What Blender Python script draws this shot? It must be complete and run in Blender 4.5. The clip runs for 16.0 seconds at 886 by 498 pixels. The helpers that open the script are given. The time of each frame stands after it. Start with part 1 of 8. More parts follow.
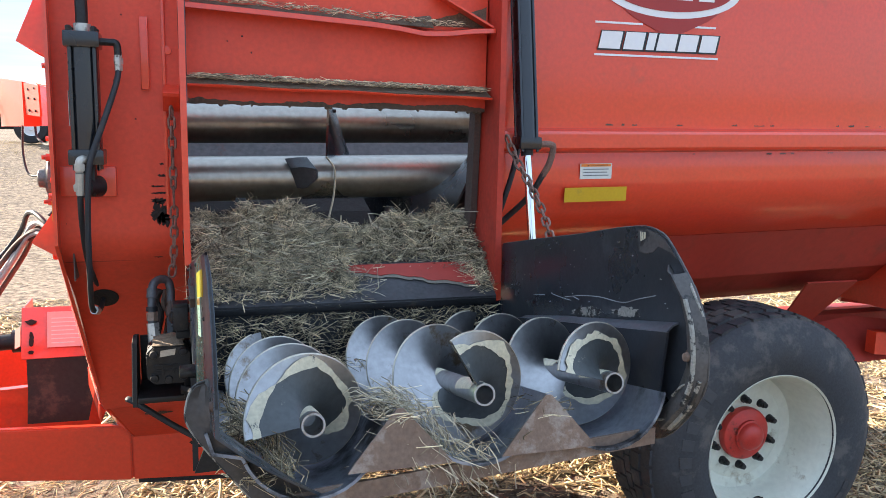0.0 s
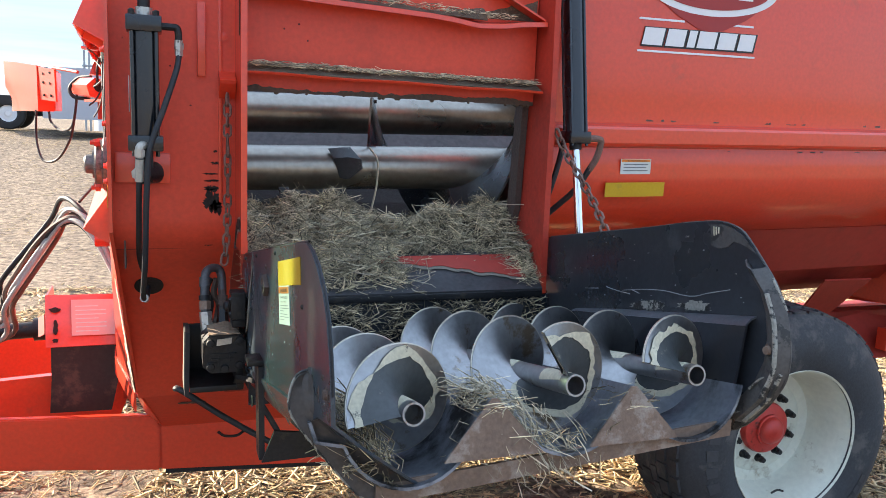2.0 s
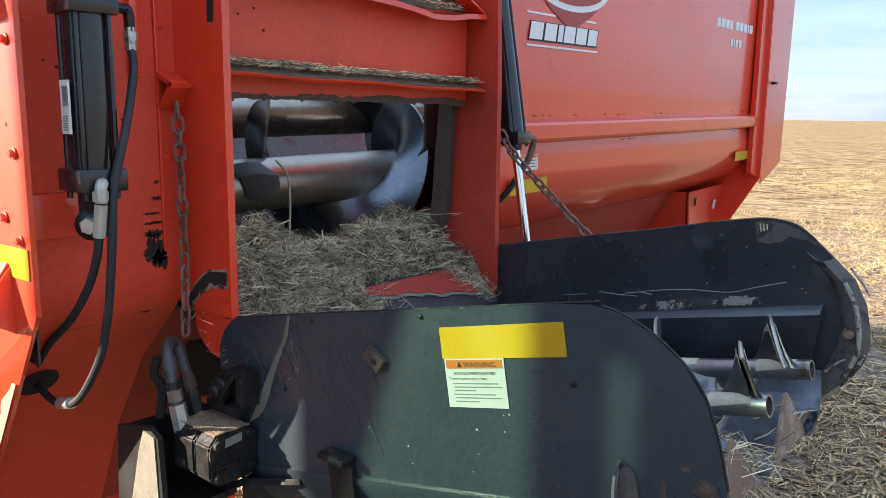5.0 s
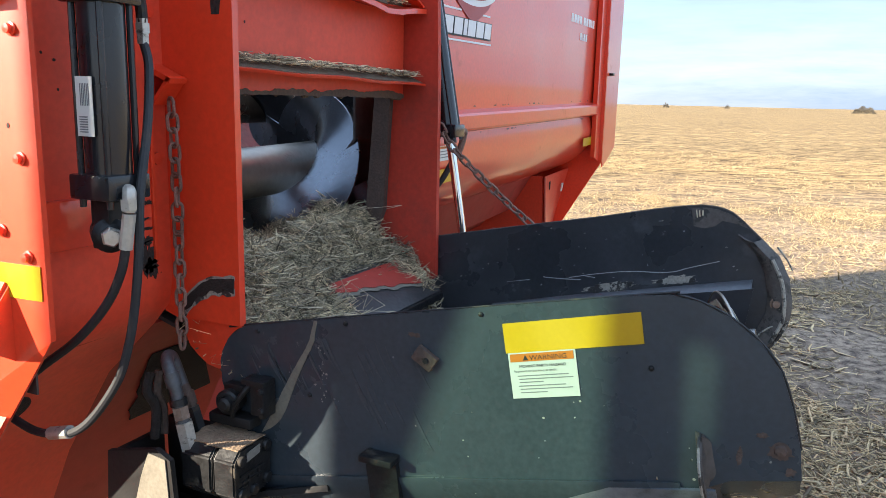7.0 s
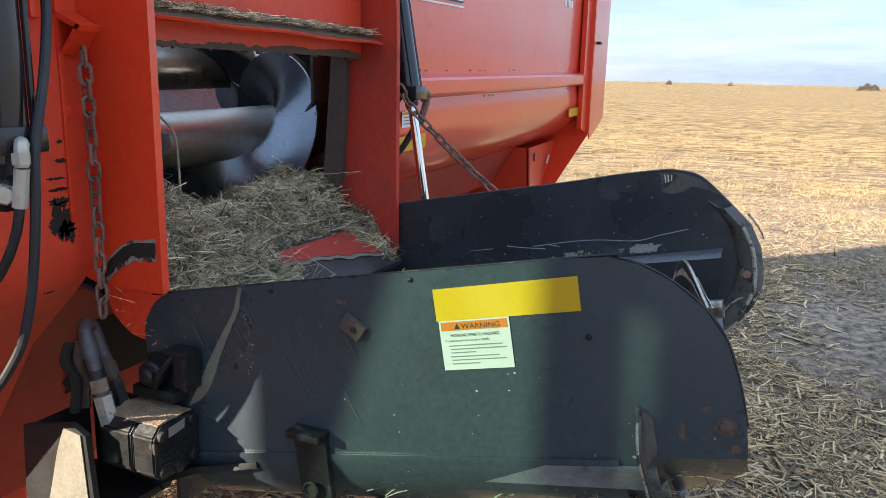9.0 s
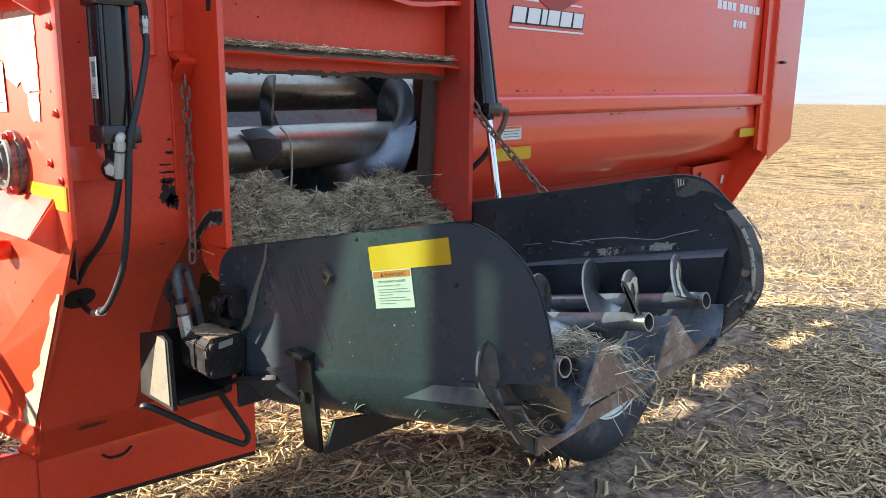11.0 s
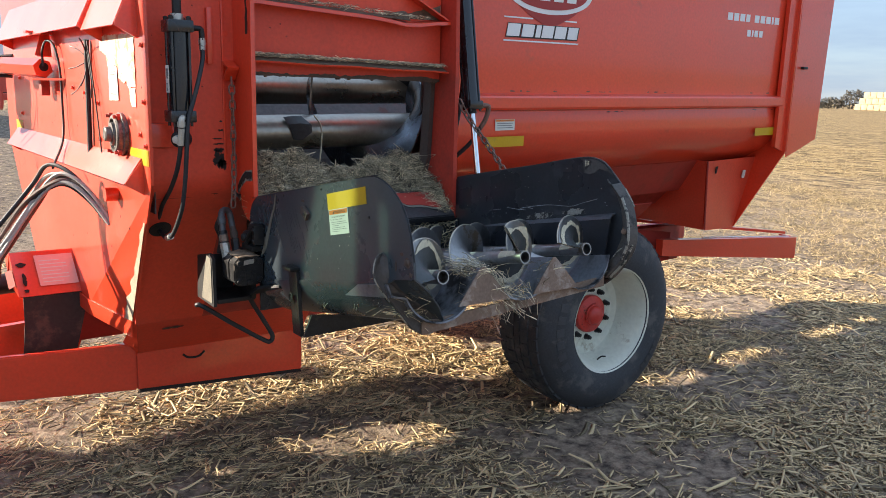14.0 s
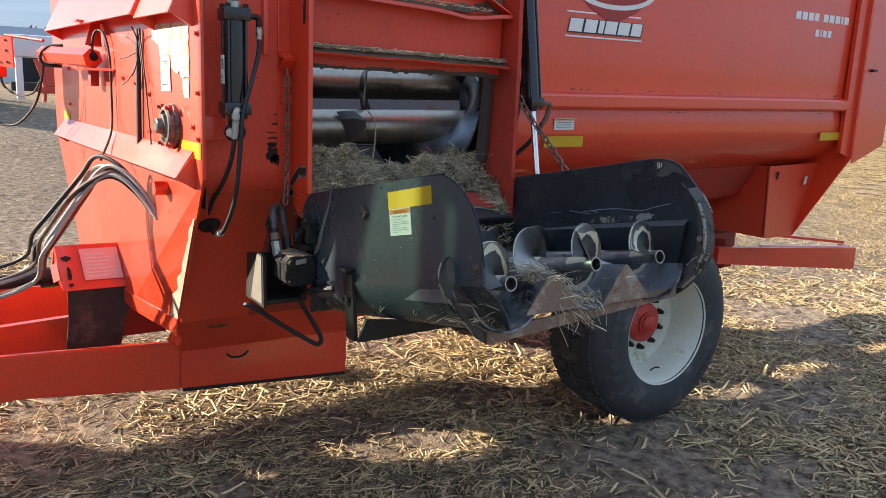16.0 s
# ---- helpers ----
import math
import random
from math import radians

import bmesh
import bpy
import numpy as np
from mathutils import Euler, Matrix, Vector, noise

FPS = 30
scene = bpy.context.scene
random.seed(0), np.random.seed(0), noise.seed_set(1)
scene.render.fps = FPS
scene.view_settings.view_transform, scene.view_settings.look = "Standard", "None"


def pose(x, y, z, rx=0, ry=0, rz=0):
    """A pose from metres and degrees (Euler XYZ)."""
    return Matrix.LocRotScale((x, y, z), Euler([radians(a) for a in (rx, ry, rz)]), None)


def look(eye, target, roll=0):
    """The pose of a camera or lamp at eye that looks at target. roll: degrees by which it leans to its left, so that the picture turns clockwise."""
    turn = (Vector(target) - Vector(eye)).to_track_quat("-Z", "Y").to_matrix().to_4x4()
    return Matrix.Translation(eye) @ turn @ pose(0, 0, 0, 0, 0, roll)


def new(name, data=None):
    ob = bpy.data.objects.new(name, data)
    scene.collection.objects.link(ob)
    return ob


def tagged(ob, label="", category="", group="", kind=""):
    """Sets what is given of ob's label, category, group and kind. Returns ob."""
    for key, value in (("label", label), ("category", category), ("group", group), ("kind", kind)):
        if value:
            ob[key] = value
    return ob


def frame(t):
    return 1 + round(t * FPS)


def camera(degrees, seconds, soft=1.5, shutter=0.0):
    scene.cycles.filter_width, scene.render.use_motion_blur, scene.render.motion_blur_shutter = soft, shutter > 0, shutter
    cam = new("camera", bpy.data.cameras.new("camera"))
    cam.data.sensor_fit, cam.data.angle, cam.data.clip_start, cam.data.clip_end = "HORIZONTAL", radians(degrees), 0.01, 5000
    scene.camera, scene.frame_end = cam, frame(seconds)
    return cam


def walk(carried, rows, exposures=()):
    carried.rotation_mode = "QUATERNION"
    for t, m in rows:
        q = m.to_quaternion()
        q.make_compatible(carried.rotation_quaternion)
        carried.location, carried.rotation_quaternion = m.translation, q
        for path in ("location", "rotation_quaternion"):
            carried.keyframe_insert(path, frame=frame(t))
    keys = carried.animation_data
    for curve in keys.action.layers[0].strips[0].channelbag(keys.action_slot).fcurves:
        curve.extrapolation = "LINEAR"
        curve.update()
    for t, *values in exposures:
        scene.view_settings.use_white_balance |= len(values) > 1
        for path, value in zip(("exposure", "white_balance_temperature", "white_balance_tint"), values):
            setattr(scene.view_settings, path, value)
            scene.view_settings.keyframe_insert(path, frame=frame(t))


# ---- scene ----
cam = camera(59.1, 16.0, soft=0.8)
PATH = [
    (0, (0.091, 0.159, 1.872), (0.709, 2.037, 1.568), 1.3),
    (0.5, (0.067, 0.16, 1.875), (0.691, 2.035, 1.567), 1.6),
    (1, (0.008, 0.169, 1.864), (0.642, 2.041, 1.557), 1.7),
    (1.5, (-0.05, 0.163, 1.862), (0.605, 2.028, 1.552), 1.9),
    (2, (-0.133, 0.229, 1.859), (0.545, 2.084, 1.542), 2.4),
    (2.5, (-0.227, 0.376, 1.878), (0.564, 2.187, 1.569), 3.0),
    (3, (-0.372, 0.468, 1.888), (0.598, 2.191, 1.588), 3.9),
    (3.5, (-0.594, 0.555, 1.905), (0.627, 2.111, 1.606), 1.5),
    (4, (-0.728, 0.694, 1.903), (0.589, 2.167, 1.593), 1.9),
    (4.2, (-0.747, 0.791, 1.897), (0.608, 2.227, 1.576), 1.6),
    (6.3, (-1.061, 1.4, 1.917), (0.663, 2.351, 1.565), 1.2),
    (6.5, (-1.074, 1.432, 1.923), (0.672, 2.338, 1.56), 1.35),
    (7, (-1.127, 1.477, 1.927), (0.661, 2.288, 1.552), 1.3),
    (7.5, (-1.145, 1.496, 1.926), (0.655, 2.276, 1.538), 1.0),
    (8, (-1.151, 1.497, 1.924), (0.655, 2.259, 1.53), 0.95),
    (8.5, (-1.136, 1.482, 1.919), (0.671, 2.242, 1.522), 0.95),
    (9, (-0.988, 1.405, 1.882), (0.79, 2.215, 1.451), 1.35),
    (9.5, (-0.925, 1.26, 1.871), (0.769, 2.19, 1.358), 0.8),
    (9.7, (-0.945, 1.192, 1.864), (0.695, 2.219, 1.36), 0.8),
    (11.8, (-0.985, 0.267, 1.862), (0.355, 1.709, 1.506), 2.2),
    (12, (-1.032, 0.176, 1.849), (0.292, 1.631, 1.491), 2.9),
    (12.5, (-1.064, 0.005, 1.876), (0.207, 1.505, 1.509), 3.0),
    (13, (-0.991, -0.121, 1.879), (0.227, 1.419, 1.499), 2.4),
    (13.5, (-0.984, -0.219, 1.876), (0.204, 1.341, 1.487), 2.0),
    (14, (-1.076, -0.35, 1.882), (0.08, 1.235, 1.49), 1.6),
    (14.5, (-1.144, -0.446, 1.87), (-0.007, 1.153, 1.482), 1.9),
    (15, (-1.148, -0.466, 1.866), (-0.028, 1.145, 1.479), 2.3),
    (15.5, (-1.122, -0.387, 1.849), (-0.01, 1.228, 1.456), 2.5),
    (16, (-1.081, -0.171, 1.86), (0.01, 1.458, 1.466), 2.5),
]
EXPOSURES = [(0, 3.14), (2, 3.05), (3, 3.00), (3.5, 2.94), (4, 2.78), (6.5, 2.94), (8.5, 2.96), (9.0, 2.86), (9.5, 3.10), (12, 2.68), (14, 2.49), (16, 2.40)]
walk(cam, [(t, look(eye, target, roll)) for t, eye, target, roll in PATH], EXPOSURES)

# ---- world, sun ----
SUN_DIR = Vector((-0.76, 0.65, 0.0)).normalized()     # towards the sun, on the ground
SUN_EL = radians(20)
world = bpy.data.worlds.new("sky")
world.use_nodes = True
scene.world = world
wn = world.node_tree.nodes
sky = wn.new("ShaderNodeTexSky")
sky.sky_type = 'NISHITA'
sky.sun_disc = False
sky.sun_elevation = SUN_EL
sky.sun_rotation = math.atan2(SUN_DIR.x, SUN_DIR.y)
sky.altitude = 400
sky.air_density = 1.0
sky.dust_density = 0.25
# thin high haze spread over the clear sky, in long faint streaks
wtc = wn.new("ShaderNodeTexCoord")
wmap = wn.new("ShaderNodeMapping"); wmap.inputs["Scale"].default_value = (0.9, 1.8, 13.0)
streak = wn.new("ShaderNodeTexNoise"); streak.inputs["Scale"].default_value = 1.6; streak.inputs["Detail"].default_value = 7
streak.inputs["Roughness"].default_value = 0.62
haze = wn.new("ShaderNodeMapRange")
haze.inputs[1].default_value = 0.36; haze.inputs[2].default_value = 0.66; haze.inputs[3].default_value = 0.82; haze.inputs[4].default_value = 0.96
wmix = wn.new("ShaderNodeMix"); wmix.data_type = 'RGBA'
wl = world.node_tree.links
wl.new(wtc.outputs["Generated"], wmap.inputs["Vector"]); wl.new(wmap.outputs[0], streak.inputs["Vector"])
# the veil of high haze is brighter overhead than along the horizon
wsep = wn.new("ShaderNodeSeparateXYZ"); wl.new(wtc.outputs["Generated"], wsep.inputs[0])
veil = wn.new("ShaderNodeMapRange")
veil.inputs[1].default_value = 0.0; veil.inputs[2].default_value = 0.75; veil.inputs[3].default_value = 0.66; veil.inputs[4].default_value = 1.34
wl.new(wsep.outputs["Z"], veil.inputs[0])
vcol = wn.new("ShaderNodeVectorMath"); vcol.operation = 'SCALE'; vcol.inputs[0].default_value = (1.78, 2.40, 3.42)
wl.new(veil.outputs[0], vcol.inputs["Scale"]); wl.new(vcol.outputs[0], wmix.inputs[7])
wl.new(streak.outputs["Fac"], haze.inputs[0]); wl.new(haze.outputs[0], wmix.inputs[0])
wl.new(sky.outputs[0], wmix.inputs[6]); wl.new(wmix.outputs[2], wn["Background"].inputs[0])
wn["Background"].inputs[1].default_value = 0.055
sun = new("sun", bpy.data.lights.new("sun", 'SUN'))
sun.data.energy = 2.62
sun.data.angle = radians(0.6)
sun.data.color = (1.0, 0.885, 0.715)
sv = Vector((SUN_DIR.x * math.cos(SUN_EL), SUN_DIR.y * math.cos(SUN_EL), math.sin(SUN_EL)))
sun.matrix_world = look(sv * 30, (0, 0, 0))


# ---- materials ----
def mat(name, base, rough=0.5, metal=0.0, vary=0.12, scale=3.0, fine=60.0, bump=0.05, bump_scale=80.0,
        dirt=None, dirt_amt=0.0, dirt_scale=4.0, coat=0.0, object_random=0.0, island=0.0, spec=0.5, rough_vary=0.1, crisp=0.10):
    """A painted or bare surface: two scales of variation, an optional layer of dirt or wear with its own shape, and fine relief."""
    m = bpy.data.materials.new(name)
    m.use_nodes = True
    t = m.node_tree
    n, l = t.nodes, t.links
    b = n["Principled BSDF"]
    tc = n.new("ShaderNodeTexCoord")
    geo = n.new("ShaderNodeNewGeometry")
    pos = geo.outputs["Position"]
    n1 = n.new("ShaderNodeTexNoise"); n1.inputs["Scale"].default_value = scale; n1.inputs["Detail"].default_value = 6
    n2 = n.new("ShaderNodeTexNoise"); n2.inputs["Scale"].default_value = fine; n2.inputs["Detail"].default_value = 4
    l.new(pos, n1.inputs["Vector"]); l.new(pos, n2.inputs["Vector"])
    add = n.new("ShaderNodeMath"); add.operation = 'ADD'
    l.new(n1.outputs["Fac"], add.inputs[0]); l.new(n2.outputs["Fac"], add.inputs[1])
    mr = n.new("ShaderNodeMapRange"); mr.inputs[1].default_value = 0.6; mr.inputs[2].default_value = 1.4
    mr.inputs[3].default_value = 1 - vary; mr.inputs[4].default_value = 1 + vary
    l.new(add.outputs[0], mr.inputs[0])
    val = mr.outputs[0]
    if object_random or island:
        if island:
            src = geo.outputs["Random Per Island"]
        else:
            oi = n.new("ShaderNodeObjectInfo"); src = oi.outputs["Random"]
        amt = island or object_random
        r2 = n.new("ShaderNodeMapRange"); r2.inputs[3].default_value = 1 - amt; r2.inputs[4].default_value = 1 + amt
        l.new(src, r2.inputs[0])
        mul = n.new("ShaderNodeMath"); mul.operation = 'MULTIPLY'
        l.new(val, mul.inputs[0]); l.new(r2.outputs[0], mul.inputs[1]); val = mul.outputs[0]
    col = n.new("ShaderNodeVectorMath"); col.operation = 'SCALE'
    col.inputs[0].default_value = base
    l.new(val, col.inputs["Scale"])
    out = col.outputs[0]
    rmr = n.new("ShaderNodeMapRange"); rmr.inputs[1].default_value = 0.3; rmr.inputs[2].default_value = 0.7
    rmr.inputs[3].default_value = max(0.03, rough - rough_vary); rmr.inputs[4].default_value = min(1, rough + rough_vary)
    l.new(n1.outputs["Fac"], rmr.inputs[0])
    rough_out = rmr.outputs[0]
    metal_out = None
    if dirt:
        n3 = n.new("ShaderNodeTexNoise"); n3.inputs["Scale"].default_value = dirt_scale; n3.inputs["Detail"].default_value = 9
        n3.inputs["Roughness"].default_value = 0.68
        l.new(pos, n3.inputs["Vector"])
        dm = n.new("ShaderNodeMapRange")
        dm.inputs[1].default_value = 0.70 - 0.35 * dirt_amt; dm.inputs[2].default_value = 0.70 - 0.35 * dirt_amt + crisp
        l.new(n3.outputs["Fac"], dm.inputs[0])
        mx = n.new("ShaderNodeMix"); mx.data_type = 'RGBA'
        l.new(dm.outputs[0], mx.inputs[0]); l.new(out, mx.inputs[6]); mx.inputs[7].default_value = (*dirt[:3], 1)
        out = mx.outputs[2]
        if len(dirt) > 3:
            rm = n.new("ShaderNodeMix"); rm.data_type = 'FLOAT'
            l.new(dm.outputs[0], rm.inputs[0]); l.new(rough_out, rm.inputs[2]); rm.inputs[3].default_value = dirt[3]
            rough_out = rm.outputs[0]
    l.new(out, b.inputs["Base Color"])
    l.new(rough_out, b.inputs["Roughness"])
    b.inputs["Metallic"].default_value = metal
    b.inputs["Coat Weight"].default_value = coat
    b.inputs["Coat Roughness"].default_value = 0.10
    b.inputs["Specular IOR Level"].default_value = spec
    if bump:
        n4 = n.new("ShaderNodeTexNoise"); n4.inputs["Scale"].default_value = bump_scale; n4.inputs["Detail"].default_value = 5
        l.new(pos, n4.inputs["Vector"])
        bp = n.new("ShaderNodeBump"); bp.inputs["Strength"].default_value = bump; bp.inputs["Distance"].default_value = 0.01
        l.new(n4.outputs["Fac"], bp.inputs["Height"]); l.new(bp.outputs[0], b.inputs["Normal"])
    return m


RED = mat("red_paint", (0.74, 0.052, 0.015), 0.42, coat=0.75, vary=0.13, scale=1.6, fine=70, bump=0.03, bump_scale=5,
          dirt=(0.42, 0.070, 0.034, 0.7), dirt_amt=0.28, dirt_scale=5.5, rough_vary=0.06, crisp=0.22)
RED_SATIN = mat("red_paint_satin", (0.71, 0.066, 0.028), 0.47, vary=0.14, scale=1.6, fine=70, bump=0.03, bump_scale=5, spec=0.5, dirt=(0.48, 0.055, 0.030, 0.6), dirt_amt=0.35, dirt_scale=3, crisp=0.25)
RED_GRIMY = mat("red_paint_grimy", (0.50, 0.050, 0.028), 0.55, vary=0.2, scale=5, fine=60, bump=0.05, bump_scale=50, spec=0.3, dirt=(0.22, 0.050, 0.036, 0.8), dirt_amt=0.52, dirt_scale=4, crisp=0.25)
# dusty paint, darkened further to carry the shade below the tub
RED_OLDSHADE = mat("red_paint_dusty_shaded", (0.36, 0.034, 0.020), 0.6, vary=0.16, scale=2.5, fine=30, bump=0.06, bump_scale=40,
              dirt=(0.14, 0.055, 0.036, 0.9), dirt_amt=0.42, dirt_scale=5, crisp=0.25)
BLACK = mat("black_paint", (0.021, 0.024, 0.030), 0.30, vary=0.25, scale=4, fine=70, bump=0.05, bump_scale=60,
            dirt=(0.075, 0.077, 0.08, 0.65), dirt_amt=0.24, dirt_scale=24, crisp=0.16)
# the pale mottling is dust and a grey sky sheen painted in together
DUSTSHEENBLACK = mat("black_paint_dust_and_sheen", (0.028, 0.032, 0.038), 0.30, vary=0.3, scale=4, fine=70, bump=0.05, bump_scale=60, spec=0.6,
                dirt=(0.125, 0.132, 0.142, 0.5), dirt_amt=0.50, dirt_scale=5, crisp=0.30)
TROUGHSTEEL = mat("polished_trough_steel", (0.26, 0.285, 0.33), 0.38, metal=0.7, vary=0.3, scale=8, fine=80, bump=0.05, bump_scale=70,
                  dirt=(0.020, 0.022, 0.025, 0.45), dirt_amt=0.58, dirt_scale=5, crisp=0.12)
BLACK_OUT = mat("black_paint_scratched", (0.035, 0.046, 0.056), 0.27, vary=0.25, scale=3, fine=90, bump=0.03, bump_scale=40, spec=0.5,
                dirt=(0.044, 0.055, 0.062, 0.45), dirt_amt=0.4, dirt_scale=5, crisp=0.25)
FLIGHT = mat("auger_steel", (0.36, 0.355, 0.350), 0.40, metal=0.95, vary=0.22, scale=6, fine=60, bump=0.04, bump_scale=90,
             dirt=(0.20, 0.15, 0.10, 0.55), dirt_amt=0.34, dirt_scale=7, crisp=0.06)
FLIGHTPAINT = mat("flight_paint", (0.055, 0.060, 0.060), 0.38, vary=0.3, scale=9, fine=90, bump=0.05, bump_scale=80,
                  dirt=(0.20, 0.185, 0.15, 0.6), dirt_amt=0.22, dirt_scale=26, crisp=0.05)
CREAMEDGE = mat("cream_primer_edge", (0.56, 0.51, 0.37), 0.55, vary=0.25, scale=25, fine=130, bump=0.05,
                dirt=(0.10, 0.10, 0.10, 0.6), dirt_amt=0.25, dirt_scale=35, crisp=0.05)
SCUFF = mat("scuffed_black_paint", (0.085, 0.078, 0.072), 0.6, vary=0.35, scale=14, fine=120, bump=0.06, dirt=(0.03, 0.03, 0.03, 0.5), dirt_amt=0.5, dirt_scale=25, crisp=0.05)
WORN = mat("worn_bright_steel", (0.50, 0.45, 0.36), 0.38, metal=0.6, vary=0.25, scale=15, fine=120, bump=0.06)
PIPE = mat("polished_steel", (0.34, 0.305, 0.255), 0.30, metal=0.9, vary=0.25, scale=3, fine=40, bump=0.03, bump_scale=90,
           dirt=(0.05, 0.045, 0.04, 0.6), dirt_amt=0.12, dirt_scale=5)
MAINFLIGHT = mat("flight_steel", (0.165, 0.185, 0.215), 0.27, metal=0.95, vary=0.15, scale=6, fine=60, bump=0.03, bump_scale=60,
                 dirt=(0.06, 0.055, 0.05, 0.6), dirt_amt=0.18, dirt_scale=6)
RUBBER = mat("tyre_rubber", (0.038, 0.039, 0.043), 0.75, vary=0.3, scale=7, fine=90, bump=0.12, bump_scale=150,
             dirt=(0.10, 0.092, 0.085, 0.9), dirt_amt=0.5, dirt_scale=6)
TYRE_MARK = mat("raised_tyre_mark", (0.045, 0.046, 0.050), 0.55, vary=0.2)
CREAM = mat("cream_rim_paint", (0.62, 0.62, 0.52), 0.4, vary=0.10, scale=5, fine=40, bump=0.03,
            dirt=(0.30, 0.25, 0.17, 0.8), dirt_amt=0.35, dirt_scale=6)
HUBRED = mat("hub_red_paint", (0.50, 0.035, 0.025), 0.42, vary=0.15, scale=12, fine=60, dirt=(0.10, 0.03, 0.02, 0.8), dirt_amt=0.35, dirt_scale=14)
DARKSTEEL = mat("dark_steel", (0.024, 0.024, 0.025), 0.45, metal=0.5, vary=0.35, scale=22, fine=110, bump=0.16,
                dirt=(0.085, 0.070, 0.052, 0.9), dirt_amt=0.36, dirt_scale=18)
CYLBLACK = mat("cylinder_black", (0.012, 0.013, 0.016), 0.25, vary=0.2, scale=10, bump=0.02, coat=0.3)
CHROME = mat("chrome_rod", (0.85, 0.87, 0.90), 0.07, metal=1.0, vary=0.04, bump=0.0, rough_vary=0.03)
ZINC = mat("zinc_fitting", (0.50, 0.49, 0.45), 0.42, metal=0.7, vary=0.2, scale=30, fine=150, dirt=(0.10, 0.08, 0.06, 0.8), dirt_amt=0.4, dirt_scale=30)
PALEZINC = mat("pale_zinc_fitting", (0.46, 0.43, 0.37), 0.42, metal=0.35, vary=0.15, scale=30, fine=150, dirt=(0.25, 0.21, 0.16, 0.8), dirt_amt=0.25, dirt_scale=40)
HOSE = mat("hose_rubber", (0.018, 0.019, 0.022), 0.6, vary=0.25, scale=20, fine=150, bump=0.05, dirt=(0.06, 0.05, 0.045, 0.9), dirt_amt=0.35, dirt_scale=15)
RUST = mat("rusty_chain", (0.23, 0.135, 0.105), 0.75, metal=0.3, vary=0.4, scale=40, fine=200, bump=0.3, bump_scale=200, object_random=0.25)
RUSTPLATE = mat("rusty_plate", (0.22, 0.15, 0.11), 0.72, metal=0.2, vary=0.3, scale=12, fine=120, bump=0.15, bump_scale=120,
                dirt=(0.36, 0.30, 0.25, 0.8), dirt_amt=0.5, dirt_scale=12)
RUSTDARK = mat("dark_rust", (0.085, 0.055, 0.042), 0.8, vary=0.4, scale=40, fine=150, bump=0.3, bump_scale=150)
YELLOW = mat("yellow_decal", (0.56, 0.335, 0.004), 0.38, vary=0.08, scale=12, fine=120, bump=0.02, dirt=(0.38, 0.26, 0.03, 0.6), dirt_amt=0.25, dirt_scale=14)
WHITE = mat("white_decal", (0.66, 0.67, 0.62), 0.45, vary=0.05, scale=15, bump=0.0)
ORANGE = mat("orange_decal", (0.80, 0.22, 0.015), 0.45, vary=0.06, bump=0.0)
INK = mat("black_ink", (0.02, 0.02, 0.02), 0.5, bump=0.0)
PAPER = mat("worn_paper_decal", (0.70, 0.60, 0.46), 0.7, vary=0.16, scale=12, bump=0.05, dirt=(0.58, 0.20, 0.10, 0.6), dirt_amt=0.62, dirt_scale=14)
PINKLABEL = mat("faded_label", (0.75, 0.42, 0.36), 0.5, vary=0.08, bump=0.0)
DIRT = mat("caked_feed_dirt", (0.135, 0.098, 0.066), 0.95, vary=0.45, scale=25, fine=160, bump=0.6, bump_scale=140)
CREAMSCUFF = mat("cream_scuff", (0.32, 0.305, 0.26), 0.7, vary=0.35, scale=30, fine=160, bump=0.1, dirt=(0.03, 0.03, 0.03, 0.5), dirt_amt=0.55, dirt_scale=30, crisp=0.05)
# darker label white, yellow and orange for the decals on the chute plate
DULLLABEL = mat("dull_label", (0.42, 0.42, 0.39), 0.6, vary=0.06, scale=20, bump=0.0)
DULLYELLOW = mat("dull_yellow_decal", (0.50, 0.298, 0.003), 0.5, vary=0.06, scale=12, fine=120, bump=0.02)
DULLORANGE = mat("dull_orange_decal", (0.45, 0.125, 0.008), 0.55, vary=0.05, bump=0.0)
SUNPALE = mat("bare_primer", (0.17, 0.150, 0.115), 0.7, vary=0.3, scale=25, fine=140, bump=0.05)
DULLBLACK = mat("dull_black", (0.007, 0.0065, 0.0065), 0.55, vary=0.3, scale=12, fine=90, bump=0.08, dirt=(0.05, 0.04, 0.03, 0.9), dirt_amt=0.3, dirt_scale=16)
# grime, and also the dark of holes and gaps that are not cut open
GRIMESHADE = mat("black_grime_and_shade", (0.022, 0.016, 0.013), 0.9, vary=0.5, scale=25, fine=160, bump=0.4, bump_scale=140)
STRAW = mat("straw", (0.54, 0.46, 0.32), 0.8, vary=0.15, scale=3, fine=30, bump=0.0, island=0.60)
STALK = mat("corn_stalk", (0.49, 0.360, 0.195), 0.8, vary=0.25, scale=0.6, fine=12, bump=0.0, island=0.82)
STUBBLE = mat("field_stubble", (0.38, 0.275, 0.142), 0.8, vary=0.25, scale=0.5, fine=12, bump=0.0, island=0.62)
FEED = mat("feed_straw", (0.49, 0.40, 0.255), 0.85, vary=0.75, scale=14, fine=40, bump=0.0, island=0.85)
# feed under the straws, its dark colour painting the shade between stems
FEEDBASE = mat("feed_mass_shaded", (0.075, 0.060, 0.040), 0.95, vary=0.5, scale=20, fine=120, bump=0.8, bump_scale=120)
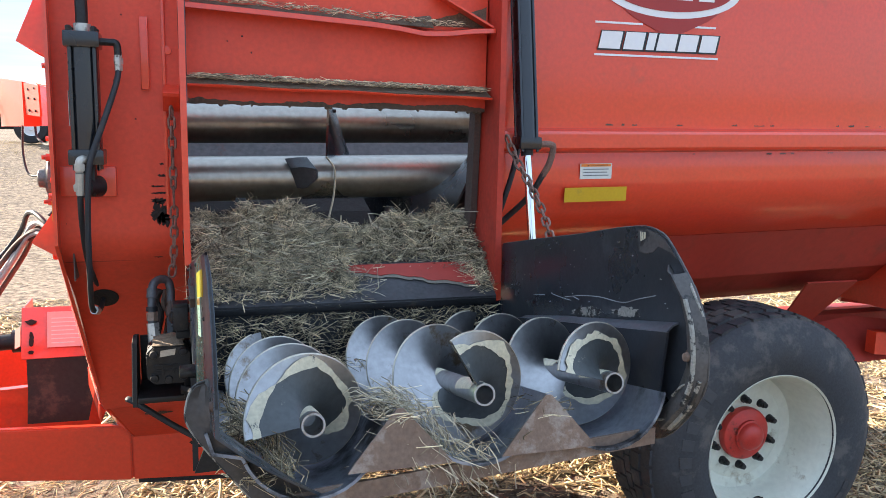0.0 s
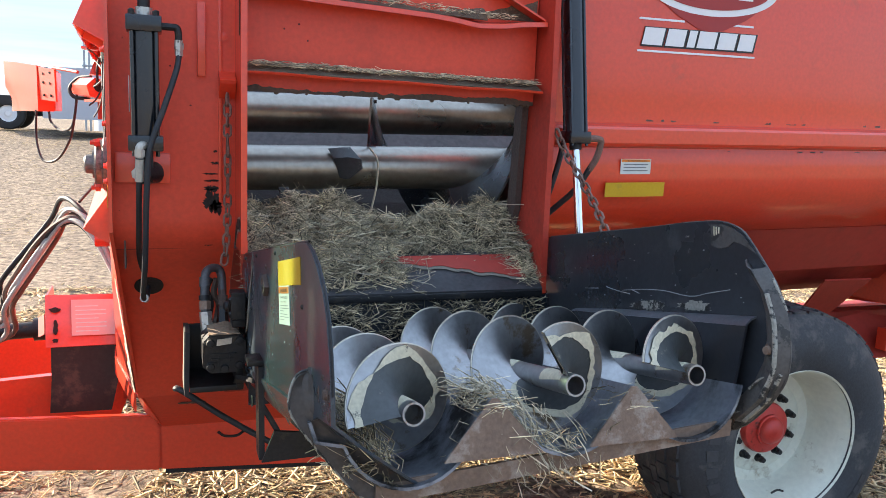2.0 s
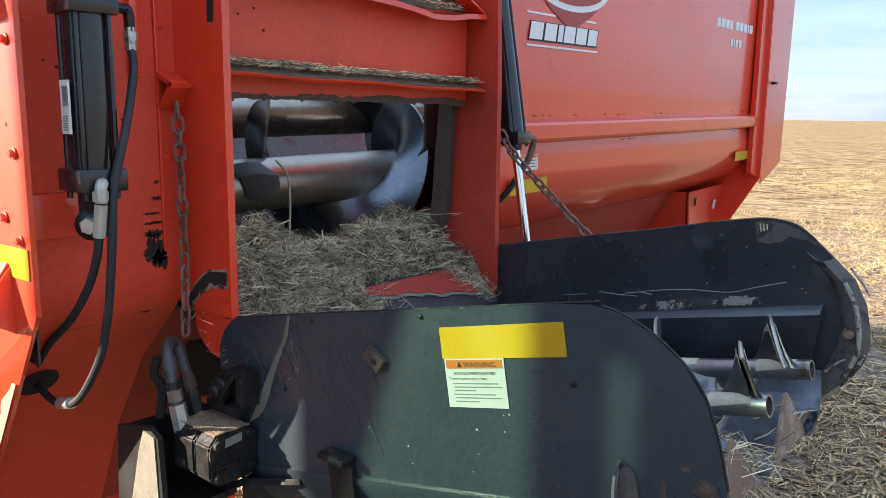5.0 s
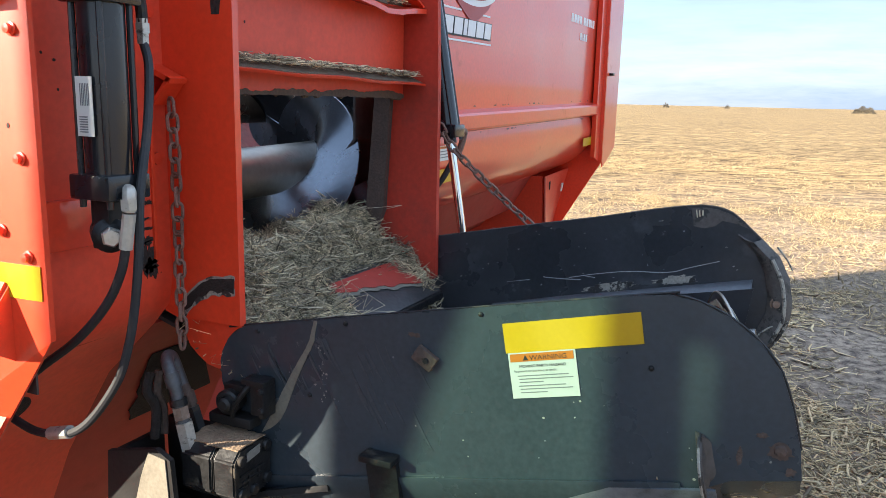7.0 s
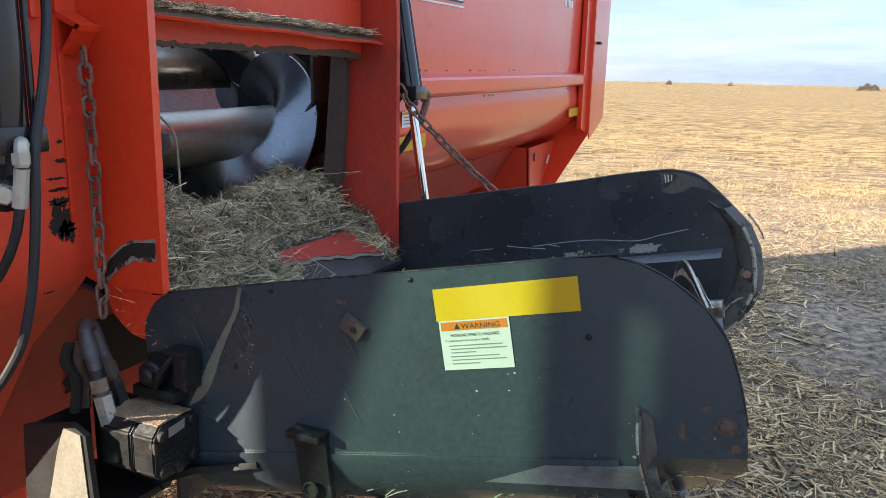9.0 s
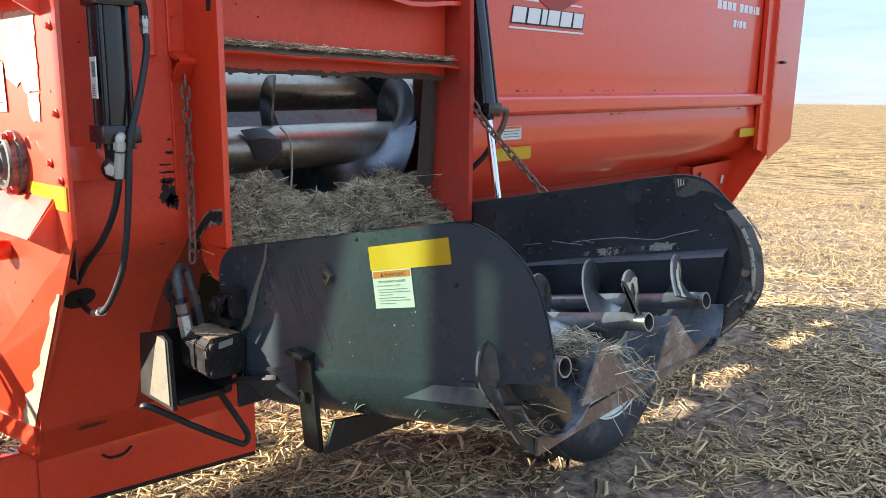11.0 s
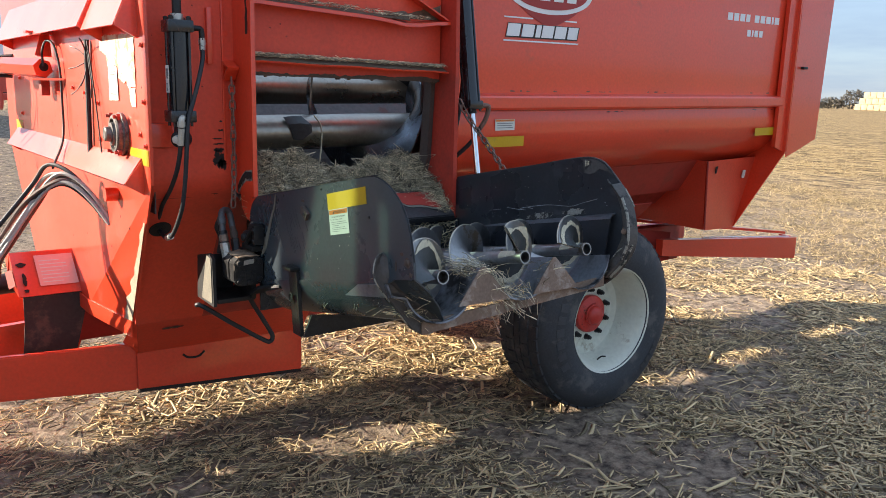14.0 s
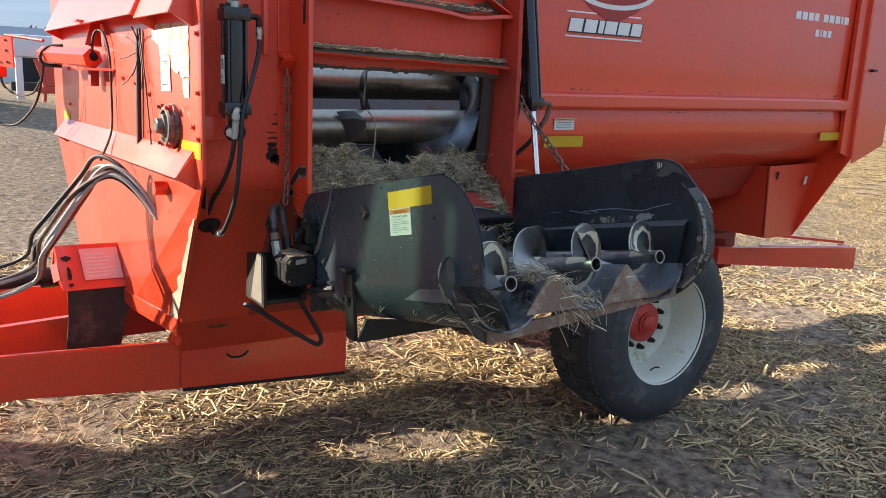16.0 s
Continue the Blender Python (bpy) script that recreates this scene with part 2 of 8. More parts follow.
# liner steel, its base lowered to hold the deep shade inside the tub
INSIDE = mat("tub_inside_steel_shaded", (0.095, 0.08, 0.076), 0.5, metal=0.5, vary=0.4, scale=4, fine=40, bump=0.05,
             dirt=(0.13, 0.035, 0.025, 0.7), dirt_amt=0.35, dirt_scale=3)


def tinted_glass():
    m = bpy.data.materials.new("tinted_glass")
    m.use_nodes = True
    n, l = m.node_tree.nodes, m.node_tree.links
    tr = n.new("ShaderNodeBsdfTransparent"); tr.inputs[0].default_value = (0.56, 0.72, 0.63, 1)
    gl = n.new("ShaderNodeBsdfGlossy"); gl.inputs["Roughness"].default_value = 0.03
    mx = n.new("ShaderNodeMixShader"); mx.inputs[0].default_value = 0.07
    l.new(tr.outputs[0], mx.inputs[1]); l.new(gl.outputs[0], mx.inputs[2])
    l.new(mx.outputs[0], n["Material Output"].inputs[0])
    return m


GLASS = tinted_glass()


def soil_material():
    """Trodden field soil with chaff near by, golden corn stubble further off."""
    m = bpy.data.materials.new("field_soil")
    m.use_nodes = True
    t = m.node_tree
    n, l = t.nodes, t.links
    b = n["Principled BSDF"]
    geo = n.new("ShaderNodeNewGeometry")
    pos = geo.outputs["Position"]

    def noise_tex(scale, detail=8, stretch=None, rough=0.6):
        v = pos
        if stretch:
            mp = n.new("ShaderNodeMapping"); mp.inputs["Scale"].default_value = stretch
            mp.inputs["Rotation"].default_value = (0, 0, radians(28))
            l.new(v, mp.inputs["Vector"]); v = mp.outputs[0]
        tx = n.new("ShaderNodeTexNoise"); tx.inputs["Scale"].default_value = scale
        tx.inputs["Detail"].default_value = detail; tx.inputs["Roughness"].default_value = rough
        l.new(v, tx.inputs["Vector"])
        return tx.outputs["Fac"]

    def ramp(fac, stops):
        r = n.new("ShaderNodeValToRGB")
        r.color_ramp.elements[0].position, r.color_ramp.elements[0].color = stops[0][0], (*stops[0][1], 1)
        r.color_ramp.elements[1].position, r.color_ramp.elements[1].color = stops[-1][0], (*stops[-1][1], 1)
        for p, c in stops[1:-1]:
            e = r.color_ramp.elements.new(p); e.color = (*c, 1)
        l.new(fac, r.inputs[0])
        return r.outputs[0]

    near = ramp(noise_tex(11, 13, None, 0.72), [(0.37, (0.080, 0.058, 0.046)), (0.5, (0.285, 0.214, 0.156)), (0.61, (0.46, 0.350, 0.250))])
    far = ramp(noise_tex(3.2, 13, (1, 0.35, 1), 0.78), [(0.445, (0.075, 0.046, 0.023)), (0.495, (0.28, 0.182, 0.083)), (0.545, (0.48, 0.335, 0.160))])
    big = noise_tex(0.22, 9, (1, 0.3, 1), 0.7)
    dist = n.new("ShaderNodeVectorMath"); dist.operation = 'DISTANCE'
    l.new(pos, dist.inputs[0]); dist.inputs[1].default_value = (1.0, 2.0, 0.0)
    mr = n.new("ShaderNodeMapRange"); mr.inputs[1].default_value = 6; mr.inputs[2].default_value = 22
    ad = n.new("ShaderNodeMath"); ad.operation = 'MULTIPLY_ADD'
    l.new(noise_tex(0.35, 4), ad.inputs[0]); ad.inputs[1].default_value = 14; l.new(dist.outputs["Value"], ad.inputs[2])
    sb = n.new("ShaderNodeMath"); sb.operation = 'SUBTRACT'; l.new(ad.outputs[0], sb.inputs[0]); sb.inputs[1].default_value = 7
    l.new(sb.outputs[0], mr.inputs[0])
    mx = n.new("ShaderNodeMix"); mx.data_type = 'RGBA'
    # the yard side is trodden bare
    sx = n.new("ShaderNodeSeparateXYZ"); l.new(pos, sx.inputs[0])
    yard = n.new("ShaderNodeMapRange"); yard.inputs[1].default_value = 3.0; yard.inputs[2].default_value = 10.0
    l.new(sx.outputs["X"], yard.inputs[0])
    gold = n.new("ShaderNodeMath"); gold.operation = 'MULTIPLY'
    l.new(mr.outputs[0], gold.inputs[0]); l.new(yard.outputs[0], gold.inputs[1])
    l.new(gold.outputs[0], mx.inputs[0]); l.new(near, mx.inputs[6]); l.new(far, mx.inputs[7])
    # slow patches of paler and browner stubble
    mp2 = n.new("ShaderNodeMapRange"); mp2.inputs[1].default_value = 0.35; mp2.inputs[2].default_value = 0.65
    mp2.inputs[3].default_value = 0.74; mp2.inputs[4].default_value = 1.10
    l.new(big, mp2.inputs[0])
    sc = n.new("ShaderNodeVectorMath"); sc.operation = 'SCALE'
    # the trodden yard beyond the wagon is darker earth
    yd = n.new("ShaderNodeMapRange"); yd.inputs[1].default_value = 4.0; yd.inputs[2].default_value = 9.0
    l.new(dist.outputs["Value"], yd.inputs[0])
    inv = n.new("ShaderNodeMath"); inv.operation = 'SUBTRACT'; inv.inputs[0].default_value = 1.0; l.new(yard.outputs[0], inv.inputs[1])
    yk = n.new("ShaderNodeMath"); yk.operation = 'MULTIPLY'; l.new(yd.outputs[0], yk.inputs[0]); l.new(inv.outputs[0], yk.inputs[1])
    ym = n.new("ShaderNodeMath"); ym.operation = 'MULTIPLY_ADD'; l.new(yk.outputs[0], ym.inputs[0]); ym.inputs[1].default_value = -0.24; ym.inputs[2].default_value = 1.0
    yt = n.new("ShaderNodeMath"); yt.operation = 'MULTIPLY'; l.new(ym.outputs[0], yt.inputs[0]); l.new(mp2.outputs[0], yt.inputs[1])
    l.new(mx.outputs[2], sc.inputs[0]); l.new(yt.outputs[0], sc.inputs["Scale"])
    l.new(sc.outputs[0], b.inputs["Base Color"])
    b.inputs["Roughness"].default_value = 0.95
    b.inputs["Specular IOR Level"].default_value = 0.2
    bp = n.new("ShaderNodeBump"); bp.inputs["Strength"].default_value = 0.9; bp.inputs["Distance"].default_value = 0.03
    l.new(noise_tex(26, 12, None, 0.7), bp.inputs["Height"]); l.new(bp.outputs[0], b.inputs["Normal"])
    return m


SOIL = soil_material()


# ---- building blocks ----
def catmull(pts, per=8):
    p = [Vector(q) for q in pts]
    p = [p[0] * 2 - p[1]] + p + [p[-1] * 2 - p[-2]]
    out = []
    for i in range(1, len(p) - 2):
        for k in range(per):
            t = k / per
            out.append(0.5 * ((2 * p[i]) + (p[i + 1] - p[i - 1]) * t + (2 * p[i - 1] - 5 * p[i] + 4 * p[i + 1] - p[i + 2]) * t * t
                              + (3 * p[i] - p[i - 1] - 3 * p[i + 1] + p[i + 2]) * t ** 3))
    out.append(p[-2])
    return out


def box(bm, lo, hi, bevel=0.004, rot=None):
    """A box with softened edges."""
    lo, hi = Vector(lo), Vector(hi)
    m = Matrix.Translation((lo + hi) / 2)
    if rot is not None:
        m = m @ rot
    r = bmesh.ops.create_cube(bm, size=1, matrix=m @ Matrix.Diagonal((*(hi - lo), 1)))
    if bevel:
        es = {e for v in r["verts"] for e in v.link_edges}
        bmesh.ops.bevel(bm, geom=list(es), offset=bevel, segments=2, affect='EDGES', profile=0.6)
    return bm


def plate(bm, pts, thick, bevel=0.002):
    """A flat plate with the outline pts (3D, in one plane), given thickness along its normal."""
    vs = [bm.verts.new(p) for p in pts]
    f = bm.faces.new(vs)
    f.normal_update()
    nrm = f.normal.copy()
    r = bmesh.ops.extrude_face_region(bm, geom=[f])
    top = [v for v in r["geom"] if isinstance(v, bmesh.types.BMVert)]
    bmesh.ops.translate(bm, verts=top, vec=nrm * thick)
    bmesh.ops.recalc_face_normals(bm, faces=bm.faces[:])
    return bm


def yz_plate(bm, x, thick, yz):
    return plate(bm, [(x, y, z) for y, z in yz], thick)


def sheet(bm, rows, thick=0.006):
    """A bent sheet through a grid of points, with thickness."""
    g = [[bm.verts.new(p) for p in row] for row in rows]
    fs = [bm.faces.new((g[i][j], g[i + 1][j], g[i + 1][j + 1], g[i][j + 1])) for i in range(len(g) - 1) for j in range(len(g[0]) - 1)]
    for f in fs:
        f.smooth = True
    bmesh.ops.recalc_face_normals(bm, faces=fs)
    bmesh.ops.solidify(bm, geom=fs, thickness=thick)
    return bm


def tube(bm, pts, r, seg=10, smooth_path=True, per=6, caps=True):
    """A round bar or hose along a path; r is one radius or one for each end."""
    path = catmull(pts, per) if smooth_path and len(pts) > 2 else [Vector(p) for p in pts]
    ra, rb = (r, r) if not isinstance(r, tuple) else r
    rings, up = [], None
    for i, p in enumerate(path):
        d = (path[min(i + 1, len(path) - 1)] - path[max(i - 1, 0)]).normalized()
        if up is None:
            up = d.orthogonal().normalized()
        up = (up - d * up.dot(d)).normalized()
        side = d.cross(up)
        q = ra + (rb - ra) * i / max(1, len(path) - 1)
        rings.append([bm.verts.new(p + (up * math.cos(a) + side * math.sin(a)) * q) for a in [2 * math.pi * k / seg for k in range(seg)]])
    for a, b in zip(rings, rings[1:]):
        for k in range(seg):
            f = bm.faces.new((a[k], a[(k + 1) % seg], b[(k + 1) % seg], b[k]))
            f.smooth = True
    if caps:
        bm.faces.new(rings[0][::-1]); bm.faces.new(rings[-1])
    return bm


def lathe(bm, prof, origin, axis, seg=48, sharp=()):
    """Turn a profile of (radius, height along axis) round an axis."""
    axis = Vector(axis).normalized()
    u = axis.orthogonal().normalized(); v = axis.cross(u)
    o = Vector(origin)
    rings = []
    for r, h in prof:
        rings.append([bm.verts.new(o + axis * h + (u * math.cos(a) + v * math.sin(a)) * max(r, 1e-4)) for a in [2 * math.pi * k / seg for k in range(seg)]])
    for i, (a, b) in enumerate(zip(rings, rings[1:])):
        for k in range(seg):
            f = bm.faces.new((a[k], a[(k + 1) % seg], b[(k + 1) % seg], b[k]))
            f.smooth = i not in sharp
    return bm


def link_mesh(name, bm, material, smooth=None):
    me = bpy.data.meshes.new(name)
    bmesh.ops.recalc_face_normals(bm, faces=bm.faces[:])
    bm.to_mesh(me); bm.free()
    me.polygons.foreach_set("use_smooth", [True] * len(me.polygons))
    me.set_sharp_from_angle(angle=radians(32))
    for m in (material if isinstance(material, (list, tuple)) else [material]):
        me.materials.append(m)
    return me


def part(name, bm, material, parent, label=""):
    """One mesh under a thing or a part, in world coordinates."""
    ob = new(name, bm if isinstance(bm, bpy.types.Mesh) else link_mesh(name, bm, material))
    attach(ob, parent)
    return tagged(ob, label) if label else ob


def attach(ob, parent):
    ob.parent = parent
    ob.matrix_parent_inverse = WORLD_OF.get(parent.name, Matrix.Identity(4)).inverted()
    WORLD_OF[ob.name] = ob.matrix_basis.copy()


WORLD_OF = {}


def thing(name, at, label, category, group="", kind=""):
    e = new(name)
    e.location = at
    e.empty_display_size = 0.2
    WORLD_OF[e.name] = Matrix.Translation(at)
    return tagged(e, label, category, group, kind)


def solid(name, bm, material, label, category, group="", kind=""):
    ob = new(name, bm if isinstance(bm, bpy.types.Mesh) else link_mesh(name, bm, material))
    WORLD_OF[ob.name] = Matrix.Identity(4)
    return tagged(ob, label, category, group, kind)


def B():
    return bmesh.new()


rng = np.random.default_rng(7)


def stalks(name, centre, heading, length, width, material, tilt=None, bend=None, height=0.35, plain=False):
    """Many loose stalk or straw pieces as one mesh: three-sided bars in two bent halves."""
    c = np.asarray(centre, float); k = len(c)
    tilt = np.zeros(k) if tilt is None else tilt
    d = np.stack([np.cos(heading) * np.cos(tilt), np.sin(heading) * np.cos(tilt), np.sin(tilt)], 1)
    s = np.stack([-np.sin(heading), np.cos(heading), 0 * heading], 1)
    up = np.cross(d, s)
    L = length[:, None]; W = width[:, None]
    bend = np.zeros(k) if bend is None else bend
    pts = []
    for f in ((-0.5, 0.5) if plain else (-0.5, 0.0, 0.5)):
        mid = c + d * L * f + (s * (bend * (0.25 - f * f) * 2)[:, None] + up * np.abs(bend * 0.4 * (0.25 - f * f))[:, None]) * L
        w = W * (1.0 if f == 0 else 0.75)
        pts += [mid + s * w * 0.5, mid - s * w * 0.5, mid + up * w * height * 2]
    v = np.stack(pts, 1).reshape(-1, 3)
    base = (np.arange(k) * (6 if plain else 9))[:, None, None]
    quads = np.array([[0, 1, 4, 3], [1, 2, 5, 4], [2, 0, 3, 5], [3, 4, 7, 6], [4, 5, 8, 7], [5, 3, 6, 8]])[None]
    if plain:
        quads = quads[:, :3]
    f = (base + quads).reshape(-1, 4)
    me = bpy.data.meshes.new(name)
    me.vertices.add(len(v)); me.vertices.foreach_set("co", v.ravel())
    me.loops.add(f.size); me.loops.foreach_set("vertex_index", f.ravel().astype(np.int32))
    me.polygons.add(len(f)); me.polygons.foreach_set("loop_start", np.arange(0, f.size, 4, dtype=np.int32))
    me.update(calc_edges=True)
    me.materials.append(material)
    return me


def words(text, size, material, origin, right, up, name, parent, align='LEFT', lift=0.0008, stretch=1.0):
    """Printed words as a flat mesh."""
    cu = bpy.data.curves.new(name, 'FONT')
    cu.body, cu.size, cu.align_x = text, size, align
    tmp = bpy.data.objects.new(name, cu)
    me = bpy.data.meshes.new_from_object(tmp)
    bpy.data.objects.remove(tmp)
    r, u = Vector(right).normalized(), Vector(up).normalized()
    nn = r.cross(u)
    m = Matrix((r * stretch, u, nn)).transposed().to_4x4()
    m.translation = Vector(origin) + nn * lift
    me.transform(m)
    me.materials.append(material)
    return part(name, me, material, parent)


def quad(bm, o, r, u, w, h, thick=0.0012):
    """A thin rectangular decal with its lower left corner at o."""
    r, u = Vector(r).normalized(), Vector(u).normalized()
    o = Vector(o)
    return plate(bm, [o, o + r * w, o + r * w + u * h, o + u * h], thick)


# ---- ground ----
def ground_height(x, y):
    far = math.hypot(x - 2, y - 3)
    h = 0.022 * noise.noise((x * 1.3, y * 1.3, 0)) + 0.012 * noise.noise((x * 4.1, y * 4.1, 3))
    h *= min(1.0, 12.0 / (far + 1e-3)) if far > 12 else 1.0
    # a gentle rise on the yard side, where the pickup stands
    rise = 1.16 * math.exp(-((y - 28.5) / 9.0) ** 2) / (1 + math.exp(min(40, (x - 5.0) / 1.6)))
    return h - 0.01 + rise


def build_ground():
    n = 250
    k, s = 8.4, 1.35
    ts = [s * math.sinh(k * (2 * i / n - 1)) for i in range(n + 1)]
    verts = [(2 + a, 3 + b, ground_height(2 + a, 3 + b)) for b in ts for a in ts]
    w = n + 1
    faces = [(j * w + i, j * w + i + 1, (j + 1) * w + i + 1, (j + 1) * w + i) for j in range(n) for i in range(n)]
    me = bpy.data.meshes.new("ground")
    me.from_pydata(verts, [], faces)
    me.polygons.foreach_set("use_smooth", [True] * len(me.polygons))
    me.materials.append(SOIL)
    ob = new("ground", me)
    return tagged(ob, "flat harvested corn field of brown soil and golden stubble", "field", kind="structure")


build_ground()

# ---- the feed wagon ----
WAGON = thing("feed_mixer_wagon", (2.2, 3.9, 0), "red steel feed mixer wagon with a black discharge chute", "feed wagon")
YC = 3.86


def ty(x, y):
    """The wagon's own slight turn against the axes."""
    return y + 0.030 * (x - 1.2)


def tz(x, z):
    return z + 0.017 * (x - 1.3)


def tub_point(x, y, z):
    return (x, ty(x, y), tz(x, z))


SIDE = [(2.675, 2.74), (2.68, 2.3), (2.685, 1.95), (2.69, 1.86), (2.685, 1.78), (2.675, 1.70), (2.690, 1.63), (2.735, 1.565), (2.805, 1.505), (2.90, 1.455), (3.02, 1.415)]


def mirror(yz):
    return [(2 * YC - y, z) for y, z in yz]


def long_sheet(name, yz, x0, x1, material, label="", thick=0.008, n=14, side=1):
    bm = B()
    xs = [x0 + (x1 - x0) * i / n for i in range(n + 1)]
    sheet(bm, [[tub_point(x, y, z + 0.0) for y, z in yz] for x in xs], thick)
    return part(name, bm, material, WAGON, label)


tub_side = long_sheet("tub_side_panel", SIDE, 1.085, 4.06, RED, "glossy red side panel with a rounded belly")
long_sheet("tub_side_panel", mirror(SIDE), -0.30, 4.06, RED, "red far side panel")
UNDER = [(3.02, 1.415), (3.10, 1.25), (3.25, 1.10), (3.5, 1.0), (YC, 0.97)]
long_sheet("tub_floor", UNDER + mirror(UNDER)[::-1][1:], 1.06, 4.06, RED_OLDSHADE, "dusty red underside of the tub, darkened for its shade")
long_sheet("lower_skirt", [(2.925, 1.44), (2.99, 1.33), (3.06, 1.22)], 1.09, 3.50, RED_OLDSHADE, thick=0.006)

# the long rib on the side
bm = B()
xs = [1.07, 1.6, 2.2, 2.8, 3.4, 4.06]
prof = [(2.684, 1.885), (2.635, 1.872), (2.628, 1.862), (2.628, 1.815), (2.634, 1.806), (2.684, 1.795)]
sheet(bm, [[tub_point(x, y, z) for y, z in prof] for x in xs], 0.006)
part("side_rib", bm, RED, WAGON, "folded red stiffening rib")
# chipped paint along the rib
random.seed(4)
for k in range(26):
    x = random.uniform(1.5, 4.0)
    top = random.random() < 0.55
    bm = B()
    w, h = random.uniform(0.005, 0.032), random.uniform(0.003, 0.009)
    z = (1.893 if top else 1.790)
    q = [(x + w * (i / 5 - 0.5), (h * random.uniform(0.4, 1))) for i in range(6)]
    yy = 2.679 if top else 2.678
    plate(bm, [tub_point(a, yy, z) for a, _ in q] + [tub_point(a, yy, z + (hh if top else -hh)) for a, hh in q[::-1]], -0.002)
    part("paint_chip", bm, RUSTDARK, tub_side)

# end plates: the front and rear walls
def front_x(y):
    return -0.270 - 0.040 * (y - 2.57)


def FX(y, d=0.0):
    return front_x(y) - d


bm = B()
FRONTWALL = [(2.57, 2.75), (2.57, 1.52), (3.55, 0.85), (4.69, 0.85), (5.25, 1.52), (5.25, 2.75)]
plate(bm, [(front_x(y), y, z) for y, z in FRONTWALL], 0.010)
plate(bm, [(front_x(2.57), 2.57, 1.52), (-0.224, 3.112, 0.855), (front_x(3.55), 3.55, 0.85)], 0.010)
front_wall = part("front_wall", bm, RED, WAGON, "sunlit red front wall with faded decals")
bm = B()
plate(bm, [tub_point(4.06, y, z) for y, z in [(2.60, 2.78), (2.60, 1.50), (2.95, 0.915), (4.75, 0.915), (5.12, 1.50), (5.12, 2.78)]], 0.012)
rear_wall = part("rear_wall", bm, RED, WAGON, "red rear wall")
bm = B()   # rear post on the side
plate(bm, [tub_point(3.985, 2.664, 2.76), tub_point(3.985, 2.664, 1.53), tub_point(4.065, 2.652, 1.50), tub_point(4.065, 2.652, 2.76)], 0.03)
part("rear_post", bm, RED, WAGON)
bm = B()   # flared hood behind the rear wall
plate(bm, [tub_point(4.075, 2.605, 2.80), tub_point(4.075, 2.605, 1.46), tub_point(4.20, 2.60, 1.50), tub_point(4.44, 2.60, 1.575), tub_point(4.49, 2.60, 2.80)], 0.006)
hood = part("rear_hood", bm, RED, WAGON, "paler red flared rear hood")
bm = B()
box(bm, tub_point(4.14, 2.575, 2.06), tub_point(4.19, 2.600, 2.075), 0.002)
part("latch", bm, DARKSTEEL, hood)

# support bulkhead below the rear of the tub
bm = B()
plate(bm, [(3.50, 2.915, 1.475), (3.50, 2.895, 1.005), (3.50, 4.85, 1.005), (3.50, 4.80, 1.475)], 0.010)
part("support_bulkhead", bm, RED_SATIN, WAGON)
bm = B()
sheet(bm, [[(3.50, 2.905, 1.475), (3.80, 2.91, 1.485), (4.06, 2.915, 1.495)], [(3.50, 2.893, 1.24), (3.80, 2.94, 1.235), (4.06, 2.985, 1.225)],
           [(3.50, 2.882, 1.005), (3.80, 2.97, 0.98), (4.06, 3.045, 0.960)]], 0.008)
sup = part("support_skin", bm, RED_SATIN, WAGON)
bm = B(); tube(bm, [(3.498, 2.900, 1.47), (3.498, 2.879, 1.005)], 0.006, 6, False); part("weld_bead", bm, RED_OLDSHADE, sup)
bm = B()
plate(bm, [(3.93, 2.915, 1.40), (3.96, 2.915, 1.40), (3.965, 2.925, 1.345), (3.935, 2.925, 1.345)], -0.006)
part("light_slot", bm, WHITE, sup)
bm = B()
plate(bm, [(3.585, 2.898, 1.435), (3.61, 2.899, 1.44), (3.59, 2.894, 1.39), (3.575, 2.893, 1.39)], -0.005)
part("dark_slot", bm, GRIMESHADE, sup)

# ---- front corner: side panel, folded in below ----
bm = B()
zs = [(2.655, 2.75), (2.65, 2.2), (2.645, 1.9), (2.645, 1.55), (2.655, 1.50), (2.70, 1.450), (2.84, 1.318), (2.985, 1.10), (3.10, 0.86), (3.115, 0.845)]
def corner_edge(z):
    """The panel's front edge runs back a little below the fold."""
    return -0.268 + 0.050 * min(1.0, max(0.0, (1.45 - z) / 0.60))


sheet(bm, [[(max(x, corner_edge(z)), y, z) for y, z in zs] for x in [-0.268, -0.2, -0.1, 0.0, 0.078]], 0.007)
corner = part("corner_panel", bm, RED_SATIN, WAGON, "red corner panel behind the cylinder")
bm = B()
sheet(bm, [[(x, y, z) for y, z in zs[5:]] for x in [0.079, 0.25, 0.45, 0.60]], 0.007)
lower_corner = part("lower_corner_panel", bm, RED_OLDSHADE, WAGON)
# dark sheet laid on the panel to paint the shade of an open gap
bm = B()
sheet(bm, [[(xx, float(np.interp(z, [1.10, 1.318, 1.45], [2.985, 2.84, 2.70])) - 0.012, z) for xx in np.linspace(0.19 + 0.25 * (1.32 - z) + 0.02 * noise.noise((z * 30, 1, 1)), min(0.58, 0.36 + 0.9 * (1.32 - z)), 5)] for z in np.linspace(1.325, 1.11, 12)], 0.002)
part("greasy_gap", bm, GRIMESHADE, lower_corner, "dark sheet standing in for the shaded gap below the sill")
for x0, x1, z0, z1, y in [(-0.028, -0.006, 1.965, 2.17, 2.622), (0.030, 0.040, 1.60, 2.75, 2.632)]:
    bm = B(); box(bm, (x0, y, z0), (x1, 2.650, z1), 0.002); part("stiffener_bar", bm, RED, corner)
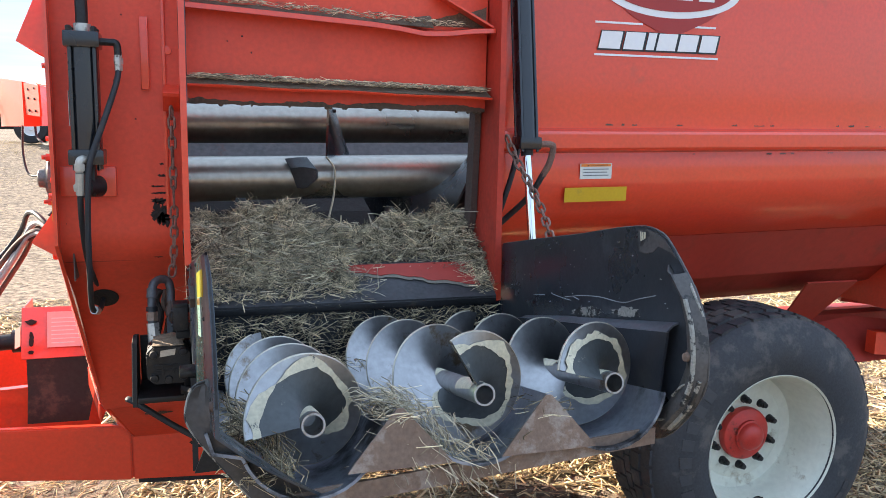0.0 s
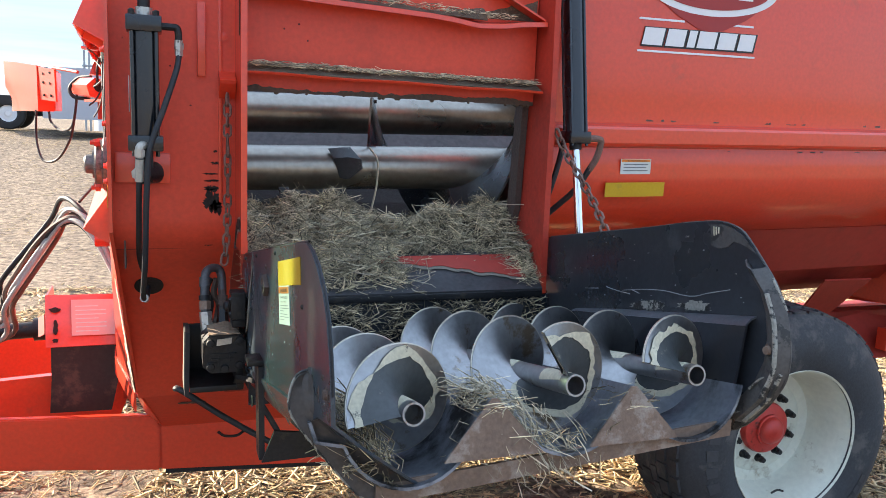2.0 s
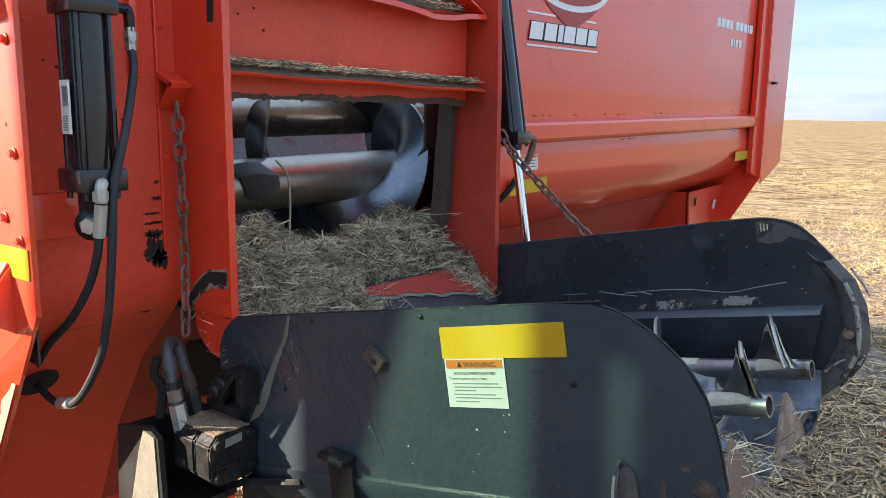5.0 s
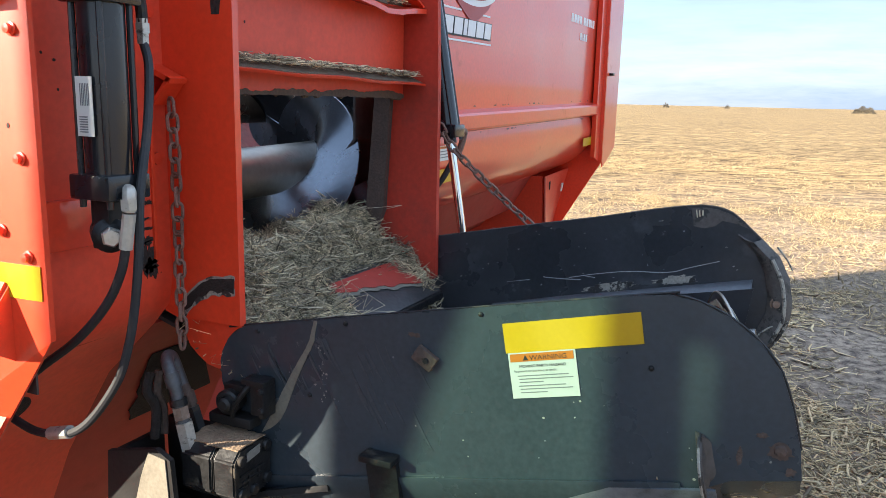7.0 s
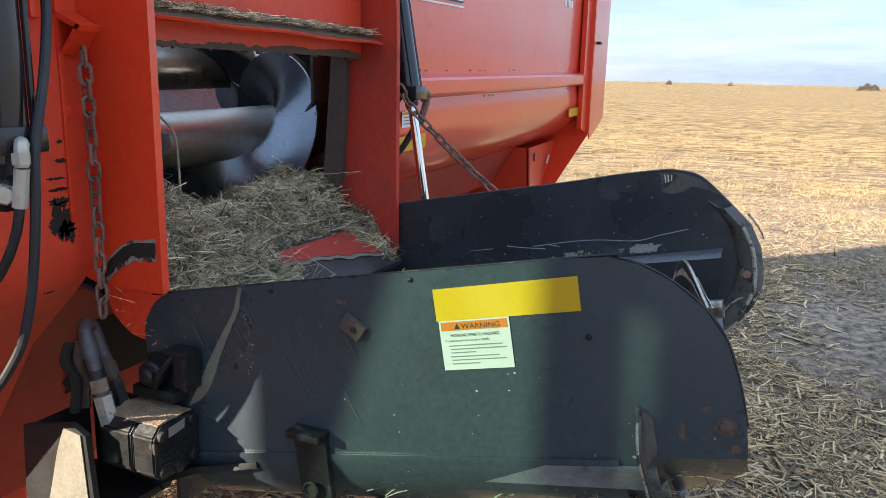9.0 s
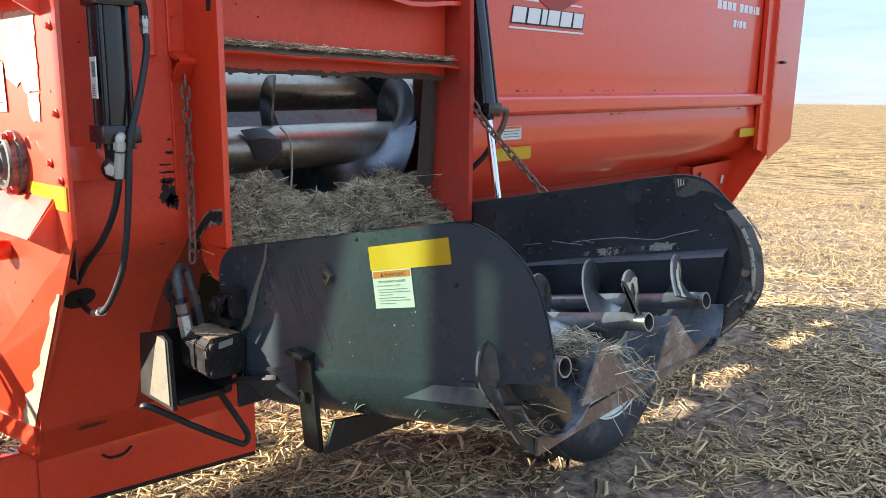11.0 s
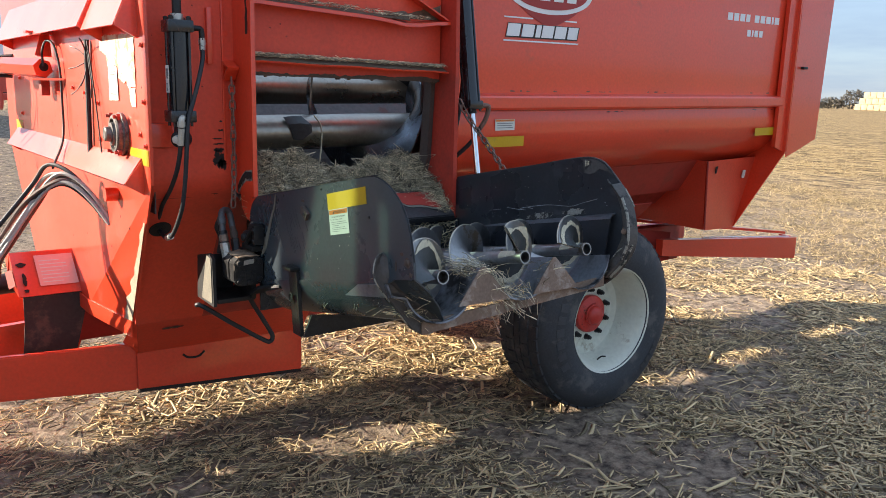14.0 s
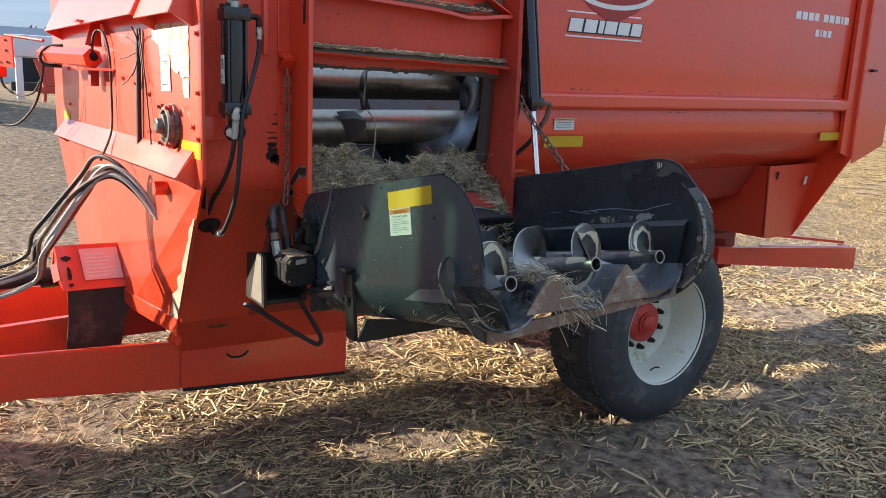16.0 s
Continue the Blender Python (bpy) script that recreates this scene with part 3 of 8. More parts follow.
for z in (1.841, 1.455):
    bm = B(); tube(bm, [(-0.26, 2.6435 + (0.045 if z < 1.5 else 0), z - 0.002), (-0.09, 2.6435 + (0.045 if z < 1.5 else 0), z), (0.074, 2.6435 + (0.045 if z < 1.5 else 0), z + 0.003)], 0.0022, 6); part("weld_seam", bm, RED_OLDSHADE, corner)
random.seed(40)
for z0, x0, w, h in ((1.605, 0.010, 0.030, 0.044), (1.585, 0.022, 0.024, 0.026), (1.640, 0.012, 0.026, 0.012), (1.664, 0.010, 0.030, 0.004), (1.684, 0.006, 0.026, 0.003), (1.716, 0.022, 0.018, 0.005), (1.585, 0.024, 0.020, 0.004), (1.75, 0.02, 0.008, 0.004), (1.47, 0.0, 0.020, 0.012)):
    bm = B()
    ring = [(x0 + math.cos(a) * w * (0.75 + 0.5 * noise.noise((3 * math.cos(a), 5 * math.sin(a), z0 * 40))), z0 + math.sin(a) * h * (0.7 + 0.8 * noise.noise((5 * math.cos(a), 4 * math.sin(a), z0 * 70)))) for a in np.linspace(0, 6.283, 41)[:-1]]
    plate(bm, [(px_, 2.6375 + (0.04 if z0 < 1.5 else 0), pz_) for px_, pz_ in ring], 0.001); part("scrape", bm, GRIMESHADE, corner)
bm = B(); box(bm, (-0.255, 2.618, 1.655), (-0.105, 2.648, 1.742), 0.004); part("pin_bracket", bm, RED, corner)
bm = B(); lathe(bm, [(0.044, 0.0), (0.043, 0.003), (0.036, 0.0035), (0.0, 0.003)], (-0.172, 2.828, 1.312), (0, -0.75, -0.66), 24)
part("hose_hole", bm, GRIMESHADE, corner, "dark round hose hole")
for x, z in [(0.045, 2.08), (0.050, 1.80)]:
    bm = B(); lathe(bm, [(0, 0.012), (0.012, 0.011), (0.013, 0.0)], (x, 2.645, z), (0, -1, 0), 12); part("bolt", bm, RED, corner)

# ---- cheeks of the discharge opening ----
bm = B()
yz_plate(bm, 0.078, 0.017, [(2.66, 2.75), (2.465, 2.75), (2.465, 1.471), (2.55, 1.471), (2.625, 1.468), (2.66, 1.48)])
cheekL = part("opening_cheek", bm, RED, WAGON, "red cheek plate beside the discharge opening")
bm = B()
yz_plate(bm, 0.0885, 0.008, [(2.466, 1.51), (2.466, 1.40), (2.500, 1.382), (2.531, 1.369), (2.560, 1.374), (2.585, 1.390), (2.606, 1.408), (2.616, 1.430), (2.618, 1.478), (2.63, 1.51)])
part("cheek_foot", bm, RED, cheekL, "rounded lower end of the cheek")
bm = B()
yz_plate(bm, 1.034, 0.020, [(2.68, 2.75), (2.51, 2.75), (2.485, 2.0), (2.482, 1.38), (2.56, 1.34), (2.70, 1.42)])
cheekR = part("opening_cheek", bm, RED_GRIMY, WAGON, "red cheek plate beside the discharge opening")
bm = B()   # sloping guide on the inner face
plate(bm, [(1.030, 2.585, 2.75), (1.030, 2.655, 1.58), (1.030, 2.71, 1.45), (1.030, 2.72, 1.55), (1.030, 2.62, 2.75)], -0.022)
part("door_guide", bm, RUSTDARK, cheekR, "dirty rusted door guide")
bm = B()   # worn groove on the outer face of the front cheek
arc = [(2.615 - 0.01 * k, 1.50 + 0.055 * math.sin(min(1, k / 9) * 1.5) + 0.001 * k) for k in range(15)]
sheet(bm, [[(0.0764, y, z + 0.002 * noise.noise((k * 0.8, 1, 2))) for k, (y, z) in enumerate(arc)], [(0.0764, y + 0.002, z - 0.027 + 0.004 * math.sin(k * 1.7)) for k, (y, z) in enumerate(arc)]], 0.002)
part("worn_groove", bm, GRIMESHADE, cheekL, "black worn groove")
for up, lo in ((0.006, -0.004), (-0.021, -0.035)):
    bm = B()
    sheet(bm, [[(0.0770, y, z + up + 0.004 * noise.noise((k * 1.3, up * 99, 2))) for k, (y, z) in enumerate(arc)], [(0.0770, y, z + lo + 0.005 * noise.noise((k * 1.1, lo * 99, 5))) for k, (y, z) in enumerate(arc)]], 0.001)
    part("chipped_border", bm, CREAMSCUFF, cheekL, "grey chipped paint round the groove")
bm = B()
edge = [(2.505 + 0.012 * noise.noise((0, k * 0.9, 3)), 2.075 + 0.02 * k) for k in range(17)]
plate(bm, [(0.0768, y - 0.010 - 0.006 * math.sin(k * 0.8), z) for k, (y, z) in enumerate(edge)] + [(0.0768, y + 0.008 + 0.006 * noise.noise((1, k * 0.7, 9)), z) for k, (y, z) in reversed(list(enumerate(edge)))], -0.001)
part("dark_scrape", bm, GRIMESHADE, cheekL)
bm = B()   # chain anchor
plate(bm, [(0.030, 2.645, 1.985), (0.076, 2.645, 1.985), (0.076, 2.575, 1.955), (0.030, 2.575, 1.955)], 0.010)
plate(bm, [(0.030, 2.577, 1.955), (0.076, 2.577, 1.955), (0.076, 2.620, 1.905), (0.030, 2.620, 1.905)], 0.008)
part("chain_anchor", bm, RED, corner)

# ---- sliding door over the opening ----
bm = B()
sheet(bm, [[(x, 2.605 + 0.004 * math.sin(x * 7), z) for z in (1.936, 2.05, 2.18, 2.4, 2.75)] for x in (0.098, 0.3, 0.55, 0.8, 1.028)], 0.008)
door = part("discharge_door", bm, RED_SATIN, WAGON, "red sliding discharge door with two dusty ledges")
bm = B()
nx = 12
rows = []
for i in range(nx + 1):
    x = 0.098 + 0.925 * i / nx
    dz = -0.010 * i / nx
    rows.append([(x, 2.603, 1.988 + dz), (x, 2.560, 1.985 + dz), (x, 2.524, 1.983 + dz + 0.002 * math.sin(i * 1.3)), (x, 2.519, 1.980 + dz + 0.002 * math.sin(i * 1.3))])
sheet(bm, rows, 0.006)
part("ledge", bm, RED, door, "lower ledge with feed dust")
bm = B()
rows = []
for i in range(nx + 1):
    x = 0.098 + 0.93 * i / nx
    dz = -0.030 * min(1, i / 9.4) + 0.012 * max(0, (i - 9.4) / 2.6)
    sag = -0.012 * math.exp(-((i - 9.3) / 1.2) ** 2)
    rows.append([(x, 2.603, 2.212 + dz), (x, 2.545, 2.210 + dz + sag), (x, 2.525, 2.206 + dz + sag), (x, 2.524, 2.192 + dz + sag)])
sheet(bm, rows, 0.006)
part("ledge", bm, RED, door, "bent upper ledge with feed dust")
bm = B()
plate(bm, [(0.84, 2.600, 2.29), (1.025, 2.600, 2.20), (1.025, 2.530, 2.195), (0.84, 2.535, 2.285)], 0.006)
part("diagonal_brace", bm, RED, door)
random.seed(11)   # bare jagged lower edge of the door
BARE = mat("bare_door_edge", (0.105, 0.075, 0.056), 0.7, metal=0.2, vary=0.4, scale=20, fine=120, bump=0.15, bump_scale=120)
lowe = [(0.100 + 0.926 * i / 160, 1.929 + 0.003 * noise.noise((i * 0.21, 0, 4))) for i in range(161)]
tops = [(x, 1.943 + 0.016 * noise.noise((x * 5, 3, 0)) + 0.007 * noise.noise((x * 34, 5, 0)) + 0.004 * noise.noise((x * 90, 6, 0))) for x, z in lowe]
bm = B(); sheet(bm, [[(x, 2.5965 + 0.004 * math.sin(x * 7), z) for x, z in lowe], [(x, 2.5965 + 0.004 * math.sin(x * 7), max(z, 1.934)) for x, z in tops]], 0.003)
part("bare_edge", bm, BARE, door, "paint chipped off along the lower edge")
for k in range(14):
    x = random.uniform(0.11, 1.01); r0 = random.uniform(0.003, 0.009)
    bm = B(); lathe(bm, [(0, r0 * 0.8), (r0 * 0.7, r0 * 0.5), (r0, 0), (r0 * 0.6, -r0 * 0.5), (0, -r0 * 0.7)], (x, 2.603, 1.928), (random.uniform(-0.4, 0.4), random.uniform(-0.4, 0.4), 1), 7); part("caked_clod", bm, DIRT, door)
bm = B()
rows = []
for i in range(61):
    x = 0.098 + 0.925 * i / 60
    dz = -0.010 * i / 60 - 0.011
    h = 0.012 + 0.008 * noise.noise((x * 6, 2, 0)) + 0.004 * random.random()
    rows.append([(x, 2.602, 2.000 + dz + h + 0.012), (x, 2.575, 1.999 + dz + h), (x, 2.530, 1.9955 + dz)])
sheet(bm, rows, 0.004)
part("dust_layer", bm, DIRT, door, "brown feed dust lying on the ledge")
bm = B()
rows = []
for i in range(41):
    x = 0.11 + 0.72 * i / 40
    dz = -0.030 * min(1, i / 40)
    h = 0.010 + 0.014 * abs(noise.noise((x * 8, 5, 0))) + (0.03 if i > 32 else 0) * (i - 32) / 8
    rows.append([(x, 2.602, 2.214 + dz + h), (x, 2.575, 2.213 + dz + h * 0.8), (x, 2.545, 2.212 + dz - 0.001)])
sheet(bm, rows, 0.003)
part("dust_layer", bm, DIRT, door, "brown feed dust lying on the ledge")
# dirt gathered behind the diagonal brace
bm = B()
sheet(bm, [[(x, 2.5985, 2.196 - 0.02 * (1.02 - x) + k / 5 * (0.012 + (x - 0.80) * 0.30 * (0.75 + 0.5 * noise.noise((x * 25, 4, 1))))) for k in range(6)] for x in np.linspace(0.81, 1.022, 26)], 0.003)
part("dust_layer", bm, DIRT, door, "brown feed dust caked in the corner")

random.seed(52)
for k in range(22):
    x0, z0 = random.uniform(0.14, 0.98), random.choice((random.uniform(2.03, 2.16), random.uniform(2.26, 2.6)))
    bm = B()
    if k % 3:
        r0 = random.uniform(0.0012, 0.0035)
        plate(bm, [(x0 + r0 * math.cos(a) * random.uniform(0.6, 1.4), 2.5985, z0 + r0 * math.sin(a)) for a in np.linspace(0, 6.283, 8)[:-1]], 0.0008); part("paint_chip", bm, GRIMESHADE, door)
    else:
        tube(bm, [(x0, 2.5995, z0), (x0 + random.uniform(-0.03, 0.03), 2.5995, z0 + random.uniform(-0.02, 0.02))], 0.0007, 4, False); part("scratch", bm, PINKLABEL, door)
for k in range(18):
    x0, z0 = random.uniform(-0.25, 0.07), random.uniform(1.56, 2.5)
    bm = B(); r0 = random.uniform(0.0012, 0.003)
    plate(bm, [(x0 + r0 * math.cos(a) * random.uniform(0.6, 1.4), 2.638, z0 + r0 * math.sin(a)) for a in np.linspace(0, 6.283, 8)[:-1]], 0.0008); part("paint_chip", bm, GRIMESHADE, corner)

# ---- sill and inside of the tub ----
bm = B()
rows = [[(x, 2.462, 1.325), (x, 2.462, 1.343), (x, 2.475, 1.352), (x, 2.60, 1.43), (x, 2.70, 1.46), (x, 2.80, 1.42), (x, 2.95, 1.38), (x, 3.15, 1.40)] for x in (0.096, 0.35, 0.6, 0.85, 1.034)]
sheet(bm, rows, 0.008)
SILL = mat("worn_sill", (0.055, 0.054, 0.056), 0.42, metal=0.4, vary=0.35, scale=8, fine=80, bump=0.06, dirt=(0.11, 0.095, 0.08, 0.7), dirt_amt=0.30, dirt_scale=14, crisp=0.2)
part("sill_plate", bm, SILL, WAGON, "worn steel sill with patches of red paint")
def on_sill(x, y, lift):
    return (x, y - 0.53 * lift, 1.352 + 0.624 * (y - 2.475) + 0.85 * lift)


rim_lo = [(0.46 + 0.53 * k / 40, 2.575 - 0.075 * (k / 40) ** 1.6 + 0.010 * noise.noise((k * 0.23, 1, 3)) + 0.004 * noise.noise((k * 0.9, 2, 3))) for k in range(41)]
bm = B(); sheet(bm, [[on_sill(x, y - 0.011 - 0.007 * noise.noise((x * 30, 5, 5)), 0.0022) for x, y in rim_lo], [on_sill(x, y + 0.006, 0.0022) for x, y in rim_lo]], 0.0015)
part("bare_border", bm, SUNPALE, WAGON, "pale bare border of the worn paint on the sill")
bm = B(); sheet(bm, [[on_sill(x, y, 0.0044) for x, y in rim_lo], [on_sill(x, 2.585 + 0.005 * math.sin(x * 30), 0.0044) for x, y in rim_lo], [on_sill(x, 2.598, 0.0044) for x, y in rim_lo]], 0.0015)
part("red_sill_paint", bm, RED_OLDSHADE, WAGON, "patch of red paint left on the worn sill")
bm = B()
box(bm, (0.098, 2.452, 1.318), (1.030, 2.466, 1.338), 0.003)
part("sill_edge", bm, DARKSTEEL, WAGON)
bm = B()
yb = [(3.15, 1.40), (3.4, 1.52), (3.65, 1.42), (3.9, 1.40), (4.3, 1.5)]
sheet(bm, [[(x, y, z) for y, z in yb] for x in (-0.24, 0.8, 1.9, 3.0, 4.04)], 0.01)
part("tub_bottom_liner", bm, GRIMESHADE, WAGON, "dark feed-stained tub bottom")
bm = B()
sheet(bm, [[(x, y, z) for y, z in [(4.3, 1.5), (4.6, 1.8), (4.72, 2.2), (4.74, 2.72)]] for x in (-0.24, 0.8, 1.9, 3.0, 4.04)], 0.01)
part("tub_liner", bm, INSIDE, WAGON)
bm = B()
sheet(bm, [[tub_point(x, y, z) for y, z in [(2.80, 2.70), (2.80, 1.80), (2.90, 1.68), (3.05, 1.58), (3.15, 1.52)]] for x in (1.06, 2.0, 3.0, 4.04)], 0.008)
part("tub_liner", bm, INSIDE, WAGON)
bm = B()
plate(bm, [(-0.235, 2.66, 2.7), (-0.235, 2.66, 1.4), (-0.235, 4.7, 1.4), (-0.235, 4.7, 2.7)], 0.004)
part("tub_liner", bm, INSIDE, WAGON)
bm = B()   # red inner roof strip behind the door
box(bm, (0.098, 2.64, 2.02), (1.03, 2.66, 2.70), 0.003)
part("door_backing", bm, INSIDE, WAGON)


def helix(bm, o, axis, up, r0, r1, a0, a1, pitch, phase, hand=1, n=20, thick=0.005, taper=None):
    """A screw flight round an axis, from distance a0 to a1 along it."""
    axis, up = Vector(axis).normalized(), Vector(up).normalized()
    side = axis.cross(up)
    steps = max(3, int(n * (a1 - a0) / pitch))
    rows = []
    for i in range(steps + 1):
        a = a0 + (a1 - a0) * i / steps
        th = phase + hand * 2 * math.pi * (a - a0) / pitch
        rr = r1
        if taper:
            e = min(1, (steps - i) / (taper * n))
            rr = r0 + (r1 - r0) * (0.35 + 0.65 * math.sin(e * math.pi / 2)) if e < 1 else r1
        d = up * math.cos(th) + side * math.sin(th)
        rows.append([Vector(o) + axis * a + d * r for r in np.linspace(r0, rr, 4)])
    sheet(bm, rows, thick)
    return rows


def main_auger(y, z, r, big, top, pitch, hand, first, label):
    """A pipe with one screw flight that begins at x = first and stands upright at x = top."""
    a = B()
    ax = Vector((1, 0.030, 0.017))
    o = Vector((0.6, y, z))
    tube(a, [o - ax * 0.83, o + ax * 3.43], r, 40, False)
    au = part("mixing_auger", a, PIPE, WAGON, label)
    f = B()
    turn = hand * 2 * math.pi / pitch
    frows = helix(f, o + ax * (first - 0.6), ax, (0, 0, 1), r * 0.98, big, 0, 1.5 - first, pitch, turn * (first - top), hand, 48, 0.008)
    helix(f, o + ax * 0.905, ax, (0, 0, 1), r * 0.98, 0.19, 0, 2.45, pitch, turn * (1.505 - top), hand, 30, 0.008)
    fl = part("flight", f, MAINFLIGHT, au, "worn steel flight with bright edges")
    for rw in frows[3::9]:
        h = B(); lathe(h, [(0.0, 0.007), (0.006, 0.0068), (0.007, 0.0), (0.007, -0.007), (0.0, -0.0072)], rw[3] * 0.9 + rw[2] * 0.1, ax, 8); part("rim_hole", h, GRIMESHADE, fl)
    return au


AUG1 = main_auger(3.00, 1.690, 0.078, 0.250, 1.180, 0.59, -1, 0.575, "polished steel auger pipe inside the tub")
main_auger(3.52, 1.88, 0.080, 0.250, 1.30, 0.62, 1, 1.12, "polished steel auger pipe inside the tub")

# paddles on the auger pipes and a loop of twine
def paddle(name, pts, parent, mt, label=""):
    bm = B()
    sheet(bm, pts, 0.010)
    return part(name, bm, mt, parent, label)


paddle("paddle", [[(0.420, 2.940, 1.752), (0.460, 2.930, 1.756), (0.492, 2.915, 1.757)], [(0.438, 2.922, 1.722), (0.480, 2.885, 1.728), (0.518, 2.855, 1.722)], [(0.452, 2.920, 1.690), (0.490, 2.878, 1.690), (0.520, 2.850, 1.695)],
                  [(0.462, 2.922, 1.660), (0.478, 2.900, 1.657), (0.490, 2.885, 1.660)]], AUG1, FLIGHTPAINT, "dark worn paddle blade")
paddle("paddle", [[(0.245, 2.965, 1.63), (0.262, 2.925, 1.56), (0.270, 2.90, 1.50)], [(0.285, 2.965, 1.63), (0.282, 2.925, 1.56), (0.278, 2.90, 1.50)]], AUG1, FLIGHTPAINT, "dark worn paddle blade")
bm = B(); tube(bm, [(0.56, 2.92, 1.765), (0.585, 2.90, 1.72), (0.58, 2.885, 1.64), (0.565, 2.87, 1.58), (0.555, 2.86, 1.55)], 0.0035, 6); part("twine", bm, STRAW, AUG1, "loop of frayed twine")

# ---- discharge chute ----
CO = Vector((0, 2.5, 1.20))
EA, EB = Vector((0, -0.981, 0.196)), Vector((0, 0.196, 0.981))


def C(x, a, b):
    """A place in the chute: across, out along its slope, up from its slope."""
    return CO + Vector((x, 0, 0)) + EA * a + EB * b


REARPLATE = [(2.49, 1.02), (2.495, 1.495), (2.488, 1.507), (2.19, 1.567), (1.99, 1.606), (1.83, 1.641), (1.733, 1.658), (1.70, 1.660), (1.665, 1.657), (1.63, 1.645), (1.58, 1.604),
             (1.525, 1.552), (1.495, 1.508), (1.476, 1.46), (1.465, 1.41), (1.466, 1.37), (1.478, 1.332), (1.525, 1.262), (1.59, 1.20), (1.68, 1.16)]


def lean(ob, y0, slope, skip=()):
    """Splay a plate and what is fixed to it: further across with the distance from y0."""
    todo = [ob]
    while todo:
        o = todo.pop()
        if o.name.split(".")[0] in skip:
            continue
        for v in o.data.vertices:
            v.co.x += slope * (y0 - v.co.y)
        todo += list(o.children)


bm = B()
yz_plate(bm, 1.066, 0.008, REARPLATE)
chuteR = part("chute_side_plate", bm, DUSTSHEENBLACK, WAGON, "black chute side plate, scraped along its edge")
FRONTPLATE = [(2.40, 1.145), (2.495, 1.27), (2.521, 1.345), (2.524, 1.389), (2.518, 1.412), (2.505, 1.436), (2.486, 1.456), (2.465, 1.469), (2.44, 1.477), (1.70, 1.624), (1.645, 1.632), (1.60, 1.626), (1.552, 1.606), (1.505, 1.572),
              (1.472, 1.530), (1.450, 1.472), (1.434, 1.41), (1.428, 1.362), (1.53, 1.340), (1.60, 1.300)]
bm = B()
yz_plate(bm, 0.106, 0.008, FRONTPLATE)
chuteL = part("chute_side_plate", bm, BLACK_OUT, WAGON, "black chute side plate with a yellow strip and a warning label")
# bright rolled edge along both plates
for x, outl, mt in ((1.070, REARPLATE[2:], SCUFF), (0.110, FRONTPLATE[5:17], DARKSTEEL)):
    bm = B()
    tube(bm, [(x, y, z) for y, z in outl], 0.0026, 6, True, 3)
    part("plate_edge", bm, mt, chuteR if x > 1 else chuteL, "bare worn edge" if x > 1 else "")

AX = [0.300, 0.638, 0.928]
DROP = [-0.064, -0.036, -0.036]
RT = 0.138


def trough_profile():
    pts = [(0.108, -0.066), (0.120, -0.105)]
    for i, cx in enumerate(AX):
        a0, a1 = (200 if i == 0 else 212), (328 if i < 2 else 340)
        for k in range(13):
            an = radians(a0 + (a1 - a0) * k / 12)
            pts.append((cx + RT * math.cos(an), DROP[i] - 0.006 + RT * math.sin(an)))
        if i < 2:
            pts.append(((AX[i] + AX[i + 1]) / 2, -0.062))
    pts.append((1.064, -0.07))
    return pts


TP = trough_profile()
bm = B()
sheet(bm, [[C(x, a, b) for x, b in TP] for a in (-0.02, 0.2, 0.4, 0.6, 0.8, 0.955)], 0.006)
trough = part("chute_trough", bm, TROUGHSTEEL, WAGON, "three troughs of worn polished steel side by side")
bm = B()
box(bm, (0.100, 2.470, 1.02), (1.062, 2.480, 1.322), 0.002)
part("chute_back", bm, BLACK, WAGON)
# end strip and triangular dividers at the outlet
bm = B()
e0, e1 = Vector((0.235, 1.552, 1.150)), Vector((1.045, 1.560, 1.204))
plate(bm, [e0, e1, e1 + Vector((0, 0.0, 0.037)), e0 + Vector((0, 0, 0.040))], 0.008)
lip = part("outlet_strip", bm, RUSTPLATE, WAGON, "bare rusty steel strip along the outlet")
for i in (0, 1):
    xm = (AX[i] + AX[i + 1]) / 2
    bm = B()
    plate(bm, [C(xm - 0.105, 0.950, -0.165), C(xm + 0.105, 0.950, -0.165), C(xm + 0.085, 0.952, -0.14), C(xm + 0.006, 0.956, -0.050), C(xm - 0.006, 0.956, -0.050), C(xm - 0.085, 0.952, -0.14)], 0.006)
    part("divider", bm, RUSTPLATE, lip, "triangular worn steel divider")
# curved fin at the front corner of the outlet, where the trough's end stands out past the plate
fin = [(0.113, 1.582, 1.412), (0.094, 1.582, 1.404), (0.081, 1.578, 1.378), (0.079, 1.572, 1.342), (0.102, 1.566, 1.302), (0.149, 1.560, 1.240), (0.205, 1.556, 1.172), (0.262, 1.555, 1.147), (0.330, 1.557, 1.155)]
fin2 = [(0.118, 1.576, 1.410), (0.123, 1.568, 1.400), (0.126, 1.558, 1.372), (0.131, 1.548, 1.338), (0.160, 1.542, 1.312), (0.210, 1.542, 1.268), (0.270, 1.545, 1.218), (0.318, 1.550, 1.186), (0.345, 1.555, 1.178)]
FINSTEEL = mat("worn_trough_steel", (0.075, 0.066, 0.060), 0.55, metal=0.25, vary=0.35, scale=14, fine=110, bump=0.08, bump_scale=90, dirt=(0.20, 0.155, 0.115, 0.7), dirt_amt=0.35, dirt_scale=16, crisp=0.2)
fo, fi = catmull(fin, 5), catmull(fin2, 5)
bm = B()
sheet(bm, [fo, [p.lerp(q, 0.33) + Vector((0.004, 0.010, 0.002)) for p, q in zip(fo, fi)], [p.lerp(q, 0.67) + Vector((0.004, 0.010, 0.002)) for p, q in zip(fo, fi)], fi], 0.006)
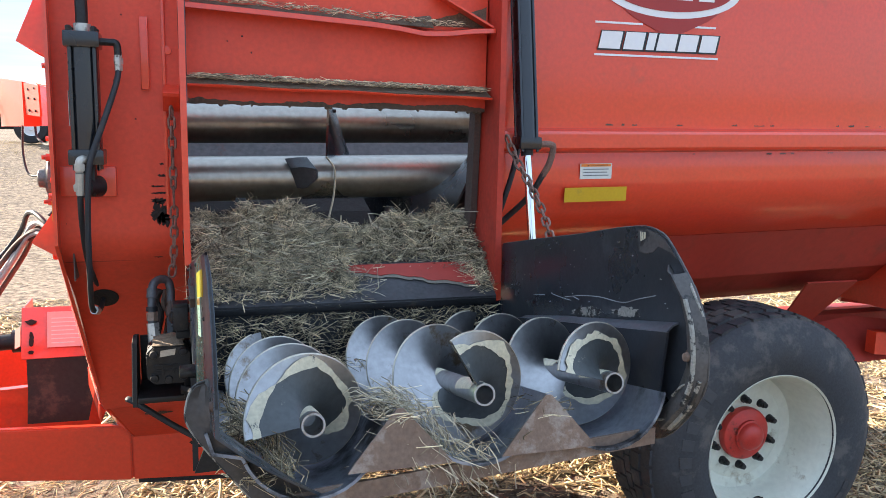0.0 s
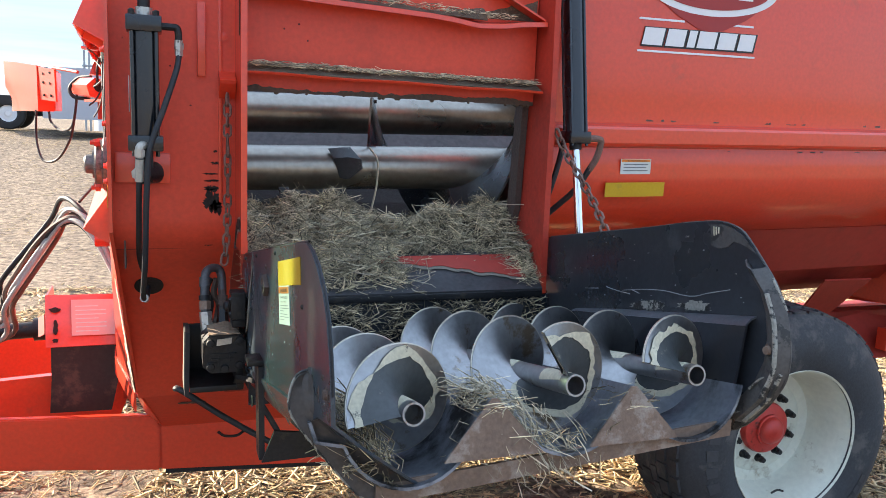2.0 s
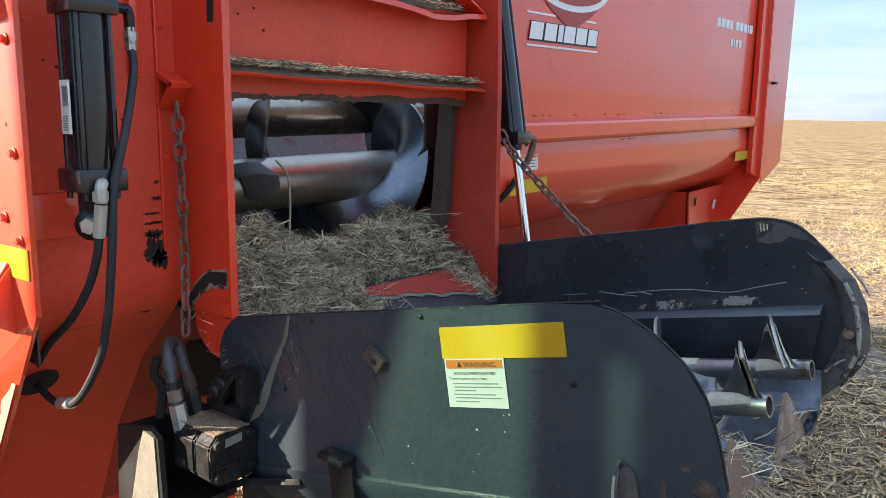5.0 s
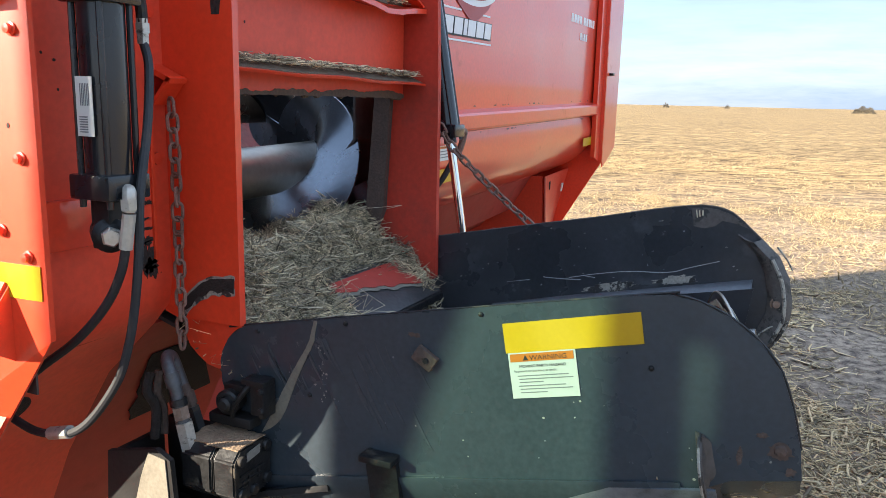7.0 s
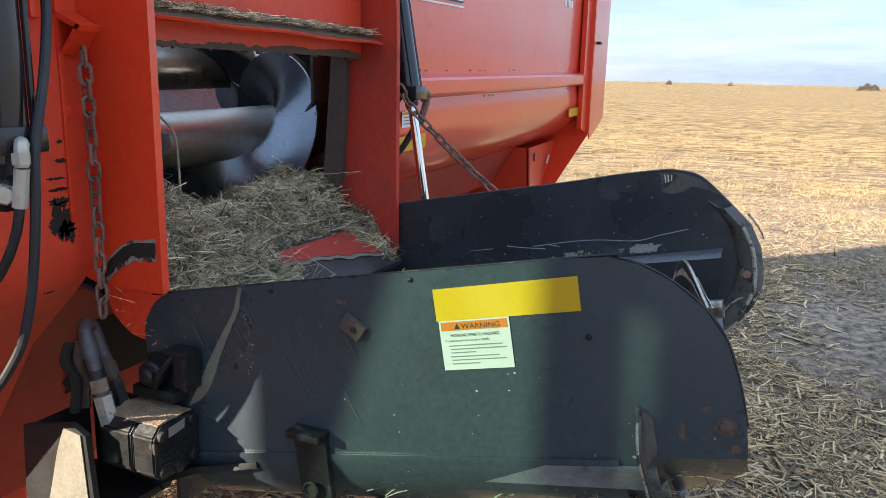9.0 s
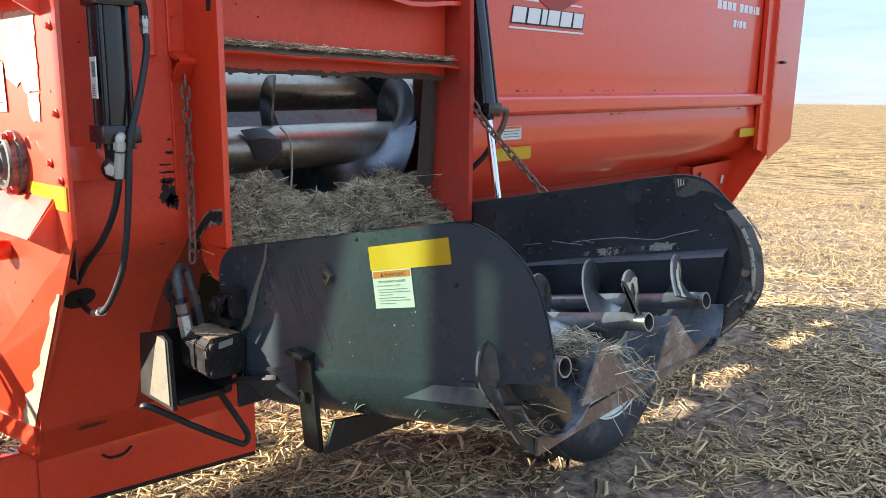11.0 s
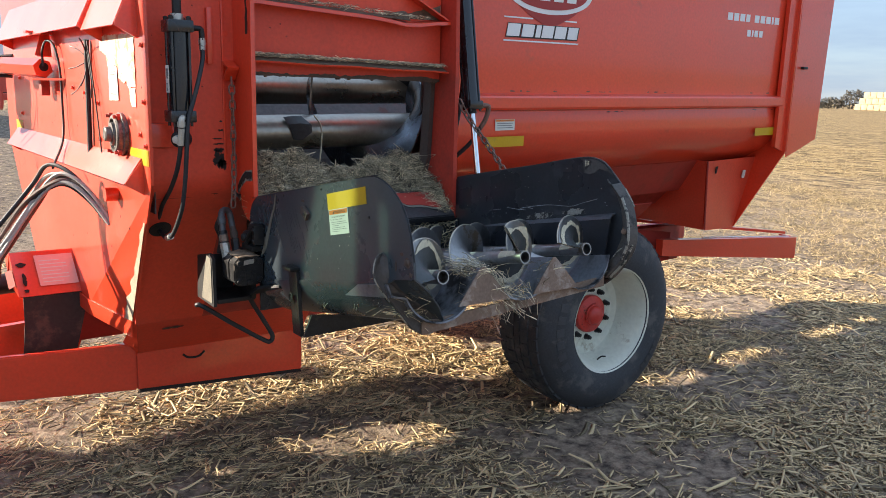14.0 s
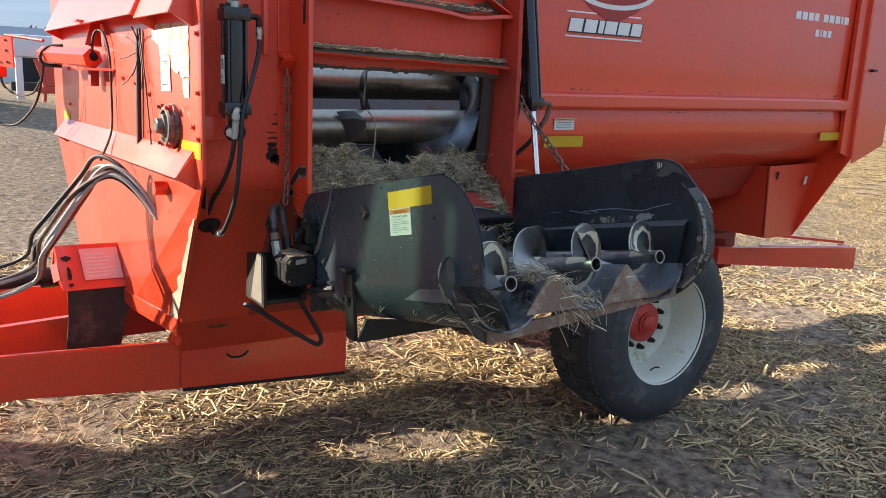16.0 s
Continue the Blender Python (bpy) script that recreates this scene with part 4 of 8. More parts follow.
finob = part("outlet_fin", bm, FINSTEEL, chuteL, "curved rusty fin at the outlet")
bm = B(); tube(bm, [p + Vector((-0.001, -0.001, 0)) for p in fo[:-4]], 0.0024, 6, False); part("worn_edge", bm, CREAMSCUFF, finob)
bm = B()
sheet(bm, [[(0.124, 1.552, 1.343), (0.126, 1.50, 1.352), (0.1285, 1.430, 1.364)], [(0.163, 1.545, 1.302), (0.172, 1.49, 1.312), (0.178, 1.428, 1.322)],
           [(0.240, 1.546, 1.240), (0.247, 1.515, 1.245), (0.252, 1.478, 1.252)], [(0.312, 1.551, 1.188), (0.314, 1.548, 1.187), (0.318, 1.545, 1.186)]], 0.005)
part("outlet_tip", bm, BLACK_OUT, chuteL, "tapering corner of the chute bent inwards")
# folded lower skin of the chute, scraped by stalks
bm = B()
sheet(bm, [[C(x, a, bb) for x, bb in ((0.1045, -0.055), (0.1045, -0.064), (0.125, -0.115), (0.165, -0.160), (0.21, -0.185))] for a in (0.06, 0.25, 0.45, 0.65, 0.80, 0.90)], 0.004)
skin = part("lower_skin", bm, BLACK_OUT, chuteL, "scraped lower fold of the chute")
random.seed(21)
for k in range(16):
    bm = B(); a0, s0 = random.uniform(0.45, 0.9), random.uniform(0.15, 0.7); ln = random.uniform(0.02, 0.10)
    q = []
    for u in (0, 0.5, 1):
        a, s = a0 - ln * u, s0 + random.uniform(0.1, 0.35) * u
        q.append(C(0.0995 + 0.062 * s, a, -0.0685 - 0.105 * s))
    tube(bm, q, 0.0012, 4); part("scratch", bm, CREAMSCUFF, skin)
# inner liner and bright angle on the rear plate
bm = B()
plate(bm, [(1.040, 1.560, 1.450), (1.040, 2.42, 1.285), (1.040, 2.42, 1.10), (1.040, 1.585, 1.24)], 0.006)
part("liner_plate", bm, BLACK, chuteR)
bm = B()
sheet(bm, [[(1.068, y, z + 0.024), (1.050, y, z + 0.018), (1.036, y, z + 0.004), (1.034, y, z - 0.028)] for y, z in ((1.565, 1.446), (1.80, 1.397), (2.05, 1.347), (2.30, 1.290))], 0.004)
GREY = mat("grey_worn_angle", (0.13, 0.14, 0.155), 0.38, metal=0.5, vary=0.2, scale=10, fine=90, bump=0.04)
part("angle_strip", bm, GREY, chuteR, "bare grey steel angle")
# curled end flange on the rear plate with its bolt
bm = B()
rows = []
for y, z in [(1.560, 1.580), (1.512, 1.535), (1.484, 1.480), (1.472, 1.42), (1.473, 1.37), (1.498, 1.308), (1.56, 1.235)]:
    rows.append([(1.064, y + 0.05, z + 0.01), (1.050, y + 0.03, z), (1.046, y + 0.012, z - 0.006), (1.056, y, z - 0.004), (1.068, y - 0.006, z)])
sheet(bm, rows, 0.004)
part("curled_flange", bm, SCUFF, chuteR, "curled flange worn to bare metal")
for k0, k1, j0 in ((1, 3, 2), (3, 5, 2), (4, 6, 3)):
    bm = B(); tube(bm, [Vector(rows[k][j0]) + Vector((-0.002, -0.003, 0.002)) for k in range(k0, k1 + 1)], 0.0055, 6, True, 3)
    part("rub_mark", bm, CREAMSCUFF, chuteR)
bm = B(); lathe(bm, [(0, 0.014), (0.009, 0.013), (0.011, 0.0), (0.017, 0.0), (0.017, -0.003)], (1.050, 1.500, 1.412), (-1, 0, 0), 16)
part("bolt", bm, RUSTPLATE, chuteR)
# scratches and rub marks on the inside of the rear plate
PALESCR = mat("pale_scratch", (0.30, 0.31, 0.31), 0.6, vary=0.3, scale=40, fine=150, bump=0.0)
for pts in ([(2.257, 1.386), (2.185, 1.401)], [(2.143, 1.413), (2.086, 1.414), (2.032, 1.417)], [(2.066, 1.42), (1.975, 1.442), (1.888, 1.457), (1.786, 1.465), (1.725, 1.486), (1.653, 1.51)], [(2.02, 1.43), (1.99, 1.428)]):
    bm = B(); tube(bm, [(1.0658, y, z) for y, z in pts], 0.0012, 5, True, 5); part("scratch", bm, PALESCR, chuteR)


def blot(name, mt, y, z, l, h, slope, seed, label="", n=40, x=1.0648, rag=0.5):
    """A ragged mark lying on the rear plate."""
    q = []
    for k in range(n):
        a = 2 * math.pi * k / n
        f = 0.75 + rag * noise.noise((2.2 * math.cos(a), 2.2 * math.sin(a), seed)) + rag * 0.7 * noise.noise((7 * math.cos(a), 7 * math.sin(a), seed + 9))
        q.append((l / 2 * math.cos(a) * f, h / 2 * math.sin(a) * f))
    bm = B(); plate(bm, [(x, y + a, z - slope * a + b) for a, b in q], -0.001)
    return part(name, bm, mt, chuteR, label)


FEATHER = mat("paint_rubbed_thin", (0.040, 0.043, 0.047), 0.5, vary=0.3, scale=30, fine=160, bump=0.04, dirt=(0.13, 0.125, 0.115, 0.7), dirt_amt=0.32, dirt_scale=55, crisp=0.25)
for k, (y, z, l, h) in enumerate(((1.945, 1.404, 0.19, 0.040), (1.765, 1.446, 0.15, 0.032), (1.87, 1.415, 0.07, 0.022))):
    blot("rub_mark", CREAMSCUFF if k < 2 else FEATHER, y, z, l, h, 0.2, 3.1 * k)
patchp = [(1.737, 1.650), (1.728, 1.601), (1.70, 1.598), (1.673, 1.606), (1.655, 1.622), (1.62, 1.617), (1.585, 1.605), (1.60, 1.618), (1.632, 1.640), (1.668, 1.652), (1.70, 1.655)]
bm = B(); plate(bm, [(1.0645, y, z) for y, z in patchp], -0.001); part("rub_mark", bm, SCUFF, chuteR, "paint rubbed brown at the rounded corner")
for dy in (0, 0.008, 0.017):
    bm = B(); tube(bm, [(1.0638, 1.724 - dy, 1.647), (1.0638, 1.720 - dy * 0.8, 1.626 + 0.4 * dy)], 0.0017, 5, False); part("scratch", bm, CREAMEDGE, chuteR)
for k in range(46):
    y0, z0 = random.uniform(1.6, 2.44), random.uniform(1.38, 1.62)
    if z0 > 1.50 + 0.2 * (2.44 - y0):
        continue
    blot("speck", random.choice((PALESCR, GREY, CREAMSCUFF)), y0, z0, random.uniform(0.003, 0.010), random.uniform(0.002, 0.006), 0.2, k * 1.7, "", 9, 1.0652)
# worn cream streaks on the curled end and along the trough's lip
for pts, w in (([(1.512, 1.566), (1.484, 1.532), (1.470, 1.505)], 0.006), ([(1.497, 1.485), (1.494, 1.455), (1.489, 1.425)], 0.007), ([(1.492, 1.40), (1.486, 1.385)], 0.008), ([(1.545, 1.312), (1.522, 1.338), (1.500, 1.353), (1.475, 1.360)], 0.006), ([(1.625, 1.237), (1.58, 1.245), (1.545, 1.262)], 0.009)):
    bm = B(); tube(bm, [(1.047 if y > 1.48 else 1.053, y, z) for y, z in pts], (w * 0.5, w * 0.35), 7, True, 5); part("rub_mark", bm, CREAMSCUFF, chuteR)
lean(chuteR, 2.40, 0.035)


def chute_auger(i, phase):
    bm = B()
    cx = AX[i]
    o = C(cx, 0, DROP[i])
    lathe(bm, [(0.0225, 0.04), (0.0225, 0.975), (0.0185, 0.975), (0.018, 0.88), (0.0, 0.88)], o, EA, 24, sharp=(1, 2, 3))
    au = part("chute_auger", bm, FLIGHT, WAGON, "steel chute auger with worn bright edges")
    f = B()
    rows = helix(f, o, EA, EB, 0.0215, 0.122, 0.06, 0.955, 0.275, phase, 1, 60, 0.005, None)
    part("flight", f, FLIGHT, au)
    f = B()
    tube(f, [r[-1] for r in rows[2:]], 0.0032, 6, False)
    part("flight_edge", f, WORN, au, "flight thin white line along the top edge")
    # old paint left round the shaft on the last turn, with a cream border where it wears off
    n = 46
    last = rows[-n:]

    def reach(j):
        u = j / (n - 1)
        return (0.12 + 0.60 * min(1, u / 0.35) ** 0.7) * (1 + 0.20 * noise.noise((j * 0.13, i * 7.1, 2)) + 0.07 * noise.noise((j * 0.9, i * 5.3, 9)))

    def at(r, t, off):
        rad = 0.0215 + 0.1005 * t
        return r[0] + (r[-1] - r[0]) * t + EA * off * math.sqrt(1 + (0.275 / (2 * math.pi * rad)) ** 2)

    for side in (0.0062, -0.0062):
        f = B(); sheet(f, [[at(r, t * reach(j), side) for t in (0.02, 0.25, 0.5, 0.75, 1.0)] for j, r in enumerate(last)], 0.001)
        part("paint", f, FLIGHTPAINT, au, "dark paint left round the shaft")
        f = B(); sheet(f, [[at(r, min(0.99, reach(j) + d * (0.9 + 1.2 * noise.noise((j * 0.16, i * 3.0, 4)) + 0.5 * noise.noise((j * 1.1, i * 3.0, 7)))), side * 1.22) for d in (-0.03, 0.07, 0.14)] for j, r in enumerate(last)], 0.001)
        part("bare_band", f, CREAMEDGE, au, "cream worn border of the paint")
    for a0, a1, t0, w in ((0.86, 0.945, 60, 120), (0.62, 0.72, 100, 70)):
        f = B()
        sx = Vector((1, 0, 0))
        sheet(f, [[o + EA * (a0 + (a1 - a0) * k / 8 + 0.012 * noise.noise((m, k, i))) + (sx * math.cos(radians(t0 + w * m / 8 - 25 * k / 8)) + EB * math.sin(radians(t0 + w * m / 8 - 25 * k / 8))) * 0.0232 for m in range(9)] for k in range(9)], 0.0008)
        part("bare_patch", f, CREAMEDGE, au)
    return au


for i, ph in enumerate((8, -62, -17)):
    chute_auger(i, radians(ph))

# bolts, pad, strap and labels on the outer plate
for y, z in [(2.43, 1.465), (2.23, 1.507), (1.96, 1.560), (2.31, 1.351), (1.665, 1.507)]:
    bm = B(); lathe(bm, [(0, 0.004), (0.004, 0.003), (0.005, 0)], (0.106, y, z), (-1, 0, 0), 10); part("bolt", bm, DARKSTEEL, chuteL)
bm = B()
box(bm, (0.094, 2.040, 1.451), (0.106, 2.084, 1.481), 0.002, Matrix.Rotation(radians(32), 4, 'X'))
part("stop_pad", bm, RUSTDARK, chuteL, "small bolted steel pad")
bm = B(); lathe(bm, [(0, 0.003), (0.005, 0.003), (0.006, 0)], (0.094, 2.058, 1.463), (-1, 0, 0), 12); part("bolt", bm, DARKSTEEL, chuteL)
bm = B()
plate(bm, [(0.100, 2.180, 1.238), (0.100, 2.115, 1.250), (0.100, 2.085, 1.02), (0.100, 2.145, 1.02)], -0.014)
strap = part("hanger_strap", bm, DARKSTEEL, WAGON, "dark steel hanger strap with a hole")
bm = B(); box(bm, (0.060, 2.112, 1.252), (0.100, 2.182, 1.266), 0.004); part("strap_cap", bm, DARKSTEEL, strap)
bm = B(); lathe(bm, [(0.0, -0.003), (0.011, -0.003), (0.013, 0.002), (0.016, 0.0)], (0.074, 2.138, 1.155), (-1, 0, 0), 16); part("hole", bm, GRIMESHADE, strap)
bm = B(); plate(bm, [(0.09, 2.075, 1.022), (0.64, 2.075, 1.03), (0.64, 2.075, 1.085), (0.30, 2.075, 1.075), (0.12, 2.075, 1.10)], 0.01); part("brace", bm, DARKSTEEL, strap)
# pale wave-shaped scrape on the front plate
bm = B()
wave = [(2.295, 1.504), (2.306, 1.458), (2.322, 1.428), (2.3485, 1.377), (2.376, 1.317), (2.398, 1.278), (2.424, 1.252)]
wid = [v.x for v in catmull([(w, 0, 0) for w in (0.0035, 0.0055, 0.0065, 0.0095, 0.0130, 0.0115, 0.0008)], 6)]
wave = [(v.y, v.z) for v in catmull([(0, y, z) for y, z in wave], 6)]
sheet(bm, [[(0.1052, y + sg * (w + 0.0018 * noise.noise((k * 0.5, sg, 1))), z) for k, ((y, z), w) in enumerate(zip(wave, wid))] for sg in (-1, 1)], 0.0015)
part("scrape", bm, SUNPALE, chuteL, "pale wave-shaped scrape")

# sweeping scratches, specks and rust on the outer plate
random.seed(33)
BRUSHED = mat("brushed_black_paint", (0.050, 0.058, 0.066), 0.42, vary=0.35, scale=60, fine=200, bump=0.02, dirt=(0.033, 0.040, 0.044, 0.32), dirt_amt=0.55, dirt_scale=70, crisp=0.3)
for k in range(34):
    y0, z0 = (random.uniform(2.31, 2.46), random.uniform(1.38, 1.455)) if k < 13 else (random.uniform(2.08, 2.29), random.uniform(1.36, 1.49))
    ln, w = random.uniform(0.03, 0.10), random.uniform(0.0012, 0.0045)
    z0 = min(z0, 1.470 + (2.44 - y0) * 0.2)
    bm = B()
    mid = [(y0 - 0.30 * ln * u - 0.22 * ln * u * u, z0 - 0.9 * ln * u) for u in (0, 0.25, 0.5, 0.75, 1.0)]
    sheet(bm, [[(0.1055, y + sg * w * f, z) for (y, z), f in zip(mid, (0.1, 0.8, 1.0, 0.7, 0.1))] for sg in (-1, 1)], 0.0006); part("scratch", bm, BRUSHED, chuteL)
for k in range(26):   # pale sprinkle beside the wave
    y0, z0 = 2.288 - 0.0006 * k + random.gauss(0, 0.005), 1.455 - 0.0045 * k
    bm = B(); r0 = random.uniform(0.0006, 0.0019)
    plate(bm, [(0.1054, y0 + r0 * math.cos(a), z0 + r0 * math.sin(a)) for a in np.linspace(0, 6.283, 7)[:-1]], 0.0006); part("speck", bm, CREAMSCUFF, chuteL)
for k in range(34):
    y0, z0 = random.uniform(1.46, 2.45), random.uniform(1.29, 1.46)
    bm = B(); r0 = random.uniform(0.0008, 0.0024)
    plate(bm, [(0.1054, y0 + r0 * math.cos(a) * random.uniform(0.6, 1.5), z0 + r0 * math.sin(a)) for a in np.linspace(0, 6.283, 7)[:-1]], 0.0006); part("speck", bm, random.choice((CREAMSCUFF, ZINC, GREY)), chuteL)
for y0, z0, w, h in ((1.462, 1.402, 0.026, 0.018), (1.520, 1.385, 0.006, 0.022), (1.49, 1.425, 0.014, 0.006), (2.085, 1.505, 0.018, 0.006), (1.445, 1.372, 0.012, 0.010)):
    bm = B()
    plate(bm, [(0.1052, y0 + w * math.cos(a) * (0.7 + 0.5 * noise.noise((math.cos(a) * 3, math.sin(a) * 3, y0 * 30))), z0 + h * math.sin(a) * (0.7 + 0.5 * noise.noise((math.cos(a) * 3, math.sin(a) * 3, z0 * 50)))) for a in np.linspace(0, 6.283, 25)[:-1]], 0.0008)
    part("rust_blotch", bm, RUSTDARK, chuteL)
bm = B(); lathe(bm, [(0, 0.006), (0.008, 0.005), (0.010, 0.0), (0.014, 0.0), (0.014, -0.002)], (0.105, 1.462, 1.405), (-1, 0, 0), 14); part("bolt", bm, RUSTDARK, chuteL)

# yellow strip and warning label
R1, U1 = Vector((0, -0.977, 0.214)), Vector((0, 0.17, 0.985))
bm = B(); quad(bm, (0.1055, 1.911, 1.496), R1, U1, 0.238, 0.053); part("yellow_strip", bm, DULLYELLOW, chuteL, "yellow reflective strip")
o = Vector((0.1055, 1.894, 1.416)); lw, lh = 0.120, 0.082
bm = B(); quad(bm, o, R1, U1, lw, lh); lab = part("warning_label", bm, DULLLABEL, WAGON, "white and orange warning label with black print")


def warning(o, R, U, w, h, lab, full):
    nn = Vector(R).cross(Vector(U)).normalized()
    o = Vector(o) + nn * 0.0014
    r, u = Vector(R).normalized(), Vector(U).normalized()
    bm = B(); quad(bm, o + r * w * 0.03 + u * h * 0.80, r, u, w * 0.94, h * 0.17, 0.0005); part("orange_band", bm, DULLORANGE if full else ORANGE, lab)
    s = h * 0.17
    words("WARNING", s * 0.86, INK, o + r * w * 0.32 + u * h * 0.825, r, u, "word_warning", lab, lift=0.0008, stretch=w / h * 0.78)
    bm = B()
    c = o + r * w * 0.22 + u * h * 0.825 + nn * 0.0006
    plate(bm, [c, c + r * h * 0.12, c + r * h * 0.06 + u * h * 0.115], 0.0003); part("alert_triangle", bm, INK, lab)
    if full:
        words("MOVING PARTS HAZARD", h * 0.085, INK, o + r * w * 0.5 + u * h * 0.67, r, u, "word_hazard", lab, 'CENTER', stretch=1.05)
        words("To prevent serious injury or death:", h * 0.066, INK, o + r * w * 0.06 + u * h * 0.575, r, u, "word_line", lab)
    rows = [(0.48, 0.11, 0.76), (0.41, 0.13, 0.80), (0.34, 0.13, 0.36), (0.26, 0.11, 0.70), (0.19, 0.13, 0.78), (0.115, 0.13, 0.40)] if full else [(0.60, 0.1, 0.8), (0.40, 0.1, 0.75), (0.2, 0.1, 0.8)]
    for k, (v, x0, ln) in enumerate(rows):
        bm = B(); quad(bm, o + r * w * x0 + u * h * v, r, u, w * ln, h * 0.020 if full else h * 0.06, 0.0004); part("print_line", bm, GREYINK, lab)


GREYINK = mat("grey_print", (0.16, 0.162, 0.165), 0.6, bump=0.0)
warning(o, R1, U1, lw, lh, lab, True)

lean(chuteL, 1.92, 0.035, ("outlet_fin", "outlet_tip"))
lean(lab, 1.92, 0.035)

# ---- decals on the tub side ----
SX = Vector((1, 0.03, 0.017)).normalized()
bm = B(); quad(bm, (1.367, ty(1.37, 2.664), 1.622), SX, (0, -0.03, 1), 0.255, 0.052); part("yellow_strip", bm, YELLOW, tub_side, "yellow reflective strip")
bm = B(); quad(bm, (3.757, ty(3.757, 2.664), 1.655), SX, (0, -0.03, 1), 0.292, 0.052); part("yellow_strip", bm, YELLOW, tub_side, "yellow reflective strip")
bm = B(); quad(bm, (1.427, ty(1.43, 2.666), 1.705), SX, (0, 0, 1), 0.130, 0.055); lab2 = part("warning_label", bm, WHITE, WAGON, "small white and orange warning label")
warning((1.427, ty(1.43, 2.666), 1.705), SX, (0, 0, 1), 0.130, 0.055, lab2, False)


def on_side(x, z, lift=0.0):
    return Vector((x, ty(x, 2.674) - lift, z + 0.017 * (x - 1.46)))


WHITEPAINT = mat("white_lettering", (0.80, 0.78, 0.76), 0.4, vary=0.04, bump=0.0)
emblem = None
bm = B()   # red shield with a white oval above a band of slanted blocks
oval = [(1.775 + 0.30 * math.cos(a), 2.385 + 0.105 * math.sin(a)) for a in np.linspace(0, 2 * math.pi, 40)[:-1]]
plate(bm, [on_side(x, z, 0.0055) for x, z in oval], -0.0012)
emblem = part("emblem", bm, WHITEPAINT, WAGON, "white oval emblem with a red shield on the side")
REDDARK = mat("shield_red", (0.36, 0.022, 0.018), 0.4, vary=0.05, bump=0.0)
bm = B()
plate(bm, [on_side(x, z, 0.004) for x, z in [(1.49, 2.355), (1.60, 2.320), (1.775, 2.300), (1.95, 2.320), (2.06, 2.355), (1.93, 2.275), (1.83, 2.232), (1.775, 2.222), (1.72, 2.232), (1.62, 2.275)]], -0.0012)
part("shield", bm, REDDARK, emblem)
bm = B()
oval2 = [(1.775 + 0.265 * math.cos(a), 2.385 + 0.082 * math.sin(a)) for a in np.linspace(0, 2 * math.pi, 40)[:-1]]
plate(bm, [on_side(x, z, 0.0070) for x, z in oval2], -0.0012)
part("oval_field", bm, REDDARK, emblem)
for k in range(4):
    bm = B(); x = 1.60 + 0.095 * k
    plate(bm, [on_side(x, 2.345, 0.0088), on_side(x + 0.068, 2.345, 0.0088), on_side(x + 0.075, 2.425, 0.0088), on_side(x + 0.007, 2.425, 0.0088)], -0.0012)
    part("block", bm, WHITEPAINT, emblem)
for x0, x1, z in ((1.462, 1.655, 2.251), (1.840, 1.972, 2.251), (1.462, 1.99, 2.140)):
    bm = B()
    plate(bm, [on_side(x0, z, 0.004), on_side(x1, z, 0.004), on_side(x1, z + 0.007, 0.004), on_side(x0, z + 0.007, 0.004)], -0.0012)
    part("stripe", bm, WHITEPAINT, emblem)
for k, (x, w) in enumerate(((1.478, 0.085), (1.578, 0.080), (1.672, 0.034), (1.716, 0.080), (1.808, 0.080), (1.902, 0.072))):
    bm = B()
    plate(bm, [on_side(x - 0.004, 2.159, 0.004), on_side(x + w + 0.008, 2.159, 0.004), on_side(x + w + 0.022, 2.228, 0.004), on_side(x + 0.010, 2.228, 0.004)], -0.0012)
    part("block_shadow", bm, INK, emblem)
    bm = B()
    plate(bm, [on_side(x, 2.165, 0.0058), on_side(x + w, 2.165, 0.0058), on_side(x + w + 0.012, 2.225, 0.0058), on_side(x + 0.012, 2.225, 0.0058)], -0.0012)
    part("block", bm, WHITEPAINT, emblem)
for x, w, z0, z1 in [(xx, ww, 2.347, 2.393) for xx, ww in ((3.33, 0.052), (3.398, 0.052), (3.466, 0.052), (3.534, 0.044), (3.632, 0.052), (3.70, 0.052), (3.768, 0.052), (3.836, 0.02), (3.872, 0.052))] + [
        (xx, ww, 2.257, 2.298) for xx, ww in ((3.56, 0.04), (3.615, 0.016), (3.645, 0.04), (3.70, 0.04))]:
    bm = B()
    plate(bm, [on_side(x, z0, 0.004), on_side(x + w, z0, 0.004), on_side(x + w, z1, 0.004), on_side(x, z1, 0.004)], -0.0012)
    part("marking_bar", bm, WHITEPAINT, tub_side)

